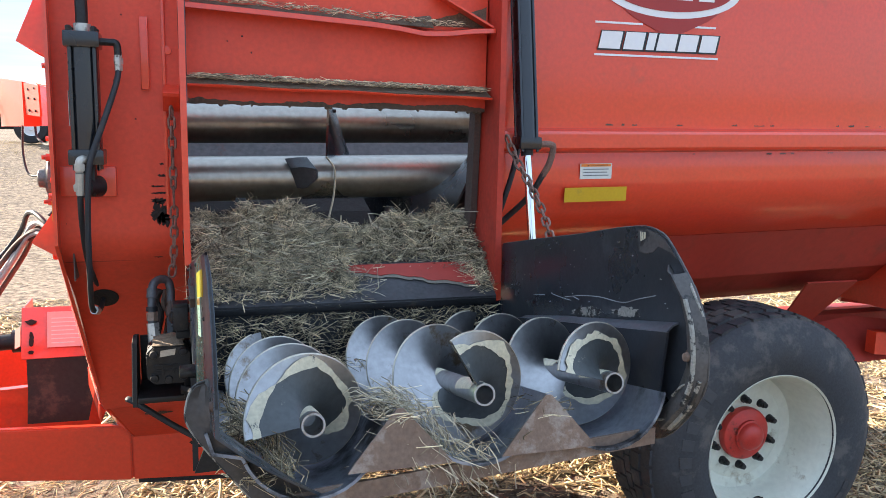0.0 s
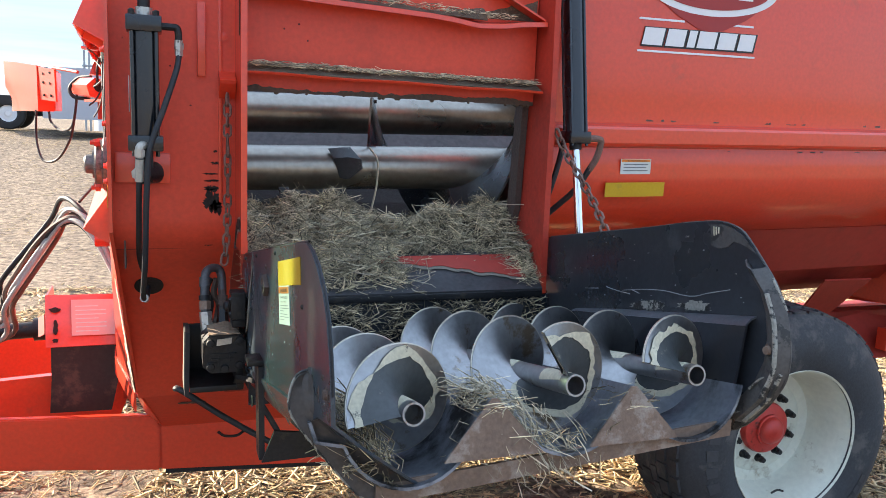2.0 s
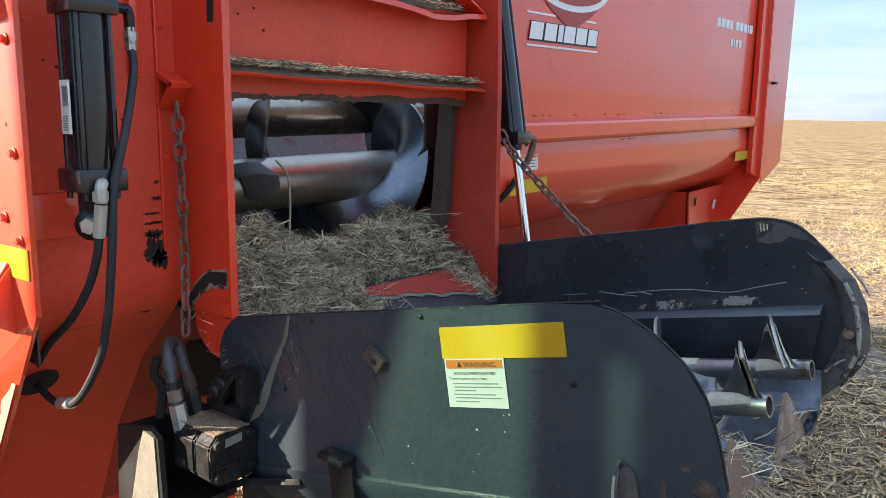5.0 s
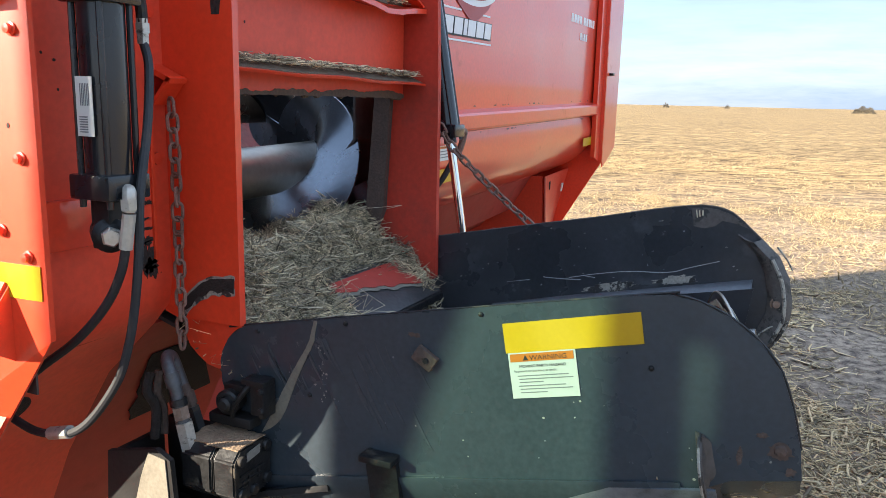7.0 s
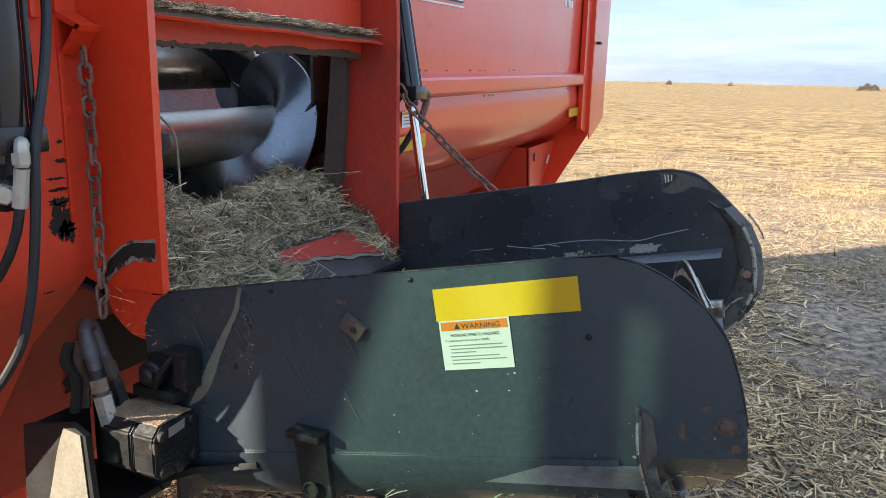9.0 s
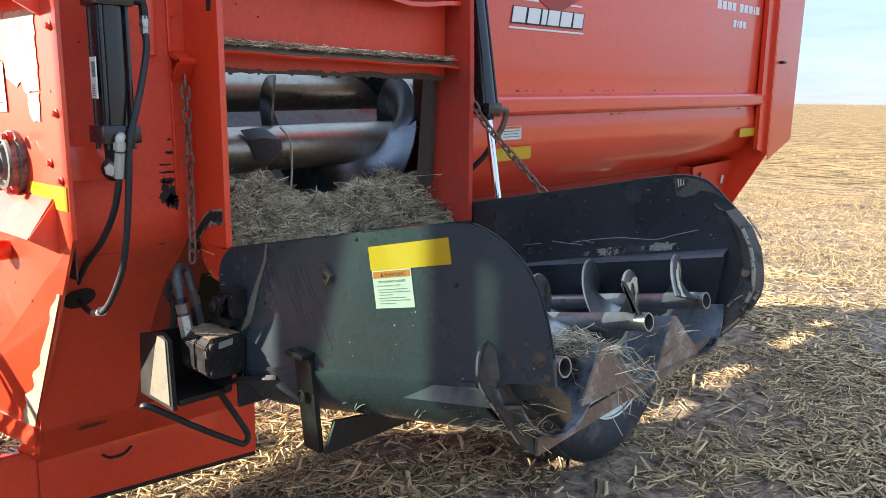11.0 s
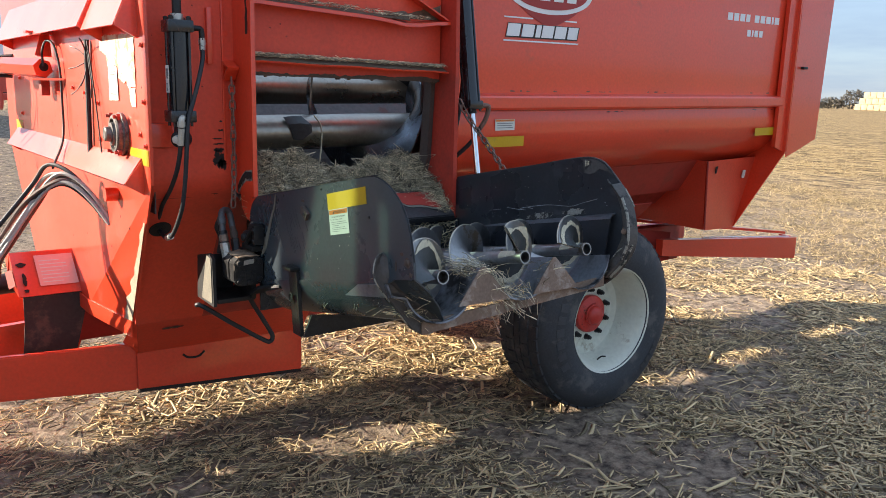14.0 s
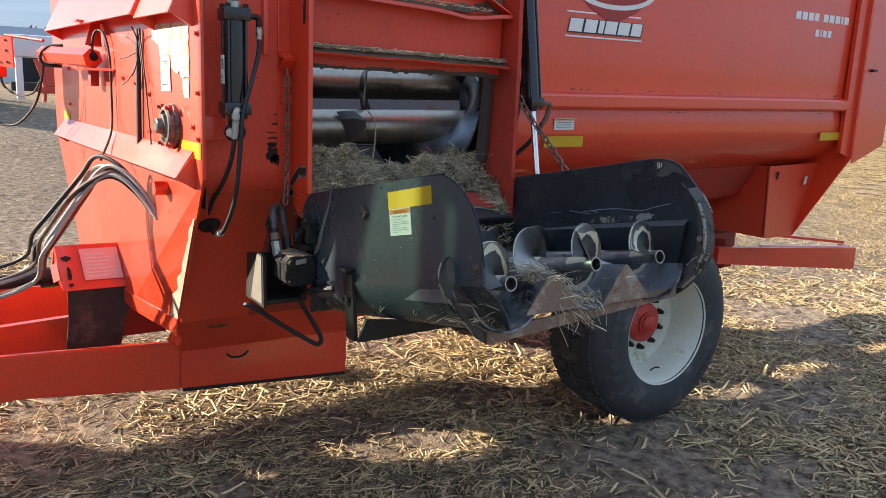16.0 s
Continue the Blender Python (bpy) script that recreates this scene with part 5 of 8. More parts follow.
# ---- wheels ----
def wheel(x, y, z, out, label):
    """Truck wheel on its axle; out is -1 or 1, the way its dish faces."""
    ax = Vector((0, out, 0))
    bm = B()
    R = 0.562
    prof = [(0.312, 0.0), (0.322, 0.022), (0.355, 0.034), (0.41, 0.040), (0.465, 0.030), (0.510, 0.008), (0.533, -0.012), (0.551, -0.030), (0.558, -0.06), (R, -0.12),
            (R + 0.002, -0.19), (R, -0.26), (0.558, -0.32), (0.551, -0.35), (0.53, -0.37), (0.46, -0.41), (0.37, -0.41), (0.312, -0.38)]
    lathe(bm, prof, (x, y, z), ax, 96)
    tyre = part("wheel", bm, RUBBER, WAGON, label)
    # tread blocks
    bm = B()
    nb = 44
    u, v = Vector((1, 0, 0)), Vector((0, 0, 1))
    for row, (h0, h1) in enumerate(((-0.035, -0.095), (-0.105, -0.165), (-0.175, -0.215), (-0.225, -0.285), (-0.295, -0.355))):
        for k in range(nb):
            a0 = (k + 0.5 * (row % 2)) / nb * 2 * math.pi
            da = 2 * math.pi / nb * 0.40
            sk = 0.012
            loop = []
            for aa, hh in ((a0 - da, h0), (a0 + da, h0), (a0 + da + sk, h1), (a0 - da + sk, h1)):
                d = u * math.cos(aa) + v * math.sin(aa)
                base = Vector((x, y, z)) + ax * hh
                rin = R - 0.006 if row in (1, 2, 3) else R - 0.014
                loop.append((base + d * rin, base + d * (R + 0.010 if row in (1, 2, 3) else R + 0.002)))
            lo = [bm.verts.new(p) for p, _ in loop]; hi = [bm.verts.new(q) for _, q in loop]
            bm.faces.new(hi)
            for i in range(4):
                bm.faces.new((lo[i], lo[(i + 1) % 4], hi[(i + 1) % 4], hi[i]))
    part("tread", bm, RUBBER, tyre)
    # plain raised bars round the side wall
    for base_a, cnt, step, hgt in ((radians(212), 8, radians(9.5), 0.052), (radians(-25), 4, radians(7), 0.034)):
        for k in range(cnt):
            bm = B()
            a = -(base_a + k * step) * out if out < 0 else base_a + k * step
            a = base_a - k * step
            pts = []
            for rr, aa in ((0.418, a), (0.418, a - step * 0.62), (0.418 + hgt, a - step * 0.62), (0.412 + hgt, a)):
                pts.append(Vector((x, y, z)) + (u * math.cos(aa) + v * math.sin(aa)) * rr + ax * (0.0405 - max(0, rr - 0.43) * 0.28))
            plate(bm, pts, 0.0025)
            part("raised_mark", bm, TYRE_MARK, tyre)
    # rim
    bm = B()
    lathe(bm, [(0.314, 0.020), (0.322, 0.026), (0.325, 0.018), (0.317, 0.010), (0.308, 0.0), (0.300, -0.02), (0.287, -0.05), (0.276, -0.11), (0.270, -0.165), (0.261, -0.185),
               (0.216, -0.192), (0.200, -0.185), (0.168, -0.185), (0.10, -0.185), (0.0, -0.185)], (x, y, z), ax, 72)
    part("rim", bm, CREAM, tyre, "cream painted steel rim with a brown stain")
    hub = B()
    lathe(hub, [(0.116, -0.185), (0.119, -0.165), (0.114, -0.150), (0.100, -0.142), (0.074, -0.140), (0.070, -0.138), (0.070, -0.126), (0.062, -0.124), (0.060, -0.112),
                (0.052, -0.100), (0.030, -0.090), (0.0, -0.088)], (x, y, z), ax, 40)
    part("hub", hub, HUBRED, tyre, "red wheel hub and cap")
    nut = B()
    lathe(nut, [(0.019, 0), (0.019, 0.005), (0.0155, 0.006), (0.0155, 0.026), (0.0115, 0.027), (0.0115, 0.040), (0.0, 0.042)], (0, 0, 0), ax, 12)
    me = link_mesh("lug_nut", nut, DARKSTEEL)
    for k in range(10):
        a = radians(18 + 36 * k)
        ob = new("lug_nut", me)
        ob.matrix_basis = Matrix.Translation((x + 0.152 * math.cos(a), y - 0.185 * out, z + 0.152 * math.sin(a)))
        attach(ob, tyre)
    bm = B()
    tube(bm, [(x - 0.02, y - 0.06 * out, z - 0.262), (x - 0.02, y - 0.03 * out, z - 0.235), (x - 0.018, y + 0.0, z - 0.225)], 0.005, 8)
    part("valve_stem", bm, CYLBLACK, tyre)
    return tyre


wheel(2.40, 2.70, 0.575, -1, "truck tyre on a cream dished rim with a red hub")
wheel(2.47, 5.05, 0.575, 1, "truck tyre on a cream dished rim")
bm = B(); tube(bm, [(2.40, 2.92, 0.575), (2.47, 4.82, 0.575)], 0.055, 20, False); box(bm, (2.36, 3.15, 0.50), (2.60, 3.35, 0.80), 0.01)
part("axle", bm, RED_OLDSHADE, WAGON)

# ---- frame and tongue ----
def beam(name, pts, y0, y1, material, label=""):
    bm = B()
    plate(bm, [(x, y0, z) for x, z in pts], -(y1 - y0))
    bmesh.ops.bevel(bm, geom=bm.edges[:], offset=0.006, segments=2, affect='EDGES')
    return part(name, bm, material, WAGON, label)


FR = beam("frame_plate", [(-0.150, 0.745), (0.62, 0.745), (0.722, 0.70), (0.722, 0.370), (-0.150, 0.428)], 3.425, 3.445, RED, "red front frame plate with hand holes")
# far plate is a guess, its outline fitted to the sun patches below
beam("frame_plate", [(-0.150, 0.715), (0.62, 0.715), (0.722, 0.68), (0.722, 0.53), (-0.150, 0.53)], 4.74, 4.76, RED)
beam("tongue_beam", [(-3.2, 0.735), (-0.85, 0.701), (-0.150, 0.664), (-0.150, 0.430), (-0.80, 0.50), (-3.2, 0.52)], 3.43, 3.465, RED, "long red tongue beam")
# far beam kept mainly as a blocker, shaped for the ground's sun patches
beam("tongue_beam", [(-3.2, 0.70), (-0.150, 0.705), (-0.150, 0.48), (-3.2, 0.50)], 4.66, 4.76, RED, "long red tongue beam")
# inner beam, its lower edge drawn deep to cut off a sun patch
bm = B(); plate(bm, [(x, 4.014 + 0.1745 * x, z) for x, z in ((0.15, 0.705), (-2.6, 0.705), (-2.6, 0.42), (-0.36, 0.40), (-0.28, 0.60), (0.15, 0.62))], 0.04); part("tongue_beam", bm, RED, WAGON, "red inner tongue beam")
bm = B()
plate(bm, [(FX(3.55, 0.003), 3.55, 0.87), (FX(4.35, 0.003), 4.35, 0.87), (FX(4.30, 0.003), 4.30, 0.80), (FX(3.55, 0.003), 3.55, 0.80)], 0.006)
plate(bm, [(-0.227, 3.116, 0.86), (FX(3.55, 0.003), 3.55, 0.87), (FX(3.55, 0.003), 3.55, 0.80), (-0.226, 3.130, 0.785)], 0.006)
part("front_apron", bm, RED, WAGON)
bm = B(); plate(bm, [(-0.228, 3.110, 0.86), (-0.214, 3.10, 0.853), (-0.135, 3.415, 0.60), (-0.160, 3.428, 0.60), (-0.205, 3.40, 0.68)], 0.008); part("frame_nose", bm, RED, WAGON)
bm = B(); plate(bm, [(-0.13, 3.422, 0.440), (0.72, 3.422, 0.386), (0.72, 3.412, 0.352), (-0.13, 3.412, 0.408)], 0.02); skid = part("skid_strip", bm, GRIMESHADE, WAGON, "dark worn skid strip")
bm = B(); tube(bm, [(-0.02, 3.412, 0.436), (0.30, 3.411, 0.4165), (0.712, 3.412, 0.3905)], 0.0045, 6, False); part("worn_edge", bm, CREAMSCUFF, skid, "edge worn to bare metal")
bm = B(); plate(bm, [(-0.318, 3.92, 0.865), (-0.08, 3.92, 0.865), (-0.08, 3.92, 0.56), (-0.318, 3.92, 0.56)], 0.008); part("frame_web", bm, RED_OLDSHADE, WAGON)
fold_bm = B(); plate(fold_bm, [(-0.216, 3.108, 0.856), (0.66, 3.108, 0.856), (0.722, 3.406, 0.598), (-0.134, 3.406, 0.610)], 0.008); fold = part("lower_fold", fold_bm, RED_SATIN, WAGON)
for x, w, h in ((-0.060, 0.024, 0.010), (-0.022, 0.020, 0.013), (0.000, 0.016, 0.006)):
    bm = B(); plate(bm, [(x + w * math.cos(a), 3.180 + 0.72 * h * math.sin(a), 0.7835 - 0.62 * h * math.sin(a)) for a in np.linspace(0, 6.283, 17)[:-1]], 0.002); part("torn_hole", bm, RUSTDARK, fold, "rusty torn slot")
for x, z, w in ((0.13, 0.548, 0.055),):
    bm = B(); tube(bm, [(x - w, 3.404, z + 0.02), (x - w * 0.5, 3.403, z), (x + w * 0.4, 3.403, z - 0.002), (x + w, 3.404, z + 0.02)], 0.006, 6); part("hand_hole", bm, GRIMESHADE, FR)
# near rail, then two invented far boxes sized to mask the sun below
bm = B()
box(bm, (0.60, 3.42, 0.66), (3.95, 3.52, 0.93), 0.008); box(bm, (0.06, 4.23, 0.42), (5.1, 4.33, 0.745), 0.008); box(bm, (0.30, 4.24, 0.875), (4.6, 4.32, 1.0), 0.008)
part("main_rail", bm, RED_OLDSHADE, WAGON)
bm = B()
plate(bm, [(3.40, 3.20, 0.785), (5.15, 3.20, 0.592), (5.15, 3.20, 0.770), (3.40, 3.20, 0.900)], 0.06)
rr = part("rear_rail", bm, RED, WAGON, "red rear frame rail with a closed end")
bm = B(); box(bm, (5.145, 3.195, 0.59), (5.16, 3.30, 0.775), 0.003); part("end_cap", bm, RED, rr)
bm = B(); plate(bm, [(3.75, 3.78, 0.93), (5.14, 3.30, 0.785), (5.14, 3.24, 0.785), (3.70, 3.68, 0.93)], -0.02); part("rear_brace", bm, RED, WAGON)
bm = B(); plate(bm, [(2.95, 3.2, 0.72), (3.55, 3.2, 0.73), (3.70, 3.32, 0.90), (3.45, 3.36, 0.93), (3.05, 3.36, 0.88)], 0.01); part("rail_gusset", bm, RED_OLDSHADE, WAGON)
# thin white line drawn along the rail's top edge
bm = B(); tube(bm, [(3.93, 3.199, 0.866), (5.12, 3.199, 0.774)], 0.0045, 6, False); part("worn_edge", bm, WHITEPAINT, rr, "thin white line along the top edge")
for x in (1.75, 2.9):
    bm = B(); plate(bm, [(x, 3.10, 1.18), (x + 0.30, 3.10, 1.18), (x + 0.20, 3.42, 0.80), (x + 0.06, 3.42, 0.80)], 0.01); part("tub_mount", bm, RED_OLDSHADE, WAGON)

# ---- hydraulic cylinders ----
def cylinder_front():
    x, y = -0.168, 2.528
    bm = B()
    tube(bm, [(x, y, 1.79), (x, y, 2.07)], 0.037, 28, False)
    cyl = part("hydraulic_cylinder", bm, CYLBLACK, WAGON, "black tie-rod hydraulic cylinder with zinc fittings")
    for z0, z1 in ((2.066, 2.108), (1.752, 1.794)):
        bm = B(); box(bm, (x - 0.045, y - 0.045, z0), (x + 0.045, y + 0.045, z1), 0.005); part("end_block", bm, CYLBLACK, cyl)
    for sx in (-1, 1):
        for sy in (-1, 1):
            bm = B(); tube(bm, [(x + sx * 0.0305, y + sy * 0.0305, 1.738), (x + sx * 0.0305, y + sy * 0.0305, 2.122)], 0.0055, 8, False); part("tie_rod", bm, CYLBLACK, cyl)
            bm = B(); lathe(bm, [(0, 0.012), (0.009, 0.012), (0.009, 0)], (x + sx * 0.0305, y + sy * 0.0305, 2.108), (0, 0, 1), 6); part("nut", bm, DARKSTEEL, cyl)
    bm = B(); tube(bm, [(x, y, 2.10), (x, y, 2.13)], 0.022, 16, False); part("gland", bm, ZINC, cyl)
    bm = B(); tube(bm, [(x, y, 2.125), (x, y, 2.75)], 0.016, 16, False); part("rod", bm, DARKSTEEL, cyl)
    bm = B(); box(bm, (x - 0.018, y - 0.012, 1.665), (x + 0.018, y + 0.03, 1.755), 0.004); part("clevis", bm, DARKSTEEL, cyl)
    bm = B(); lathe(bm, [(0.030, -0.060), (0.030, -0.008), (0.024, -0.003), (0.020, 0.0), (0.010, 0.002), (0.0, 0.003)], (x - 0.016, y - 0.012, 1.690), (-0.62, -0.78, 0), 20); part("clevis_pin", bm, DARKSTEEL, cyl)
    bm = B(); lathe(bm, [(0.017, -0.01), (0.017, 0.016), (0.014, 0.020), (0.0, 0.020)], (x - 0.016, y - 0.012, 1.690), (-0.62, -0.78, 0), 6); part("nut", bm, ZINC, cyl)
    bm = B(); quad(bm, (x - 0.040, y + 0.020, 1.856), (0, -1, 0), (0, 0, 1), 0.036, 0.095); part("maker_label", bm, WHITE, cyl, "white label with a bar code")
    bm = B()
    for k in range(7):
        quad(bm, Vector((x - 0.0415, y + 0.014, 1.862 + 0.004 * k)), (0, -1, 0), (0, 0, 1), 0.018, 0.002, 0.0005)
    for k in range(6):
        quad(bm, Vector((x - 0.0415, y + 0.010 - 0.0036 * k, 1.905)), (0, -1, 0), (0, 0, 1), 0.0015, 0.035, 0.0005)
    part("print_line", bm, GREYINK, cyl)
    # fittings and hoses
    bm = B(); tube(bm, [(x + 0.045, y, 2.085), (x + 0.066, y, 2.085), (x + 0.083, y, 2.083), (x + 0.087, y, 2.065), (x + 0.087, y, 2.045)], 0.010, 10); part("elbow_fitting", bm, DARKSTEEL, cyl)
    bm = B(); tube(bm, [(x + 0.087, y, 2.052), (x + 0.088, y, 2.01)], 0.011, 6, False); lathe(bm, [(0.013, 0), (0.013, 0.016), (0.011, 0.017)], (x + 0.088, y, 2.028), (0, 0, 1), 6); part("hose_end", bm, ZINC, cyl)
    bm = B(); tube(bm, [(x - 0.004, y - 0.040, 1.768), (x - 0.010, y - 0.052, 1.768), (x - 0.016, y - 0.058, 1.760), (x - 0.016, y - 0.056, 1.735)], 0.011, 10)
    lathe(bm, [(0.014, 0), (0.014, 0.018)], (x - 0.016, y - 0.056, 1.738), (0, 0, 1), 6); part("elbow_fitting", bm, PALEZINC, cyl, "pale zinc elbow")
    bm = B(); tube(bm, [(x - 0.016, y - 0.056, 1.732), (x - 0.018, y - 0.046, 1.672)], 0.0115, 10, False); part("hose_end", bm, PALEZINC, cyl)
    bm = B(); tube(bm, [(x + 0.088, y, 2.015), (x + 0.080, y - 0.018, 1.97), (x + 0.049, y - 0.040, 1.875), (x + 0.010, y - 0.055, 1.76), (x + 0.002, y - 0.056, 1.68), (x - 0.003, y - 0.046, 1.581),
                        (x - 0.006, y - 0.028, 1.50), (x - 0.010, y + 0.006, 1.42), (x - 0.017, y + 0.092, 1.325), (x - 0.010, y + 0.212, 1.292), (x - 0.004, y + 0.33, 1.315)], 0.0080, 10, True, 8)
    hA = part("hydraulic_hose", bm, HOSE, WAGON, "black hydraulic hose")
    bm = B(); tube(bm, [(x - 0.0155, y + 0.12, 1.313), (x - 0.0125, y + 0.175, 1.298)], 0.0125, 10, False); part("hose_end", bm, ZINC, hA)
    bm = B(); tube(bm, [(x - 0.018, y - 0.048, 1.680), (x - 0.020, y - 0.034, 1.63), (x - 0.022, y + 0.002, 1.57), (x - 0.025, y + 0.072, 1.50), (x - 0.027, y + 0.172, 1.43), (x - 0.018, y + 0.262, 1.365), (x - 0.004, y + 0.335, 1.322)], 0.0080, 10, True, 8)
    part("hydraulic_hose", bm, HOSE, WAGON, "black hydraulic hose")


cylinder_front()


def cylinder_chute():
    top, bot, end = Vector((1.138, 2.628, 2.58)), Vector((1.134, 2.489, 1.818)), Vector((1.150, 2.425, 1.40))
    d = (bot - top).normalized()
    bm = B(); tube(bm, [top, bot], 0.033, 24, False)
    cyl = part("hydraulic_cylinder", bm, CYLBLACK, WAGON, "blue-black hydraulic cylinder with a chrome rod")
    side = Vector((1, 0, 0)); fr = Vector((0, -1, 0))
    for sx, sy in ((-1, -1), (1, -1), (1, 1), (-1, 1)):
        off = side * 0.0255 * sx + fr * 0.0255 * sy
        bm = B(); tube(bm, [top + off, bot + off + d * 0.012], 0.005, 8, False); part("tie_rod", bm, CYLBLACK, cyl)
    bm = B(); box(bm, bot + Vector((-0.037, -0.037, -0.005)), bot + Vector((0.037, 0.037, 0.035)), 0.006); part("end_block", bm, CYLBLACK, cyl)
    bm = B(); tube(bm, [bot, bot + (end - bot) * 0.06], 0.020, 14, False); part("gland", bm, DARKSTEEL, cyl)
    bm = B(); tube(bm, [bot, end], 0.0135, 18, False); part("rod", bm, CHROME, cyl, "bright chrome piston rod")
    bm = B(); tube(bm, [bot + Vector((0.04, -0.01, 0.012)), bot + Vector((0.075, -0.015, 0.012)), bot + Vector((0.088, -0.012, 0.0)), bot + Vector((0.082, 0.0, -0.05)), bot + Vector((0.070, 0.02, -0.09))], 0.011, 10); part("elbow_fitting", bm, RUST, cyl)
    bm = B(); tube(bm, [bot + Vector((0.072, 0.015, -0.08)), (1.175, 2.54, 1.66), (1.12, 2.60, 1.58), (1.075, 2.63, 1.53)], 0.010, 8, True); part("hydraulic_hose", bm, HOSE, WAGON, "black hydraulic hose")
    bm = B(); tube(bm, [(1.215, 2.645, 2.58), (1.195, 2.635, 2.3), (1.175, 2.61, 2.0), (1.15, 2.61, 1.78), (1.10, 2.60, 1.62), (1.07, 2.62, 1.53)], 0.010, 8, True); part("hydraulic_hose", bm, HOSE, WAGON, "black hydraulic hose")


cylinder_chute()


# ---- chains ----
def link_bm(ln, w, r):
    bm = B()
    h = ln / 2 - w / 2
    path = []
    for k in range(8):
        a = math.pi * k / 7
        path.append((w / 2 * math.cos(a), 0, h + w / 2 * math.sin(a)))
    for k in range(8):
        a = math.pi + math.pi * k / 7
        path.append((w / 2 * math.cos(a), 0, -h + w / 2 * math.sin(a)))
    seg = 6
    rings = []
    n = len(path)
    for i in range(n):
        p = Vector(path[i]); d = (Vector(path[(i + 1) % n]) - Vector(path[i - 1])).normalized()
        s = Vector((0, 1, 0)); t = d.cross(s)
        rings.append([bm.verts.new(p + (s * math.cos(a) + t * math.sin(a)) * r) for a in [2 * math.pi * k / seg for k in range(seg)]])
    for i in range(n):
        a, b = rings[i], rings[(i + 1) % n]
        for k in range(seg):
            f = bm.faces.new((a[k], a[(k + 1) % seg], b[(k + 1) % seg], b[k])); f.smooth = True
    return bm


def chain(path, ln, w, r, label, turn=0.35):
    pts = catmull(path, 30)
    cum = [0]
    for a, b in zip(pts, pts[1:]):
        cum.append(cum[-1] + (b - a).length)
    step = ln - 2.2 * r
    me = link_mesh("chain_link", link_bm(ln, w, r), RUST)
    n = int(cum[-1] / step)
    base = None
    for k in range(n):
        s = (k + 0.5) * step
        i = next(j for j in range(len(cum) - 1) if cum[j + 1] >= s)
        p = pts[i].lerp(pts[i + 1], (s - cum[i]) / max(1e-6, cum[i + 1] - cum[i]))
        d = (pts[min(i + 1, len(pts) - 1)] - pts[max(i - 1, 0)]).normalized()
        q = d.to_track_quat('Z', 'X').to_matrix().to_4x4()
        m = Matrix.Translation(p) @ q @ Matrix.Rotation(turn + (math.pi / 2 if k % 2 else 0) + 0.15 * math.sin(k * 2.1), 4, 'Z')
        if base is None:
            me0 = me.copy(); me0.transform(m)
            base = part("safety_chain", me0, RUST, WAGON, label)
            continue
        ob = new("chain_link", me)
        ob.matrix_basis = m
        attach(ob, base)
    return base


chain([(0.052, 2.597, 1.915), (0.052, 2.592, 1.80), (0.052, 2.592, 1.62), (0.047, 2.588, 1.48), (0.036, 2.578, 1.395)], 0.037, 0.0195, 0.0036, "rusty hanging safety chain")
chain([(1.064, 2.492, 1.852), (1.082, 2.455, 1.785), (1.10, 2.37, 1.70), (1.103, 2.28, 1.625), (1.088, 2.19, 1.562)], 0.039, 0.021, 0.0039, "rusty safety chain from cheek to chute")

# ---- hydraulic motor at the chute hinge ----
bm = B(); box(bm, (-0.062, 2.49, 1.062), (0.088, 2.69, 1.080), 0.004)
mbox = part("motor_bracket", bm, DULLBLACK, WAGON, "black steel bracket round the chute motor")
bm = B(); plate(bm, [(-0.064, 2.500, 1.05), (-0.064, 2.69, 1.05), (-0.062, 2.680, 1.224), (-0.060, 2.555, 1.252), (-0.060, 2.520, 1.235)], -0.012); part("side_plate", bm, DULLBLACK, mbox)
bm = B(); box(bm, (0.066, 2.48, 1.07), (0.088, 2.66, 1.25), 0.004); part("side_plate", bm, DULLBLACK, mbox)
bm = B(); box(bm, (-0.060, 2.665, 1.08), (0.065, 2.678, 1.222), 0.003); part("back_plate", bm, DULLBLACK, mbox)
bm = B()
plate(bm, [(-0.0785, 2.515, 1.062), (-0.0785, 2.630, 1.062), (-0.0775, 2.612, 1.12), (-0.0765, 2.592, 1.19), (-0.0750, 2.572, 1.242), (-0.0750, 2.530, 1.236)], 0.002)
part("bare_patch", bm, SUNPALE, mbox, "paint worn to primer")
bm = B()
def octagon(x0, x1, z0, z1, ch, y):
    return [(x0 + ch, y, z0), (x1 - ch, y, z0), (x1, y, z0 + ch), (x1, y, z1 - ch), (x1 - ch, y, z1), (x0 + ch, y, z1), (x0, y, z1 - ch), (x0, y, z0 + ch)]


plate(bm, octagon(-0.030, 0.086, 1.146, 1.256, 0.020, 2.402), -0.050)
plate(bm, octagon(-0.026, 0.082, 1.150, 1.252, 0.018, 2.4525), -0.006)
plate(bm, octagon(-0.030, 0.086, 1.146, 1.256, 0.020, 2.459), -0.075)
bmesh.ops.bevel(bm, geom=bm.edges[:], offset=0.0035, segments=2, affect='EDGES')
mot = part("hydraulic_motor", bm, DARKSTEEL, WAGON, "dirty dark hydraulic motor with a small data plate")
for dx, dz in ((-0.010, 1.234), (0.068, 1.238), (-0.010, 1.166), (0.068, 1.168), (0.028, 1.160)):
    bm = B(); lathe(bm, [(0, 0.009), (0.010, 0.008), (0.0115, 0.005), (0.0115, 0)], (dx, 2.402, dz), (0, -1, 0), 12); part("bolt", bm, DARKSTEEL, mot)
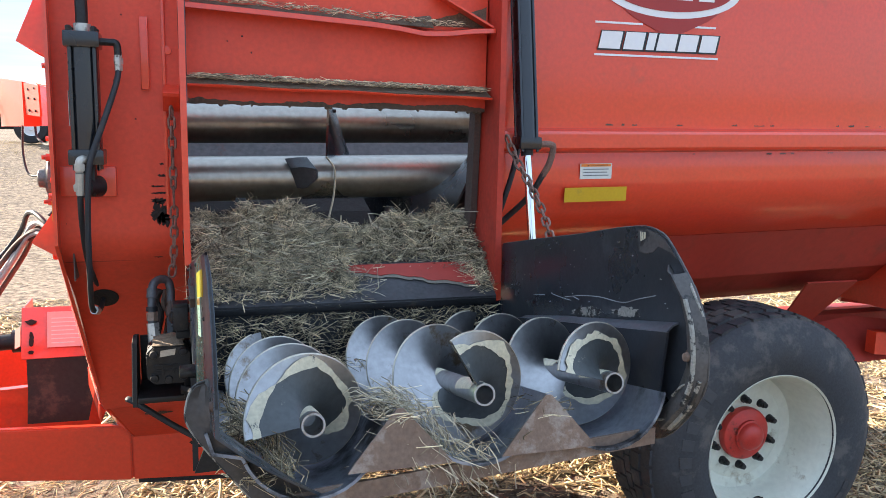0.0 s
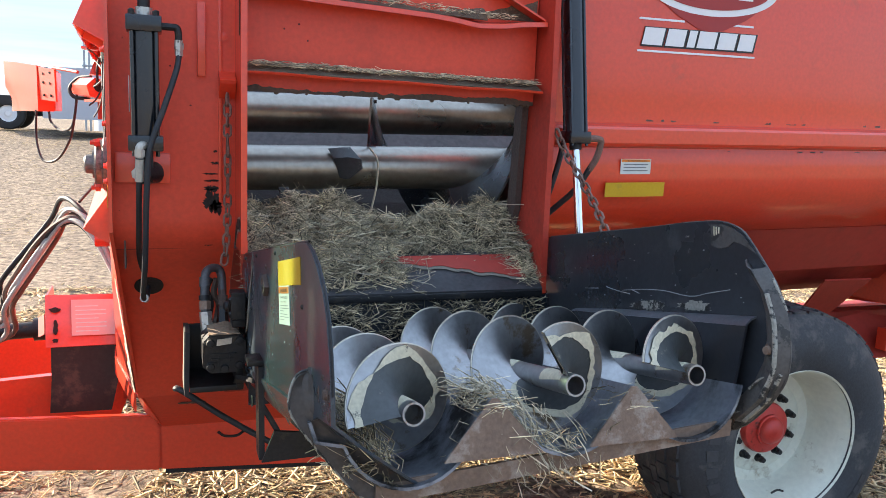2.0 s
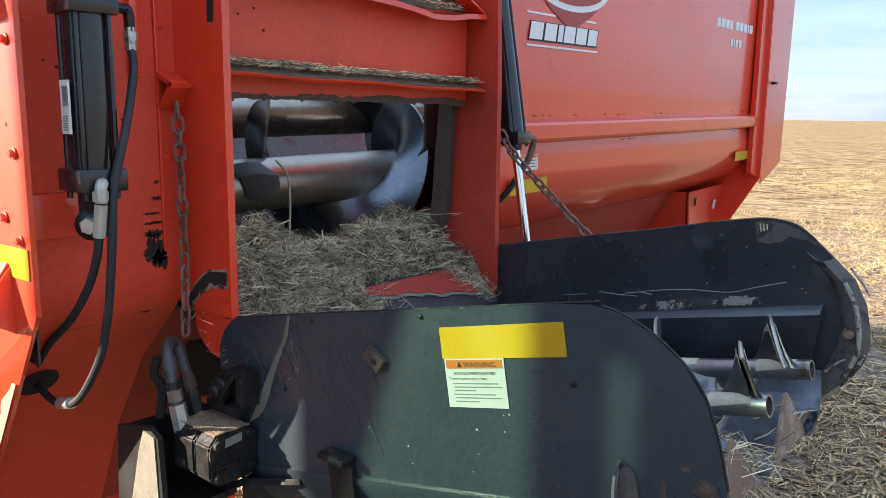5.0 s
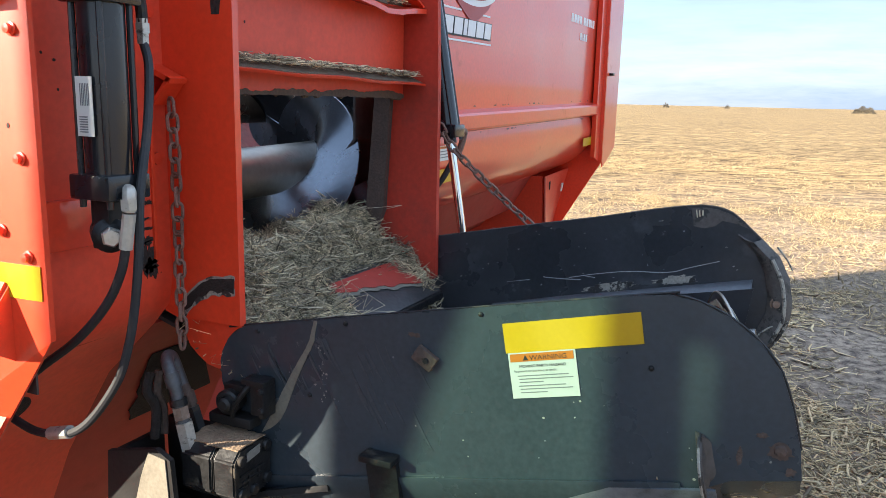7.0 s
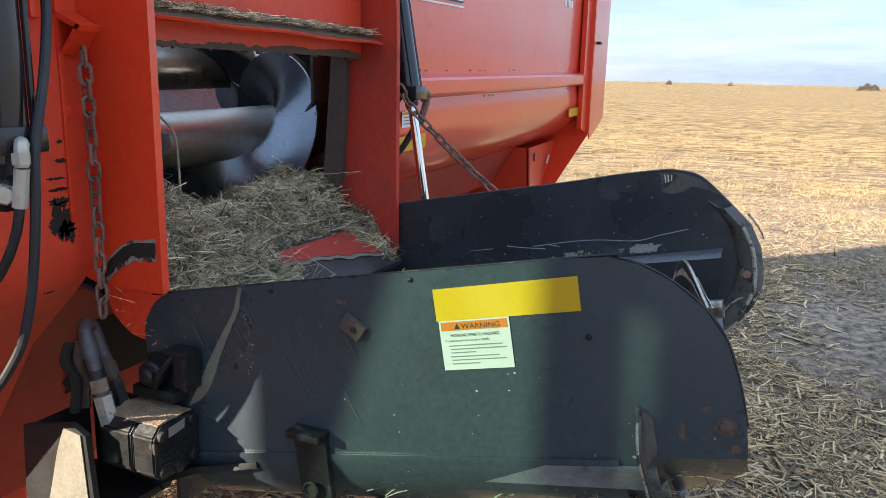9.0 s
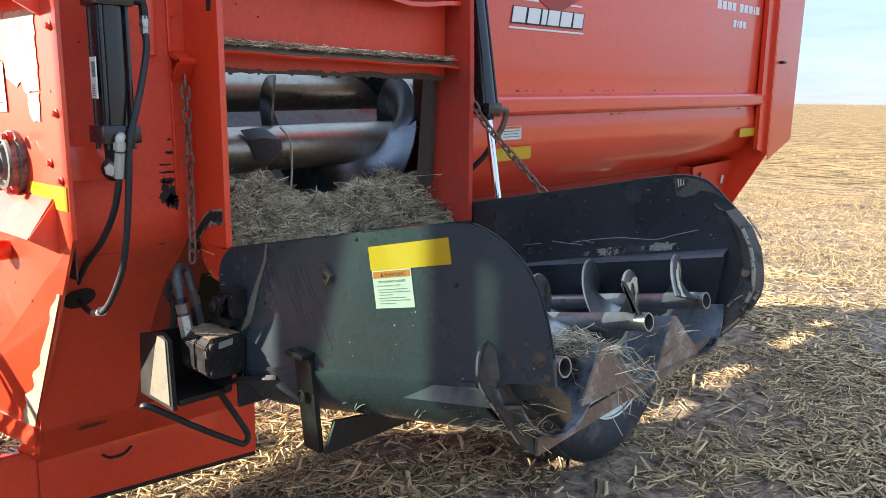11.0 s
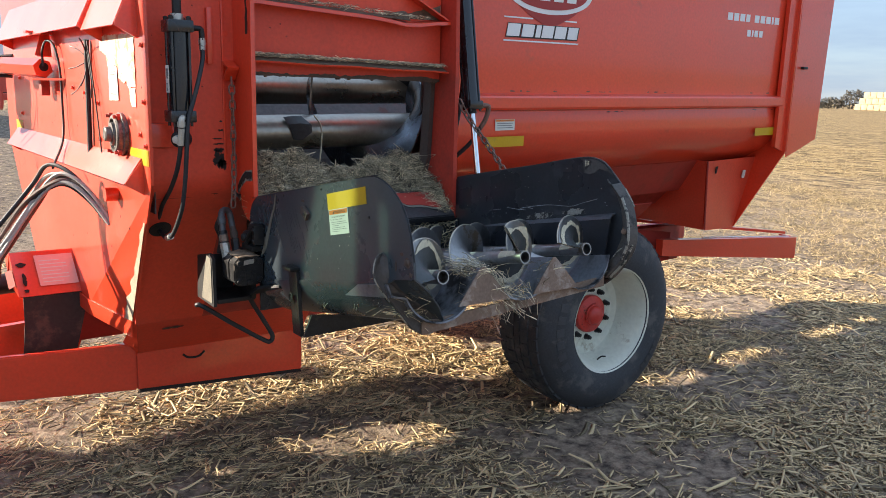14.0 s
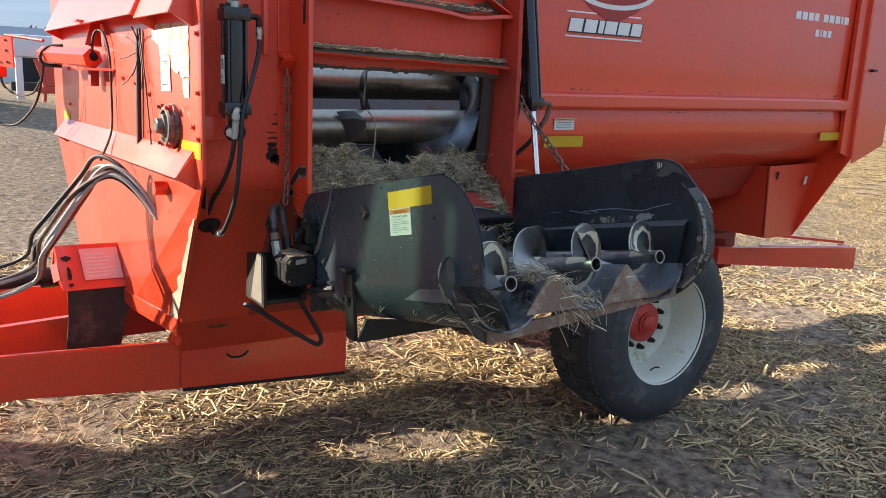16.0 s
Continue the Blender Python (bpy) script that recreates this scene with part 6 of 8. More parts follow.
for k, (x0, z0, w, h) in enumerate(((-0.012, 1.200, 0.072, 0.004), (-0.008, 1.186, 0.060, 0.004), (-0.030, 1.208, 0.004, 0.020), (0.012, 1.172, 0.004, 0.024), (0.040, 1.180, 0.004, 0.020), (-0.018, 1.176, 0.026, 0.004))):
    bm = B(); box(bm, (x0, 2.3985, z0), (x0 + w, 2.404, z0 + h), 0.001); part("casting_rib", bm, DARKSTEEL, mot)
bm = B(); plate(bm, [(0.006, 2.4005, 1.226), (0.046, 2.4005, 1.231), (0.048, 2.4005, 1.248), (0.008, 2.4005, 1.244)], 0.002); part("data_plate", bm, ZINC, mot, "small pale data plate")
STRAWDUST = mat("straw_dust", (0.24, 0.165, 0.105), 0.95, vary=0.4, scale=40, fine=200, bump=0.5, bump_scale=200)
bm = B()
sheet(bm, [[(x + 0.005 * noise.noise((x * 60, y * 60, 1)), y + 0.004 * noise.noise((x * 70, 3, 1)), 1.2570 + 0.005 * max(0.0, 0.3 + noise.noise((x * 40, y * 40, 7))) + 0.01 * max(0, y - 2.47)) for x in np.linspace(-0.014, 0.070, 14)] for y in np.linspace(2.404, 2.53, 14)], 0.003)
part("dust_layer", bm, STRAWDUST, mot, "brown straw dust lying on the motor")
STEELPIPE = mat("grey_steel_pipe", (0.085, 0.085, 0.088), 0.5, metal=0.4, vary=0.3, scale=30, fine=140, bump=0.08, dirt=(0.10, 0.085, 0.07, 0.8), dirt_amt=0.35, dirt_scale=28)
bm = B(); tube(bm, [(-0.016, 2.534, 1.290), (-0.0170, 2.546, 1.340), (-0.0155, 2.561, 1.384), (-0.009, 2.576, 1.403), (0.008, 2.592, 1.410), (0.027, 2.600, 1.403), (0.034, 2.596, 1.380), (0.035, 2.58, 1.34)], 0.0125, 12); part("hose_pipe", bm, STEELPIPE, mot, "grey steel hose pipe")
for p0, p1, m_, rr_, sg_ in (((-0.0105, 2.522, 1.222), (-0.0160, 2.534, 1.292), ZINC, 0.0180, 6), ((-0.0163, 2.536, 1.298), (-0.0167, 2.542, 1.322), RUSTPLATE, 0.0165, 6), ((-0.0168, 2.543, 1.325), (-0.0170, 2.546, 1.338), DARKSTEEL, 0.0170, 12),
                             ((-0.0166, 2.553, 1.362), (-0.0152, 2.563, 1.388), STEELPIPE, 0.0155, 12), ((0.034, 2.540, 1.245), (0.035, 2.560, 1.300), DARKSTEEL, 0.0165, 6), ((0.035, 2.562, 1.305), (0.0352, 2.572, 1.330), RUSTDARK, 0.0150, 10)):
    bm = B(); tube(bm, [p0, p1], rr_, sg_, False); part("hose_end", bm, m_, mot)
bm = B(); tube(bm, [(0.035, 2.555, 1.29), (0.035, 2.572, 1.33), (0.035, 2.582, 1.345)], 0.0120, 10); part("hose_pipe", bm, RUSTDARK, mot, "rusty dark hose pipe")
for pts, r, m_ in (([(0.004, 2.635, 1.370), (-0.008, 2.635, 1.335), (0.004, 2.625, 1.295), (-0.008, 2.620, 1.235)], 0.010, GRIMESHADE), ([(0.022, 2.63, 1.37), (0.014, 2.63, 1.325), (0.028, 2.63, 1.29), (0.018, 2.62, 1.235)], 0.009, RUSTDARK)):
    bm = B(); tube(bm, pts, r, 8); part("hose_loop", bm, m_, mot, "greasy twisted hose end")
# hinge shaft end with its angled keeper
bm = B(); lathe(bm, [(0.026, -0.035), (0.026, -0.004), (0.022, 0.0), (0.016, 0.001), (0.015, 0.010), (0.009, 0.014), (0.0, 0.014)], (0.046, 2.480, 1.318), (-1, -0.15, 0), 24)
hin = part("hinge_shaft", bm, DULLBLACK, WAGON, "greasy black hinge shaft end with a bent keeper")
bm = B(); box(bm, (0.044, 2.386, 1.366), (0.083, 2.440, 1.377), 0.002); box(bm, (0.044, 2.386, 1.302), (0.083, 2.398, 1.368), 0.002); box(bm, (0.052, 2.398, 1.302), (0.060, 2.424, 1.366), 0.002)
part("keeper", bm, DARKSTEEL, hin)
for y_, z_ in ((2.392, 1.358), (2.392, 1.318)):
    bm = B(); lathe(bm, [(0, 0.006), (0.006, 0.005), (0.007, 0)], (0.044, y_, z_), (-1, 0, 0), 8); part("bolt", bm, DARKSTEEL, hin)
bm = B(); box(bm, (0.050, 2.425, 1.268), (0.088, 2.53, 1.290), 0.005); box(bm, (0.064, 2.45, 1.338), (0.088, 2.50, 1.352), 0.003); tube(bm, [(0.052, 2.47, 1.29), (0.046, 2.46, 1.315), (0.05, 2.44, 1.345), (0.06, 2.43, 1.36)], 0.006, 7); part("hinge_lug", bm, DULLBLACK, hin)
bm = B(); tube(bm, [(-0.10, 2.64, 1.03), (-0.079, 2.62, 1.026), (0.043, 2.61, 0.936), (0.165, 2.61, 0.852), (0.196, 2.61, 0.838), (0.209, 2.615, 0.862), (0.17, 2.62, 0.938), (0.118, 2.62, 1.03), (0.10, 2.62, 1.09)], 0.0095, 8, True); part("hydraulic_hose", bm, HOSE, WAGON, "thin black hose hanging below the motor")
bm = B(); plate(bm, [(0.06, 2.48, 1.10), (0.12, 2.48, 1.10), (0.12, 2.27, 1.16), (0.09, 2.27, 1.17), (0.06, 2.40, 1.14)], 0.012); part("hinge_plate", bm, DULLBLACK, WAGON)

# ---- front wall fittings ----
def wall_ledge(y0, y1, z0, z1, d, label):
    bm = B()
    plate(bm, [(FX(y0), y0, z1), (FX(y0, d), y0, z0 + 0.01), (FX(y0, d), y0, z0), (FX(y0), y0, z0 - 0.04)], 0.006)
    plate(bm, [(FX(y1), y1, z1), (FX(y1, d), y1, z0 + 0.01), (FX(y1, d), y1, z0), (FX(y1), y1, z0 - 0.04)], 0.006)
    plate(bm, [(FX(y0), y0, z1), (FX(y1), y1, z1), (FX(y1, d), y1, z0), (FX(y0, d), y0, z0)], 0.006)
    return part("wall_ledge", bm, RED, front_wall, label)


wall_ledge(2.66, 4.95, 1.515, 1.610, 0.065, "sloped red ledge across the front wall")
wall_ledge(2.66, 3.10, 2.085, 2.26, 0.075, "sloped red ledge across the front wall")
wall_ledge(3.12, 4.95, 2.10, 2.28, 0.085, "sloped red ledge across the front wall")
BEARSTEEL = mat("greasy_grey_steel", (0.16, 0.145, 0.135), 0.5, metal=0.5, vary=0.4, scale=18, fine=110, bump=0.15, dirt=(0.03, 0.026, 0.022, 0.6), dirt_amt=0.6, dirt_scale=9)
yb, zb = 2.885, 1.690
bm = B(); lathe(bm, [(0.084, -0.002), (0.084, 0.012), (0.080, 0.016), (0.0, 0.016)], (FX(yb), yb, zb), (-1, 0, 0), 32)
brg = part("flange_bearing", bm, BEARSTEEL, WAGON, "greasy flange bearing with its shaft end")
bm = B(); lathe(bm, [(0.076, 0.0), (0.076, 0.018), (0.071, 0.024), (0.060, 0.025), (0.058, 0.014), (0.046, 0.014), (0.044, 0.032), (0.030, 0.033), (0.028, 0.052), (0.023, 0.056), (0.010, 0.054), (0, 0.054)], (FX(yb, 0.014), yb, zb), (-1, 0, 0), 32); part("bearing_housing", bm, BEARSTEEL, brg)
for dy, dz in ((-0.058, -0.068), (0.058, -0.068), (0.058, 0.068), (-0.058, 0.068)):
    bm = B(); lathe(bm, [(0.012, 0), (0.012, 0.014), (0.007, 0.015), (0.007, 0.026), (0, 0.026)], (FX(yb, 0.022), yb + dy, zb + dz), (-1, 0, 0), 6); part("bolt", bm, RED_OLDSHADE, brg)
bolt_bm = B(); lathe(bolt_bm, [(0.011, 0), (0.011, 0.002), (0.0075, 0.003), (0.0075, 0.010), (0, 0.011)], (0, 0, 0), (-1, 0, 0), 12)
bolt_me = link_mesh("bolt", bolt_bm, RED)
for y, z in [(2.605, 2.45), (2.605, 2.24), (2.605, 2.02), (2.605, 1.82), (2.605, 1.66), (3.2, 1.80), (3.4, 1.84), (3.6, 1.86), (3.2, 1.65), (2.66, 1.70), (4.8, 1.9), (4.8, 1.7)]:
    ob = new("bolt", bolt_me); ob.matrix_basis = Matrix.Translation((FX(y, 0.001), y, z)); attach(ob, front_wall)
random.seed(21)
# sun-bleached decals, torn along their edges
for outline, mt in (([(2.690, 1.872), (2.690, 2.060), (2.86, 2.066), (3.13, 2.070), (3.14, 2.015), (3.05, 1.992), (3.025, 1.935), (2.985, 1.925), (2.975, 1.955), (2.905, 1.950), (2.895, 1.905), (2.83, 1.880), (2.80, 1.898), (2.775, 1.868)], PAPER),
                    ([(2.905, 1.818), (2.910, 1.945), (3.020, 1.968), (3.025, 1.816)], WHITE), ([(2.700, 1.800), (2.695, 1.868), (2.765, 1.866), (2.760, 1.815), (2.735, 1.795)], PAPER)):
    ring = []
    for (ya, za), (yb_, zb_) in zip(outline, outline[1:] + outline[:1]):
        nn = max(2, int(math.hypot(yb_ - ya, zb_ - za) / 0.012))
        for k in range(nn):
            jit = 0.0035 if mt is PAPER else 0.0010
            ring.append((ya + (yb_ - ya) * k / nn + random.uniform(-jit, jit), za + (zb_ - za) * k / nn + random.uniform(-jit, jit)))
    lift = 0.002 if mt is PAPER else 0.0035
    bm = B(); plate(bm, [(FX(y, lift), y, z) for y, z in ring], 0.0008); part("faded_decal", bm, mt, front_wall, "sun-bleached peeling paper decal")
for k, zz in enumerate((1.925, 1.917, 1.84)):
    bm = B(); quad(bm, (FX(3.005, 0.0048), 3.005, zz), (0.04, -1, 0), (0, 0, 1), 0.075, 0.0035, 0.0005); part("print_line", bm, INK, front_wall)
bm = B(); quad(bm, (FX(2.80, 0.001), 2.80, 1.588), (0.04, -1, 0), (0, 0, 1), 0.22, 0.058); part("yellow_strip", bm, YELLOW, front_wall, "yellow reflective strip")
bm = B(); quad(bm, (FX(5.0, 0.001), 5.0, 1.60), (0.04, -1, 0), (0, 0, 1), 0.18, 0.058); part("yellow_strip", bm, YELLOW, front_wall)
def edge_y(z):
    return 2.57 + (1.52 - z) * 0.836


# worn strip that closes the wall against the corner panel
EDGEWORN = mat("worn_corner_edge", (0.46, 0.36, 0.26), 0.8, vary=0.3, scale=14, fine=110, bump=0.15, bump_scale=120, dirt=(0.66, 0.075, 0.03, 0.5), dirt_amt=0.22, dirt_scale=7, crisp=0.05)
ea, eb, ec = Vector((FX(2.57), 2.57, 1.52)), Vector((-0.224, 3.112, 0.855)), Vector((FX(3.55), 3.55, 0.85))
rows_ = []
for k in range(31):
    t_ = 0.24 + 0.75 * k / 30
    q = ea.lerp(eb, t_)
    side = (ec - eb).normalized()
    w0 = (0.02 + 0.085 * t_ * t_) * (0.8 + 0.5 * noise.noise((t_ * 14, 2, 5)))
    rows_.append([q + side * (0.006 + w * w0) + Vector((-0.0030, 0, 0)) for w in (0.0, 0.5, 1.0)])
bm = B(); sheet(bm, rows_, 0.001)
part("edge_strip", bm, EDGEWORN, front_wall, "corner edge worn through to bare metal")
for k in range(40):
    y_, z_ = rng.uniform(2.62, 4.2), rng.uniform(1.05, 2.05)
    if y_ < edge_y(z_) + 0.03:
        continue
    bm = B(); r0 = 0.0015 + 0.004 * rng.random() ** 3
    plate(bm, [(FX(y_, 0.0006), y_ + r0 * math.cos(a), z_ + r0 * math.sin(a) * 1.3) for a in np.linspace(0, 6.283, 8)[:-1]], 0.0008); part("paint_chip", bm, GRIMESHADE, front_wall)
bm = B(); tube(bm, [(FX(3.0, 0.0), 3.0, 1.44), (FX(3.0, 0.05), 3.0, 1.44)], 0.028, 20, False); part("pipe_stub", bm, RED, front_wall)
for pts, r in (([(3.285, 2.06), (3.30, 1.90), (3.315, 1.72), (3.33, 1.53)], 0.011), ([(3.275, 2.06), (3.22, 1.90), (3.18, 1.75), (3.14, 1.57)], 0.0032), ([(3.29, 2.05), (3.26, 1.95), (3.24, 1.88), (3.26, 1.82)], 0.003)):
    bm = B(); tube(bm, [(FX(y, 0.014), y, z) for y, z in pts], r, 8); part("cable", bm, HOSE, front_wall)
for k, (dy, dz) in enumerate(((-0.10, 0.05), (0.10, 0.045), (0.14, -0.03), (-0.08, -0.08), (0.12, -0.10))):
    bm = B(); tube(bm, [(FX(3.29, 0.016), 3.29, 2.01 - 0.02 * k), (FX(3.29, 0.04), 3.29 + dy * 0.5, 2.01 - 0.02 * k + dz * 0.7), (FX(3.29, 0.06), 3.29 + dy, 2.01 - 0.02 * k + dz)], 0.0028, 5); part("wire", bm, HOSE, front_wall)
bm = B(); tube(bm, [(-0.378, 3.94, 1.945), (-0.505, 4.58, 1.962)], 0.047, 6, False)
arm = part("swing_arm", bm, RED, WAGON, "six-sided red arm on the front wall")
bm = B(); lathe(bm, [(0.0, 0.001), (0.020, 0.002), (0.022, -0.01)], (-0.373, 3.937, 1.952), (0.19, -0.98, -0.05), 16); part("hole", bm, GRIMESHADE, arm)
bm = B(); tube(bm, [(-0.440, 4.42, 2.012), (-0.50, 4.47, 2.002), (-0.540, 4.48, 1.955), (-0.52, 4.47, 1.912), (-0.45, 4.42, 1.905)], 0.009, 8); part("band", bm, HOSE, arm, "black rubber band")
bm = B(); plate(bm, [(-0.325, 3.74, 1.900), (-0.43, 3.90, 1.897), (-0.43, 4.08, 1.900), (-0.33, 4.08, 1.900)], 0.010); part("base_plate", bm, RED, arm)
bm = B(); plate(bm, [(-0.41, 3.95, 2.00), (-0.335, 3.95, 2.00), (-0.335, 3.99, 2.12), (-0.37, 3.99, 2.12)], 0.012); part("neck", bm, RED, arm)
bm = B(); plate(bm, [(-0.325, 3.95, 2.115), (-0.44, 3.95, 2.12), (-0.44, 4.03, 2.12), (-0.325, 4.03, 2.115)], 0.010); part("top_plate", bm, RED, arm)
bm = B(); box(bm, (-0.385, 3.98, 1.815), (-0.345, 4.05, 1.893), 0.006); part("pivot_block", bm, RED_OLDSHADE, arm)
bm = B(); tube(bm, [(-0.378, 3.93, 1.955), (-0.378, 3.93, 2.03), (-0.362, 3.90, 2.075), (-0.345, 3.82, 2.05), (-0.335, 3.77, 1.95), (-0.335, 3.76, 1.80), (-0.345, 3.74, 1.62), (-0.43, 3.55, 1.50)], 0.0055, 8); part("cable", bm, HOSE, arm)
bm = B(); tube(bm, [(-0.51, 4.57, 2.035), (-0.66, 4.90, 2.065)], 0.008, 8, False); part("link_bar", bm, RED_OLDSHADE, arm)
# folded box on the end of the link bar, with two hoses looping back
bm = B()
sheet(bm, [[(-0.931, 5.20, 2.098), (-0.85, 5.07, 2.09), (-0.735, 4.92, 2.072), (-0.665, 4.95, 2.055)], [(-0.925, 5.20, 1.96), (-0.85, 5.07, 1.955), (-0.735, 4.92, 1.95), (-0.665, 4.95, 1.95)],
           [(-0.897, 5.20, 1.90), (-0.85, 5.07, 1.89), (-0.735, 4.92, 1.89), (-0.665, 4.95, 1.89)], [(-0.897, 5.20, 1.829), (-0.85, 5.07, 1.832), (-0.735, 4.92, 1.834), (-0.665, 4.95, 1.836)]], 0.006)
plate(bm, [(-0.93, 5.20, 2.09), (-0.665, 4.955, 2.052), (-0.665, 5.25, 2.052), (-0.92, 5.25, 2.08)], 0.006)
plate(bm, [(-0.895, 5.20, 1.834), (-0.665, 4.955, 1.838), (-0.665, 5.25, 1.838), (-0.895, 5.25, 1.834)], 0.006)
plate(bm, [(-0.663, 4.955, 2.05), (-0.663, 4.955, 1.84), (-0.663, 5.25, 1.84), (-0.663, 5.25, 2.05)], 0.006)
plate(bm, [(-0.92, 5.25, 2.08), (-0.665, 5.25, 2.05), (-0.665, 5.25, 1.838), (-0.895, 5.25, 1.834)], 0.006)
cbox = part("folded_box", bm, RED, WAGON, "sunlit folded red sheet-metal box")
bm = B(); plate(bm, [(-0.728, 4.905, 2.066), (-0.640, 4.79, 2.05), (-0.637, 4.79, 1.888), (-0.722, 4.905, 1.896)], 0.010); face = part("face_plate", bm, RED, cbox, "red drilled face plate")
for x, z in ((-0.705, 2.03), (-0.668, 2.035), (-0.705, 1.985), (-0.668, 1.98), (-0.703, 1.92), (-0.665, 1.918)):
    bm = B(); lathe(bm, [(0, 0.002), (0.006, 0.001), (0.007, -0.004)], (x, 4.903 - 1.31 * (x + 0.728), z), (-0.79, -0.61, 0), 8); part("hole", bm, GRIMESHADE, face)
for pts in ([(-0.748, 4.93, 1.84), (-0.752, 4.92, 1.70), (-0.725, 4.85, 1.60), (-0.685, 4.80, 1.575), (-0.625, 4.72, 1.60), (-0.56, 4.62, 1.70), (-0.53, 4.57, 1.82), (-0.515, 4.55, 1.925)],
            [(-0.690, 4.95, 1.84), (-0.675, 4.90, 1.78), (-0.62, 4.80, 1.742), (-0.56, 4.68, 1.76), (-0.53, 4.60, 1.83)]):
    bm = B(); tube(bm, pts, 0.0062, 7); part("hose_loop", bm, HOSE, cbox)

# hose bundle from the tractor
HOSEBROWN = mat("brown_hose", (0.12, 0.075, 0.06), 0.6, vary=0.3, scale=12, fine=80)
HOSEGREY = mat("grey_hose", (0.36, 0.33, 0.30), 0.6, vary=0.25, scale=12, fine=80)
HB = [Vector(q) for q in ((-0.292, 3.16, 1.30), (-0.345, 3.23, 1.40), (-0.405, 3.30, 1.468), (-0.465, 3.37, 1.470), (-0.545, 3.47, 1.365), (-0.685, 3.52, 1.155), (-0.805, 3.70, 0.95))]
for k in range(7):
    w1 = Vector((0.010 * math.sin(k * 1.9), 0.016 * (k % 4) - 0.024, 0.013 * (k // 2) - 0.016))
    s = 0.028 * math.sin(k * 2.3)
    bm = B()
    tube(bm, [HB[0] + w1 * 0.5, HB[1] + w1 * 0.8 + Vector((0, 0, s * 0.4)), HB[2] + w1 + Vector((0, 0, s * 0.7)), HB[3] + w1 * 1.3 + Vector((0, s, s)), HB[4] + w1 * 1.6 + Vector((s, 0, s)), HB[5] + w1 * 2.2, HB[6] + w1 * 2.6 + Vector((0, s, 0)),
              Vector((-1.7, 3.85, 0.78 + s)) + w1 * 3, Vector((-2.9, 3.9, 0.95)) + w1 * 2], 0.0095, 8, True, 8)
    part("hydraulic_hose", bm, (HOSEGREY, HOSEBROWN, HOSE, HOSEGREY)[k % 4], WAGON, "dusty hydraulic hose in the bundle to the tractor")

# drive-shaft guard with its label and rubber flap
bm = B()
p = [Vector((-0.601, 3.84, 1.065)), Vector((-0.276, 3.84, 1.062)), Vector((-0.250, 3.70, 0.880)), Vector((-0.588, 3.70, 0.880))]
plate(bm, p, 0.006)
plate(bm, [p[0], p[3], p[3] + Vector((0, 0.30, 0)), p[0] + Vector((0, 0.22, 0))], 0.006)
plate(bm, [p[1], p[2], p[2] + Vector((0, 0.30, 0)), p[1] + Vector((0, 0.22, 0))], 0.006)
plate(bm, [p[0], p[1], p[1] + Vector((0, 0.16, -0.16)), p[0] + Vector((0, 0.16, -0.16))], 0.006)
guard = part("shaft_guard", bm, RED, WAGON, "red sheet-metal drive-shaft guard with a faded label")
dr, du = (p[1] - p[0]).normalized(), (p[0] - p[3]).normalized()
gn = dr.cross(du)
bm = B(); quad(bm, p[3] + dr * 0.100 + du * 0.045 + gn * 0.007, dr, du, 0.170, 0.165); part("faded_label", bm, PINKLABEL, guard, "faded pink label")
bm = B()
for k in range(7):
    quad(bm, p[3] + dr * 0.116 + du * (0.062 + 0.019 * k) + gn * 0.0085, dr, du, 0.12 if k % 3 else 0.09, 0.005, 0.0005)
part("print_line", bm, WHITE, guard)
for v, hw, hh in ((0.165, 0.024, 0.016), (0.085, 0.013, 0.042), (0.026, 0.014, 0.009)):
    ring = [(hw * math.cos(a) * (0.8 + 0.5 * noise.noise((2 * math.cos(a), 2 * math.sin(a), v * 40))), hh * math.sin(a) * (0.85 + 0.4 * noise.noise((2 * math.sin(a), 3, v * 30)))) for a in np.linspace(0, 6.283, 25)[:-1]]
    bm = B(); plate(bm, [p[3] + dr * (0.038 + a) + du * (v + b_) + gn * 0.0065 for a, b_ in ring], 0.001); part("hole", bm, GRIMESHADE, guard)
bm = B(); plate(bm, [p[3] + dr * -0.004 + du * 0.06, p[3] + dr * -0.030 + du * 0.06 + gn * -0.03, p[3] + dr * -0.030 + du * 0.150 + gn * -0.03, p[3] + dr * -0.004 + du * 0.150], 0.004); part("bent_tab", bm, RED_OLDSHADE, guard)
bm = B(); sheet(bm, [[(-0.570, 3.715, 0.885), (-0.275, 3.715, 0.885)], [(-0.572, 3.72, 0.74), (-0.31, 3.72, 0.74)], [(-0.585, 3.74, 0.585), (-0.345, 3.74, 0.58)]], 0.008)
part("rubber_flap", bm, mat("flap_rubber", (0.030, 0.026, 0.022), 0.8, vary=0.3, scale=10, dirt=(0.09, 0.06, 0.045, 0.9), dirt_amt=0.5, dirt_scale=8), guard, "black rubber flap")
bm = B(); tube(bm, [(-3.2, 3.93, 0.80), (-0.62, 3.93, 0.90)], 0.035, 16, False); tube(bm, [(-0.66, 3.93, 0.90), (-0.30, 3.93, 0.91)], 0.05, 16, False)
part("drive_shaft", bm, DARKSTEEL, WAGON, "dark covered drive shaft")

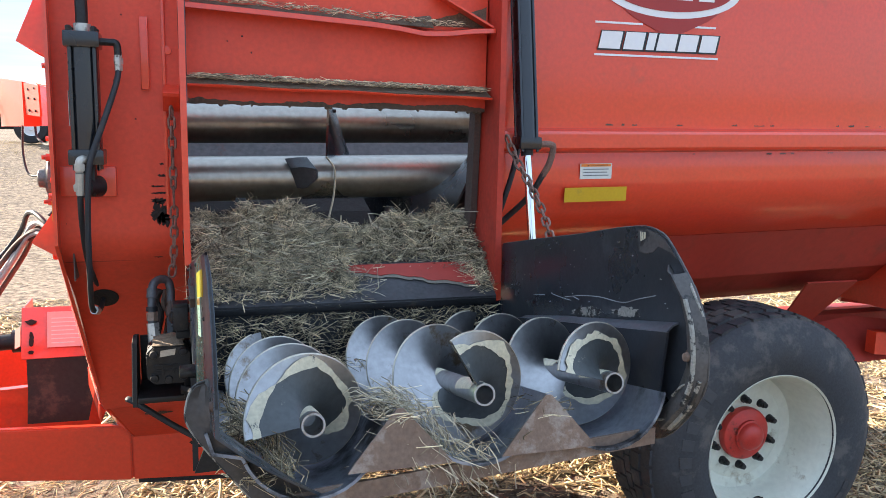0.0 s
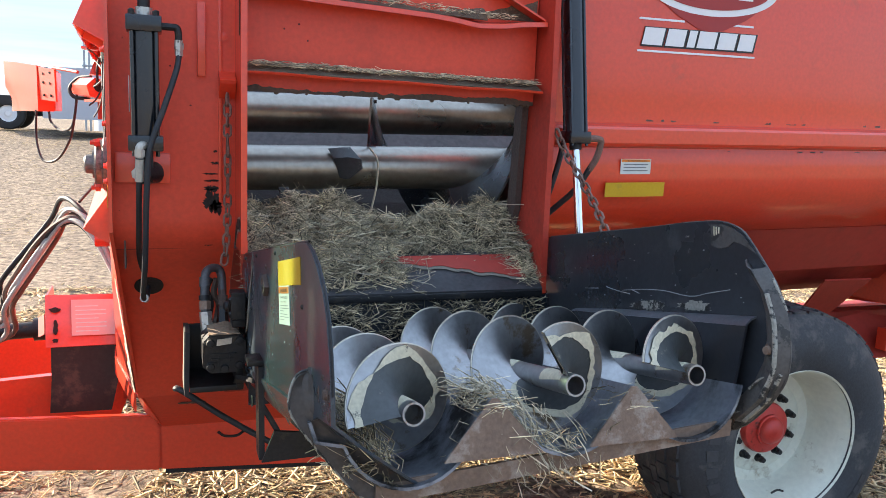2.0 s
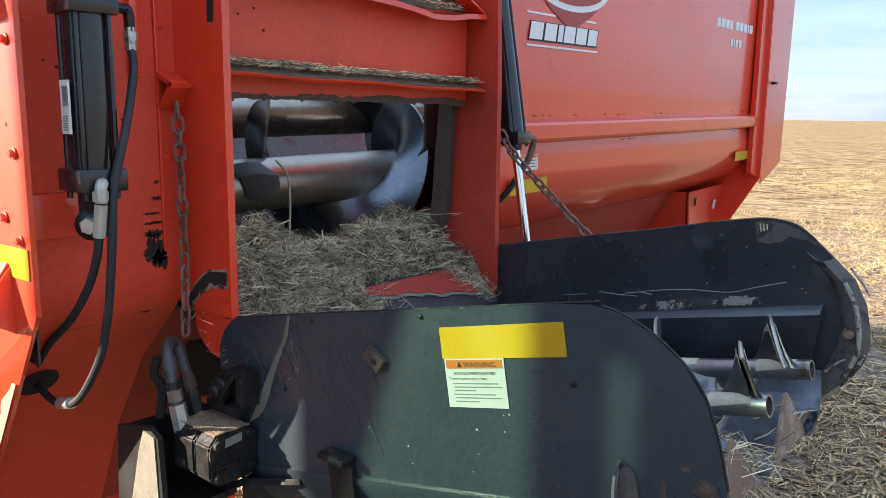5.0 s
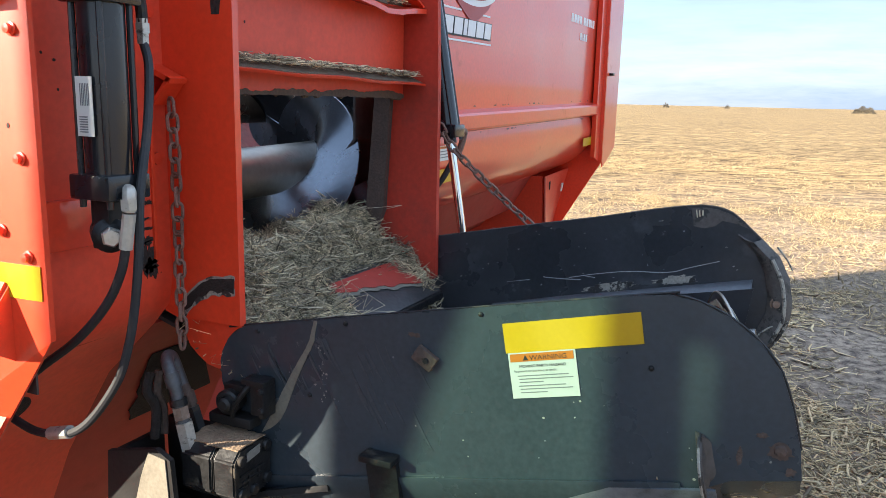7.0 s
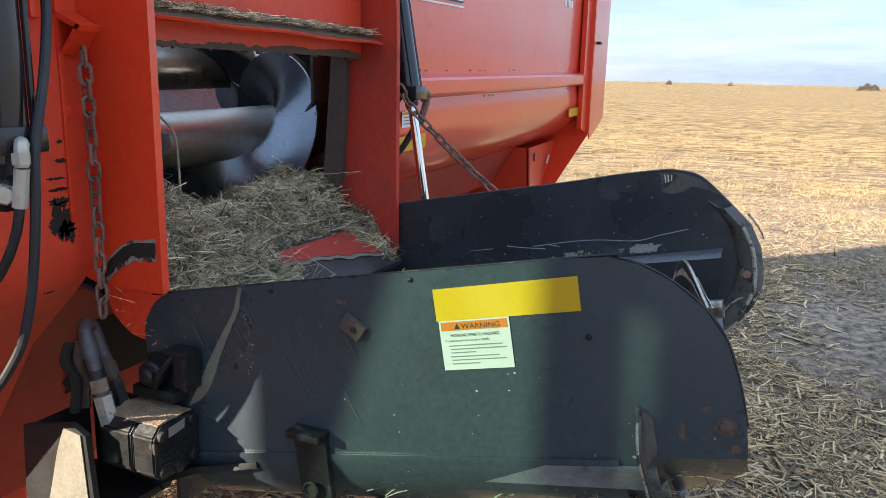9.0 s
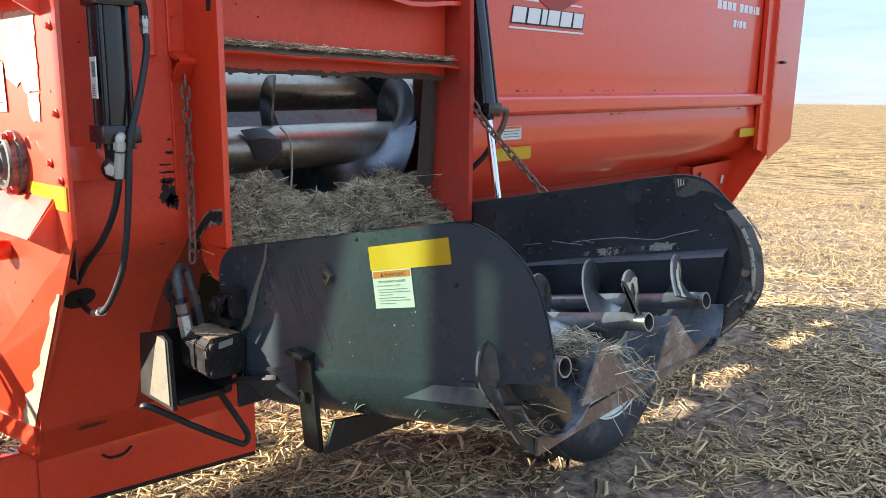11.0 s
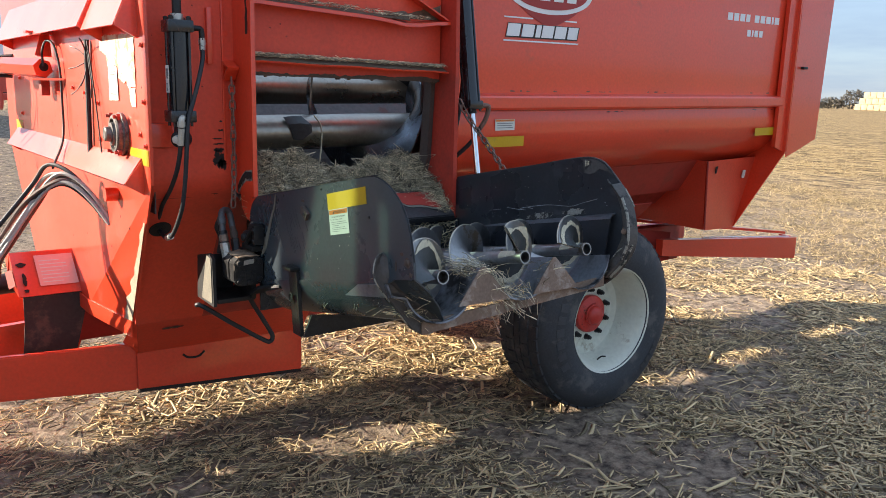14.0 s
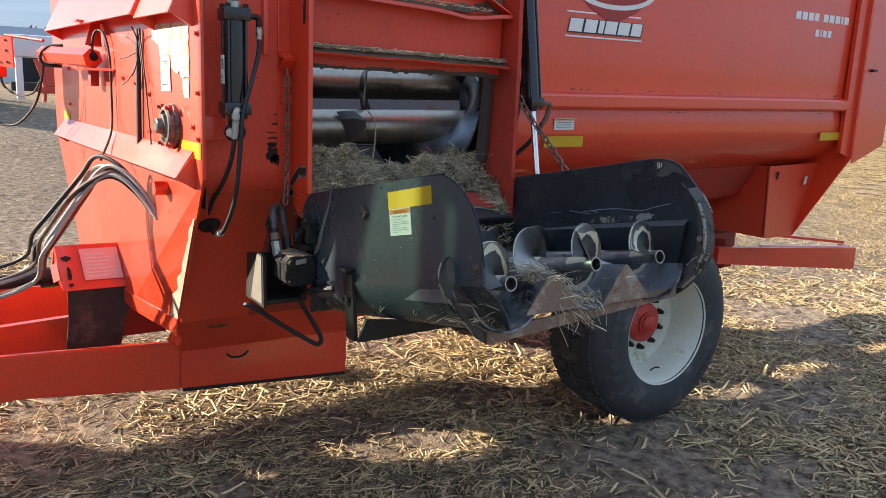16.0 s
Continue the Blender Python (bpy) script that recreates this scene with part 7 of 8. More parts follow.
# ---- feed lying in the opening ----
def pile_height(x, y):
    front = 2.47 + 0.05 * math.exp(-((x - 0.28) / 0.22) ** 4) * (1 + 0.5 * noise.noise((x * 9, 0, 5)))
    u = min(1, max(0, (y - front) / 0.25))
    top = 1.540 + 0.022 * math.exp(-((x - 0.34) / 0.15) ** 2) - 0.030 * math.exp(-((x - 0.60) / 0.14) ** 2) + 0.035 * math.exp(-((x - 1.04) / 0.11) ** 2)
    h = 1.345 + 0.35 * max(0.0, front - 2.47) + (top - 1.350) * u ** 0.75
    h += (0.15 + 0.85 * u) * (0.050 * noise.noise((x * 6, y * 7, 1)) + 0.070 * noise.noise((x * 13, y * 13, 4)) + 0.026 * noise.noise((x * 31, y * 31, 2)))
    h -= 0.12 * math.exp(-((x - 0.79) / 0.17) ** 2 - ((y - 2.53) / 0.095) ** 2)
    if y > 2.82:
        h -= (y - 2.82) * 0.30
    return h


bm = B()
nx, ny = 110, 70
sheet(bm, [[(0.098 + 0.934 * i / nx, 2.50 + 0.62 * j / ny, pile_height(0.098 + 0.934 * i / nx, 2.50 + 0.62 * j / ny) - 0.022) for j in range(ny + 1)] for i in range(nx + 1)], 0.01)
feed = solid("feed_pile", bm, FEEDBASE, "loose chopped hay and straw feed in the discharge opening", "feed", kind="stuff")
k = 34000
px = 0.105 + 0.92 * rng.random(k); py = 2.475 + 0.55 * rng.random(k) ** 1.1
keep = (rng.random(k) < np.clip((py - 2.47) / 0.07 + 0.18, 0, 1)) & ~((np.abs(px - 0.79) < 0.18) & (py < 2.60 - 0.5 * np.abs(px - 0.82)) & (rng.random(k) < 0.94))
px, py = px[keep], py[keep]
pz = np.array([pile_height(a, b) for a, b in zip(px, py)])
cc = np.stack([px, py, pz + rng.normal(0, 0.007, len(px)) - 0.004], 1)
kk = len(px)
me = stalks("feed_straws", cc, rng.uniform(0, math.pi, kk), 0.012 + 0.080 * rng.random(kk) ** 1.6, 0.0008 + 0.0040 * rng.random(kk) ** 2.5, FEED, rng.normal(0, 0.6, kk), rng.normal(0, 0.6, kk))
solid("feed_straw", me, FEED, "chopped straw and hay stems on the feed pile", "straw", kind="stuff")
# long stems lying over the pile
kk = 500
px = 0.12 + 0.88 * rng.random(kk); py = 2.50 + 0.25 * rng.random(kk)
cc = np.stack([px, py, np.array([pile_height(a, b) for a, b in zip(px, py)]) + 0.006], 1)
me = stalks("long_straws", cc, rng.uniform(0, math.pi, kk), rng.uniform(0.05, 0.13, kk), rng.uniform(0.0012, 0.0032, kk), STRAW, rng.normal(0, 0.45, kk), rng.normal(0, 0.9, kk))
solid("feed_straw", me, STRAW, "pale long straws on the feed pile", "straw", kind="stuff")

# straw caught in the chute and on the dividers
def tuft(cx, a, b, n, sx, sa, ln, drop=0.0):
    pts, hd, tl = [], [], []
    for _ in range(n):
        q = C(min(1.03, max(0.135, cx + rng.normal(0, sx))), a + rng.normal(0, sa), b + abs(rng.normal(0, 0.012)))
        pts.append((q.x, q.y, q.z))
        hd.append(rng.uniform(0, math.pi)); tl.append(rng.normal(-drop, 0.35))
    return stalks("tuft", pts, np.array(hd), rng.uniform(ln * 0.3, ln, n), 0.0010 + 0.0025 * rng.random(n) ** 2, FEED, np.array(tl), rng.normal(0, 0.4, n))


for cx, a, b, n, sx, sa, ln, dr_ in ((0.47, 0.90, -0.075, 130, 0.03, 0.05, 0.07, 0.3), (0.79, 0.86, -0.09, 70, 0.03, 0.06, 0.07, 0.1), (0.175, 0.74, -0.12, 420, 0.012, 0.09, 0.06, 0.1),
                                   (0.5, 0.16, -0.05, 500, 0.26, 0.05, 0.07, 0.0), (0.205, 0.88, -0.165, 260, 0.025, 0.04, 0.06, 0.1), (0.60, 0.95, -0.15, 40, 0.08, 0.02, 0.07, 0.6)):
    solid("straw_tuft", tuft(cx, a, b, n, sx, sa, ln, dr_), STRAW, "loose straw caught in the discharge chute", "straw", "straw in the chute", "stuff")
# straw hanging over the outlet between the first two augers
kk = 380
s = rng.random(kk); sd = rng.normal(0, 1, kk)
cc = np.stack([0.44 + 0.16 * s + sd * (0.020 + 0.035 * s), 1.66 - 0.125 * s ** 0.8 + rng.normal(0, 0.012, kk), 1.335 - 0.03 * s - 0.14 * s ** 2 + rng.normal(0, 0.014, kk)], 1)
me = stalks("hanging_straws", cc, rng.normal(-0.6, 0.5, kk), rng.uniform(0.025, 0.085, kk), 0.0012 + 0.003 * rng.random(kk) ** 2, STRAW, -0.25 - 0.7 * s + rng.normal(0, 0.35, kk), rng.normal(0, 0.5, kk))
solid("straw_tuft", me, STRAW, "pale straw hanging over the outlet strip", "straw", "straw in the chute", "stuff")
kk = 260
s = rng.random(kk)
cc = np.stack([0.165 + 0.10 * s + rng.normal(0, 0.016, kk), 1.66 - 0.10 * s + rng.normal(0, 0.016, kk), 1.330 - 0.02 * s - 0.13 * s ** 2 + rng.normal(0, 0.012, kk)], 1)
me = stalks("hanging_straws", cc, rng.normal(-0.9, 0.5, kk), rng.uniform(0.025, 0.085, kk), 0.0012 + 0.003 * rng.random(kk) ** 2, FEED, -0.3 - 0.7 * s + rng.normal(0, 0.35, kk), rng.normal(0, 0.5, kk))
solid("straw_tuft", me, FEED, "pale straw hanging over the front corner of the outlet", "straw", "straw in the chute", "stuff")
# chaff stuck to the back of the chute
kk = 1700
cc = np.stack([0.115 + 0.93 * rng.random(kk), 2.462 + 0.006 * rng.random(kk), 1.10 + 0.21 * rng.random(kk) ** 0.7], 1)
me = stalks("stuck_chaff", cc, rng.normal(0, 0.12, kk), rng.uniform(0.015, 0.06, kk), 0.0012 + 0.0035 * rng.random(kk) ** 2, FEED, rng.normal(0, 0.7, kk), rng.normal(0, 0.4, kk))
solid("straw_tuft", me, FEED, "brown chaff stuck to the back of the chute", "straw", "straw in the chute", "stuff")
# dust and straws on the door ledge
kk = 1300
xx = 0.11 + 0.9 * rng.random(kk)
cc = np.stack([xx, 2.535 + 0.06 * rng.random(kk), 2.001 - 0.010 * (xx - 0.1) / 0.925 + 0.014 * rng.random(kk)], 1)
solid("ledge_straw", stalks("ledge_straws", cc, rng.normal(0, 0.5, kk), rng.uniform(0.01, 0.05, kk), rng.uniform(0.001, 0.003, kk), FEED, rng.normal(0, 0.15, kk), rng.normal(0, 0.3, kk)), FEED,
      "fine chaff on the door ledge", "straw", kind="stuff")

# straws on the upper ledge
kk = 420
xx = 0.11 + 0.82 * rng.random(kk)
cc = np.stack([xx, 2.535 + 0.06 * rng.random(kk), 2.222 - 0.030 * np.minimum(1, (xx - 0.1) / 0.73) + 0.014 * rng.random(kk)], 1)
solid("ledge_straw", stalks("ledge_straws", cc, rng.normal(0, 0.6, kk), rng.uniform(0.01, 0.045, kk), rng.uniform(0.001, 0.003, kk), FEED, rng.normal(0, 0.25, kk), rng.normal(0, 0.4, kk)), FEED,
      "fine chaff on the upper door ledge", "straw", kind="stuff")

# ---- corn residue on the field ----
def scatter(n, x0, x1, y0, y1, lmin, lmax, wmin, wmax, name, label, lift=0.008, keep=None, tiltsd=0.12, plain=False, mt=STALK):
    x = rng.uniform(x0, x1, n); y = rng.uniform(y0, y1, n)
    if keep is not None:
        m = keep(x, y); x, y = x[m], y[m]
    n = len(x)
    z = np.array([ground_height(a, b) for a, b in zip(x, y)]) + lift * rng.random(n) + 0.002
    hd = rng.normal(radians(20), 0.9, n)
    me = stalks(name, np.stack([x, y, z], 1), hd, rng.uniform(lmin, lmax, n) * rng.random(n) ** 0.6, wmin + (wmax - wmin) * rng.random(n) ** 2.2, mt, rng.normal(0, tiltsd, n), rng.normal(0, 0.05, n), 0.18, plain)
    return solid(name, me, mt, label, "corn residue", kind="stuff")


BARESPOTS = [(2.05, 2.45, 0.62, 0.36), (1.90, 3.62, 0.42, 0.26), (3.22, 2.62, 0.30, 0.20), (0.02, 3.22, 0.30, 0.10), (2.40, 1.95, 0.50, 0.25), (1.15, 3.15, 0.22, 0.14), (5.6, 1.05, 1.5, 0.55)]


def bare(x, y):
    """1 on open ground, 0 on the trodden bare spots beside the wheel."""
    k = np.ones(len(x))
    for cx, cy, rx, ry in BARESPOTS:
        d = ((x - cx) / rx) ** 2 + ((y - cy) / ry) ** 2
        k = np.minimum(k, np.clip((d - 0.45) / 0.6, 0.22, 1))
    return k


def clumpy(s, lo):
    def f(x, y):
        v = np.array([noise.noise((a * s, b * s, 8)) + 0.55 * noise.noise((a * s * 3.1, b * s * 3.1, 2)) for a, b in zip(x, y)])
        return rng.random(len(x)) < np.clip(0.50 + v * 2.6, lo, 1) * bare(x, y)
    return f


scatter(150000, -2.5, 8.0, 0.8, 9.0, 0.02, 0.15, 0.003, 0.016, "corn_residue", "chopped corn stalks and husks strewn on the soil", 0.018, clumpy(0.9, 0.10), 0.18, True)
scatter(3200, -2.5, 7.5, 0.8, 8.0, 0.08, 0.34, 0.010, 0.024, "corn_stalks", "thick dry corn stalk pieces strewn on the soil", 0.02, clumpy(0.7, 0.15), 0.07)
scatter(70000, 6.5, 16, -4, 12, 0.05, 0.20, 0.006, 0.018, "corn_residue", "golden corn stubble and residue", 0.04, clumpy(0.5, 0.2), 0.42, True, STUBBLE)
scatter(110000, 8.0, 34, -8, 22, 0.05, 0.24, 0.006, 0.022, "corn_residue", "golden corn stubble and residue", 0.04, clumpy(0.35, 0.2), 0.42, True, STUBBLE)
scatter(26000, -9, 8.0, 9.0, 34, 0.05, 0.24, 0.006, 0.020, "corn_residue", "golden corn stubble and residue", 0.03, clumpy(0.35, 0.3), 0.15, True, STUBBLE)
scatter(22000, -6.5, 9.0, -6.0, 0.8, 0.04, 0.22, 0.005, 0.020, "corn_residue", "chopped corn stalks and husks strewn on the soil", 0.02, clumpy(0.6, 0.1), 0.12, True)
scatter(9000, -6.5, -2.5, 0.8, 9.0, 0.04, 0.22, 0.005, 0.020, "corn_residue", "chopped corn stalks and husks strewn on the soil", 0.02, clumpy(0.6, 0.1), 0.12, True)
scatter(52000, -1.8, 5.0, 0.8, 4.6, 0.03, 0.17, 0.004, 0.017, "corn_residue", "chopped corn stalks and husks strewn on the soil", 0.022, clumpy(1.3, 0.10), 0.16, True)
# broad dry leaf strips, bent and half buried
kk = 32000
lx, ly = rng.uniform(-2.5, 8.0, kk), rng.uniform(0.8, 9.0, kk)
mk = clumpy(0.9, 0.05)(lx, ly); lx, ly = lx[mk], ly[mk]; kk = len(lx)
lz = np.array([ground_height(a, b_) for a, b_ in zip(lx, ly)]) + 0.012 * rng.random(kk)
me = stalks("leaf_strips", np.stack([lx, ly, lz], 1), rng.uniform(0, math.pi, kk), rng.uniform(0.06, 0.26, kk), rng.uniform(0.012, 0.030, kk), STALK, rng.normal(0, 0.16, kk), rng.normal(0, 0.5, kk), 0.06)
solid("corn_leaves", me, STALK, "dry curled corn leaves strewn on the soil", "corn residue", kind="stuff")

# ---- far machines, buildings and trees ----
DARKTYRE = mat("far_tyre", (0.02, 0.02, 0.022), 0.85, vary=0.2)
FARWHITE = mat("far_white_paint", (0.62, 0.66, 0.70), 0.5, vary=0.1, scale=1.0)
FARROOF = mat("far_grey_roof", (0.30, 0.33, 0.36), 0.6, vary=0.1, scale=0.3)
FARRED = mat("far_red_paint", (0.50, 0.06, 0.04), 0.5, vary=0.15, scale=0.8)
BALE = mat("far_straw_bales", (0.48, 0.38, 0.23), 0.9, vary=0.3, scale=0.8, fine=4)
BRUSH = mat("far_brush", (0.10, 0.085, 0.065), 0.95, vary=0.4, scale=0.5, island=0.4)


def far_wheel(parent, x, y, r, w, name="wheel"):
    bm = B(); lathe(bm, [(r * 0.45, -w * 0.3), (r * 0.5, -w / 2), (r * 0.9, -w / 2), (r, -w * 0.35), (r, w * 0.35), (r * 0.9, w / 2), (r * 0.5, w / 2)], (x, y, r), (0, 1, 0), 28)
    tw = part(name, bm, DARKTYRE, parent)
    bm = B(); lathe(bm, [(r * 0.48, -w * 0.35), (r * 0.40, -w * 0.2), (r * 0.15, -w * 0.25), (0, -w * 0.25)], (x, y, r), (0, 1, 0), 20); part("rim", bm, FARWHITE, tw)


SILVER = mat("silver_car_paint", (0.42, 0.45, 0.50), 0.35, vary=0.06, scale=1.0, coat=0.4)
CARGLASS = mat("dark_car_glass", (0.02, 0.025, 0.03), 0.08, vary=0.05, bump=0.0)
PZ = 1.14
pickup = thing("pickup_truck", (-2.5, 28, PZ), "silver crew-cab pickup truck with a dark flat bed", "truck")


def car_wheel(x, y):
    bm = B(); lathe(bm, [(0.24, -0.06), (0.30, -0.13), (0.44, -0.13), (0.48, -0.08), (0.48, 0.08), (0.44, 0.13), (0.24, 0.13)], (x, y, PZ + 0.48), (0, 1, 0), 32)
    tw = part("wheel", bm, DARKTYRE, pickup)
    bm = B(); lathe(bm, [(0.25, -0.10), (0.22, -0.05), (0.10, -0.07), (0.07, -0.12), (0, -0.12)], (x, y, PZ + 0.48), (0, 1, 0), 20); part("rim", bm, FARWHITE, tw)


for wx in (-4.40, -0.68):
    for wy in (27.1, 28.75):
        car_wheel(wx, wy)
body = [(-3.22, 0.40), (-3.22, 1.25), (-3.02, 1.78), (-2.85, 1.84), (-1.50, 1.84), (-1.35, 1.80), (-0.95, 1.27), (0.35, 1.12), (0.48, 0.95), (0.48, 0.45), (-0.10, 0.42), (-0.16, 0.80), (-0.42, 1.02), (-0.94, 1.02), (-1.20, 0.80), (-1.26, 0.40)]
bm = B(); plate(bm, [(x, 26.95, PZ + z) for x, z in body], -1.9)
cab = part("cab", bm, SILVER, pickup, "silver cab and bonnet")
for q in ([(-2.98, 1.27), (-2.90, 1.70), (-2.46, 1.70), (-2.46, 1.27)], [(-2.34, 1.27), (-2.34, 1.70), (-1.52, 1.70), (-1.24, 1.27)]):
    bm = B(); plate(bm, [(x, 26.945, PZ + z) for x, z in q], 0.012); part("side_window", bm, CARGLASS, cab)
for x in (-2.40, -1.32):
    bm = B(); box(bm, (x - 0.008, 26.94, PZ + 0.48), (x + 0.008, 26.952, PZ + 1.24), 0.002); part("door_seam", bm, DARKTYRE, cab)
for x in (-2.52, -1.46):
    bm = B(); box(bm, (x - 0.10, 26.925, PZ + 1.08), (x + 0.10, 26.952, PZ + 1.13), 0.008); part("door_handle", bm, DARKTYRE, cab)
bm = B(); box(bm, (-3.2, 26.93, PZ + 0.72), (0.45, 26.952, PZ + 0.77), 0.006); part("side_moulding", bm, FARWHITE, cab)
bm = B(); box(bm, (-5.7, 26.95, PZ + 0.72), (-3.24, 28.85, PZ + 1.02), 0.03); part("flat_bed", bm, DARKTYRE, pickup, "dark flat bed")
bm = B(); box(bm, (-3.45, 26.97, PZ + 0.95), (-3.28, 28.83, PZ + 1.90), 0.03); part("headboard", bm, DARKTYRE, pickup)
bm = B(); box(bm, (-5.6, 27.5, PZ + 0.42), (-1.2, 28.3, PZ + 0.72), 0.03); part("chassis", bm, DARKTYRE, pickup)

tank = thing("white_storage_tank", (-2.6, 46, 0), "white upright storage tank with a service frame", "tank")
bm = B(); lathe(bm, [(0.0, 5.55), (0.25, 5.52), (0.70, 5.40), (0.78, 5.30), (0.78, 0.0)], (-2.6, 46, 0), (0, 0, 1), 28); part("shell", bm, FARWHITE, tank)
for x in (-3.75, -3.52):
    bm = B(); box(bm, (x - 0.05, 45.6, 0), (x + 0.05, 45.7, 5.3), 0.01); part("frame_post", bm, FARROOF, tank)
for z in (2.6, 4.0, 5.25):
    bm = B(); box(bm, (-3.85, 45.58, z), (-3.2, 45.72, z + 0.10), 0.01); part("frame_bar", bm, FARROOF, tank)

trailer = thing("white_tank_trailer", (4.6, 50, 0), "white trailer on legs beside a red implement", "trailer")
bm = B(); box(bm, (3.1, 48.2, 2.75), (8.5, 50.6, 3.9), 0.12); part("tank", bm, FARWHITE, trailer)
for x in (3.35, 8.2):
    bm = B(); box(bm, (x, 48.3, 0), (x + 0.35, 48.7, 2.75), 0.03); part("leg", bm, FARWHITE, trailer)
bm = B(); box(bm, (3.2, 49.6, 0.9), (8.3, 50.4, 1.4), 0.05); part("chassis", bm, DARKTYRE, trailer)
far_wheel(trailer, 7.2, 49.2, 0.5, 0.3); far_wheel(trailer, 5.9, 49.2, 0.5, 0.3)

imp = thing("red_implement", (5.0, 45.5, 0), "red folded tillage implement standing on the field", "farm machine")
bm = B(); box(bm, (4.1, 45.3, 0.9), (8.5, 45.6, 1.25), 0.04); part("main_bar", bm, FARRED, imp)
for x in (4.2, 5.4, 6.6, 7.8):
    bm = B(); tube(bm, [(x, 45.4, 0.0), (x + 0.15, 45.3, 1.0), (x, 45.4, 2.6)], 0.10, 6); part("shank", bm, FARRED, imp)
bm = B(); plate(bm, [(3.9, 45.3, 2.6), (5.6, 45.3, 2.7), (5.0, 45.3, 1.3), (4.3, 45.3, 1.3)], 0.08); part("panel", bm, FARRED, imp)


def shed(name, x, y, w, d, h, ridge, wall, roof, label, turn=0.0, cat="building"):
    t = thing(name, (x, y, 0), label, cat)
    rot = Matrix.Translation((x, y, 0)) @ Matrix.Rotation(turn, 4, 'Z')
    bm = B(); box(bm, (-w / 2, -d / 2, 0), (w / 2, d / 2, h), 0.02); bm.transform(rot); part("wall", bm, wall, t)
    bm = B()
    for s in (-1, 1):
        plate(bm, [(-w / 2 - 0.4, s * (d / 2 + 0.4), h - 0.1), (w / 2 + 0.4, s * (d / 2 + 0.4), h - 0.1), (w / 2 + 0.4, 0, h + ridge), (-w / 2 - 0.4, 0, h + ridge)], 0.12)
    for s in (-1, 1):
        plate(bm, [(s * w / 2, -d / 2, h), (s * w / 2, d / 2, h), (s * w / 2, 0, h + ridge)], 0.05)
    bm.transform(rot); part("roof", bm, roof, t)
    bm = B(); box(bm, (-w * 0.1, -d / 2 - 0.06, 0), (w * 0.1, -d / 2 + 0.02, h * 0.8), 0.02); bm.transform(rot); part("door", bm, DARKTYRE, t)
    return t


shed("machine_shed", 19.0, 175, 40, 14, 6.0, 4.5, FARWHITE, FARROOF, "long farm shed with a grey metal roof far off")
shed("white_barn", 290, 118, 22, 10, 3.0, 2.6, FARWHITE, FARWHITE, "low white farm building on the horizon", radians(25))
bale = thing("bale_stack", (272, 128, 0), "stack of straw bales on the horizon", "bale stack", kind="")
for r in range(3):
    for k in range(7 - r):
        bm = B(); box(bm, (268 + 0.6 * r, 121 + 2.1 * (k + r / 2), 2.0 * r), (271, 123.0 + 2.1 * (k + r / 2), 2.0 * r + 1.95), 0.15); part("bale", bm, BALE, bale)


def bush_row(name, x, y, w, h, n, label, along=(0, 1)):
    c = np.zeros((n, 3)); u = rng.random(n) - 0.5
    hh = h * (0.45 + 0.55 * np.abs(np.sin(u * 9 + 1.0))) * (1 - (2 * np.abs(u)) ** 3)
    c[:, 0] = x + u * w * along[0] + rng.normal(0, w * 0.03, n); c[:, 1] = y + u * w * along[1] + rng.normal(0, w * 0.03, n)
    c[:, 2] = hh * rng.random(n) ** 0.7
    t = thing(name, (x, y, 0), label, "tree")
    me = stalks("crown", c, rng.uniform(0, math.pi, n), rng.uniform(0.6, 1.6, n) * h / 6, rng.uniform(0.10, 0.35, n) * h / 6, BRUSH, rng.normal(0.5, 0.7, n), rng.normal(0, 0.4, n))
    part("crown", me, BRUSH, t)
    for k in range(4):
        s = (k / 3 - 0.5) * 0.7
        bm = B()
        tube(bm, [(x + s * w * along[0], y + s * w * along[1], 0), (x + s * w * along[0] + 0.2, y + s * w * along[1], h * 0.55)], (h * 0.03, h * 0.012), 6, False)
        part("trunk", bm, BRUSH, t)


bush_row("bush", 385, -21, 9, 3.3, 1100, "leafless brown bush on the horizon")
bush_row("bush", 560, 90, 4, 3.4, 400, "small dark trees on the horizon")
bush_row("bush", 640, 57, 4, 3.2, 300, "small dark trees on the horizon")
bush_row("tree_row", 300, 150, 30, 7.0, 1500, "row of bare trees behind the barns", (-0.4, 0.9))
bush_row("tree_row", 22, 230, 60, 13.0, 2500, "row of bare trees behind the shed", (1, 0))

# the tractor in front of the wagon, out of view, added so its cab shades the chute
TRGREEN = mat("tractor_green", (0.03, 0.12, 0.04), 0.4, vary=0.1)
tractor = thing("tractor", (-4.2, 3.95, 0), "unseen green tractor with a tinted glass cab, added to shade the wagon", "tractor")
CX = -3.0


# unseen flat pieces, outlined after the light and shade they have to cast
def rear_piece(name, yz, mt, thick=0.06):
    bm = B(); plate(bm, [(CX, y, z) for y, z in yz], thick); return part(name, bm, mt, tractor)


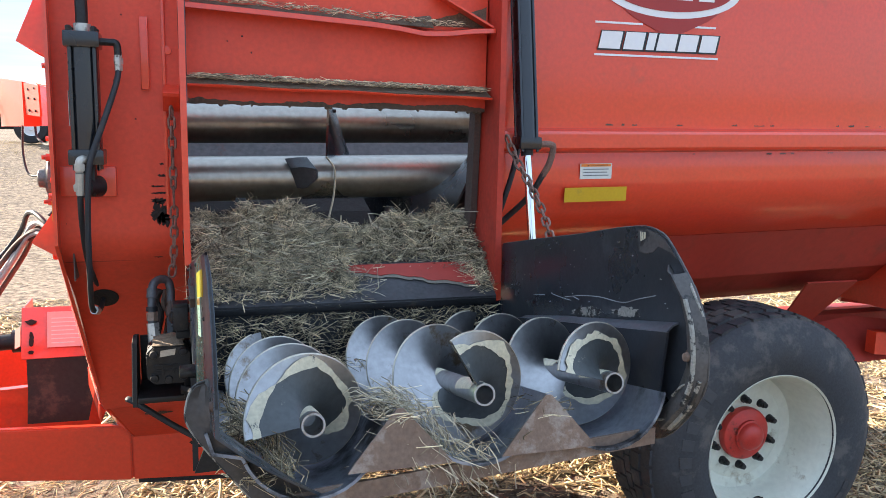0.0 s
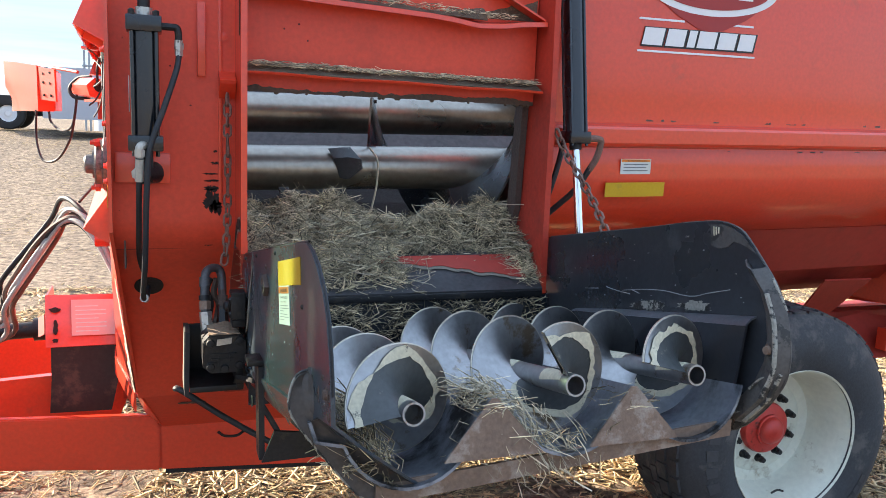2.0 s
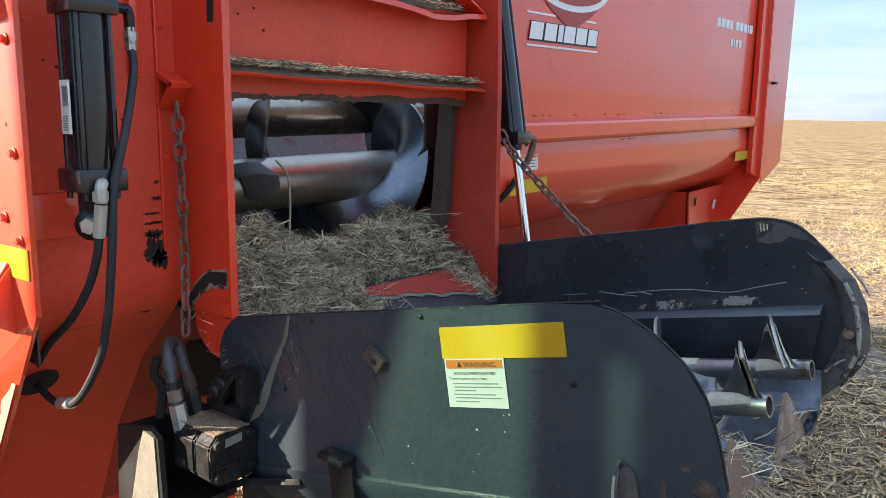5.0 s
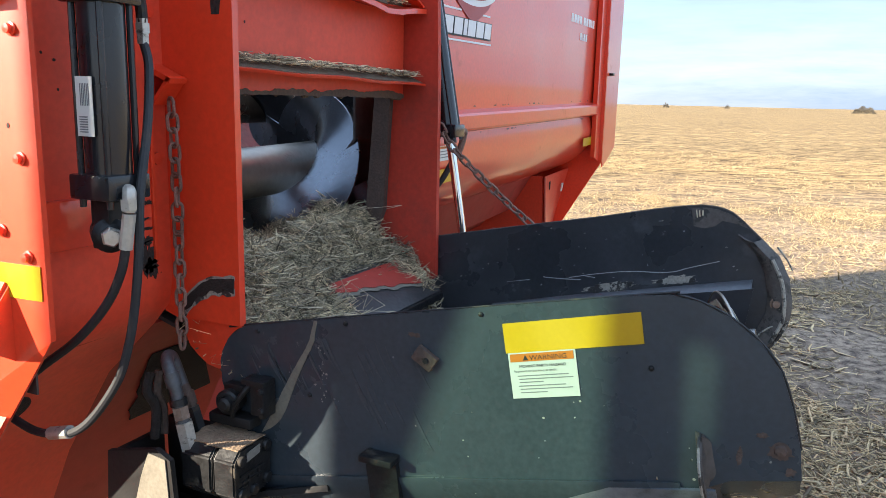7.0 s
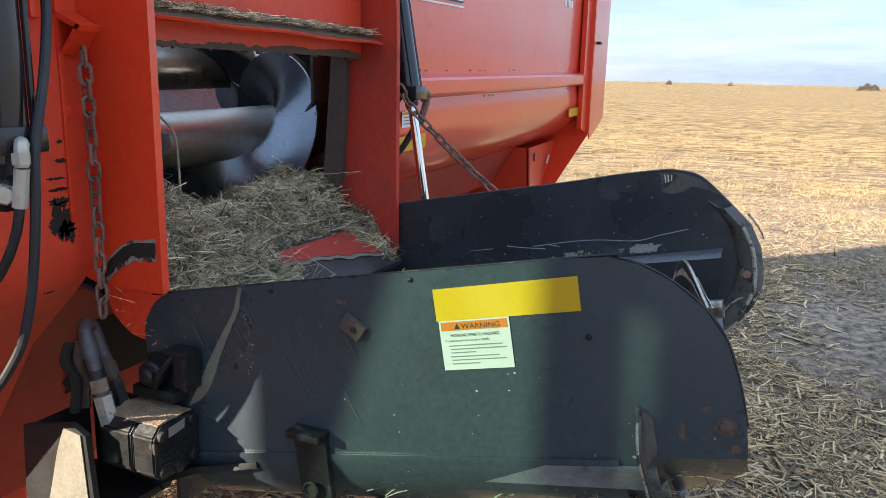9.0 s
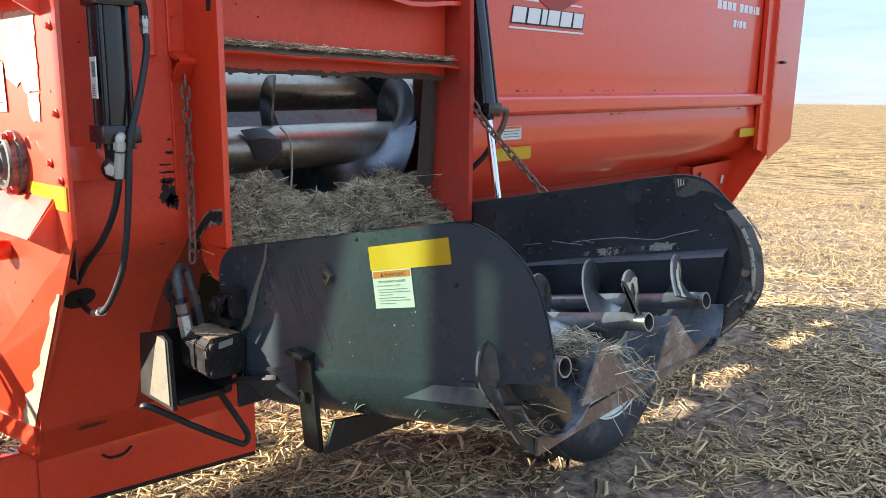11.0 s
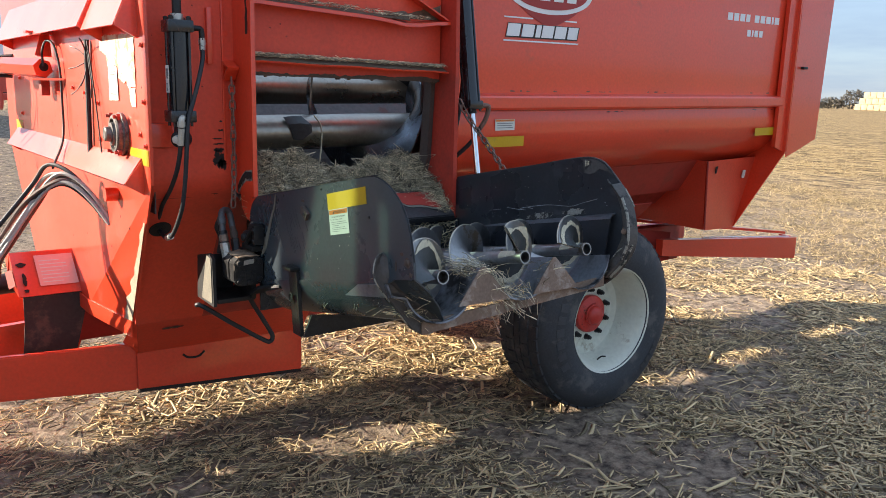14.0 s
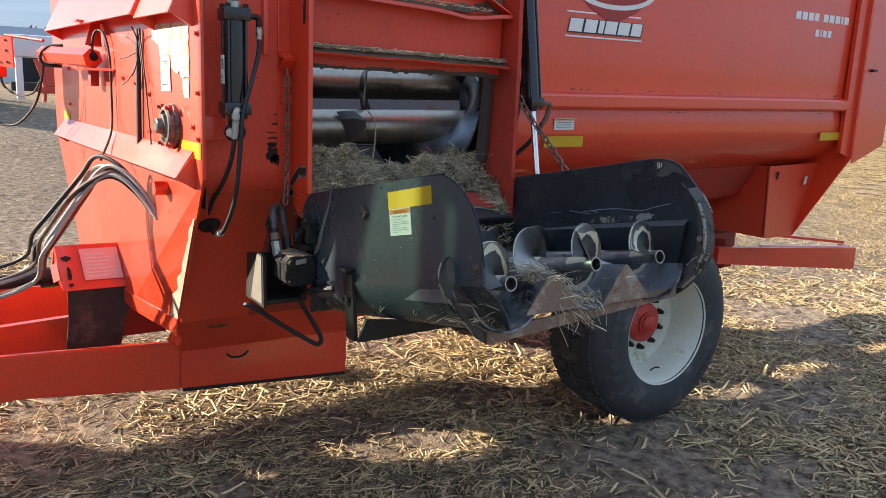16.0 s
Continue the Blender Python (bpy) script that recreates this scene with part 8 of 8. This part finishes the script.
rear_piece("cab_panel", [(3.05, 1.0), (4.19, 1.0), (4.19, 3.75), (3.05, 3.75)], DARKTYRE)
rear_piece("cab_panel", [(4.192, 1.0), (4.93, 1.0), (4.93, 2.52), (4.192, 2.52)], DARKTYRE)
rear_piece("cab_pillar", [(4.245, 2.522), (4.345, 2.522), (4.36, 3.20), (4.275, 3.20)], DARKTYRE)
rear_piece("cab_pillar", [(4.81, 2.522), (4.912, 2.522), (4.912, 3.75), (4.53, 3.42)], DARKTYRE, 0.012)
rear_piece("cab_header", [(4.192, 3.02), (4.27, 3.05), (4.35, 3.202), (4.55, 3.45), (4.92, 3.752), (4.192, 3.752)], DARKTYRE)
# unseen pane that tints the sun reaching the chute plate green
bm = B(); plate(bm, [(CX - 0.045, 4.19, 2.52), (CX - 0.045, 4.93, 2.52), (CX - 0.045, 4.90, 3.6), (CX - 0.045, 4.19, 3.6)], 0.006); part("rear_window", bm, GLASS, tractor, "green-tinted rear window")
bm = B(); box(bm, (-4.55, 3.0, 3.76), (-2.95, 4.97, 3.92), 0.04); part("cab_roof", bm, TRGREEN, tractor)
for y in (3.1, 4.85):
    bm = B(); box(bm, (-4.5, y - 0.05, 1.9), (-4.4, y + 0.05, 3.755), 0.01); part("cab_pillar", bm, DARKTYRE, tractor)
bm = B(); box(bm, (-4.5, 3.1, 0.9), (-3.07, 4.85, 1.6), 0.05); part("cab_floor", bm, TRGREEN, tractor)
bm = B(); box(bm, (-6.8, 3.55, 1.0), (-4.5, 4.35, 1.95), 0.12); part("bonnet", bm, TRGREEN, tractor)
bm = B(); box(bm, (-6.6, 3.7, 0.6), (-4.5, 4.2, 1.0), 0.05); part("chassis", bm, DARKTYRE, tractor)
for x, y, r, w in ((-3.9, 2.85, 0.92, 0.5), (-3.9, 5.05, 0.92, 0.5), (-6.3, 3.1, 0.65, 0.42), (-6.3, 4.8, 0.65, 0.42)):
    far_wheel(tractor, x, y, r, w)
# unseen blockers, invented and shaped to cast the shadow on the near ground
rear_piece("mudguard", [(4.96, 0.85), (5.92, 0.85), (5.97, 1.06), (5.97, 1.40), (5.5, 1.55), (4.96, 1.5)], TRGREEN, 0.10)
rear_piece("loader_arm", [(5.975, 1.28), (6.05, 1.37), (6.41, 1.53), (6.84, 1.71), (7.26, 1.91), (7.65, 2.12), (7.92, 2.31), (7.45, 2.27), (7.02, 2.02), (6.74, 1.80), (6.22, 1.66), (5.975, 1.62)], TRGREEN, 0.10)
bm = B(); box(bm, (-3.2, 7.75, 0), (-3.05, 7.95, 2.1), 0.02); part("loader_stand", bm, DARKTYRE, tractor)
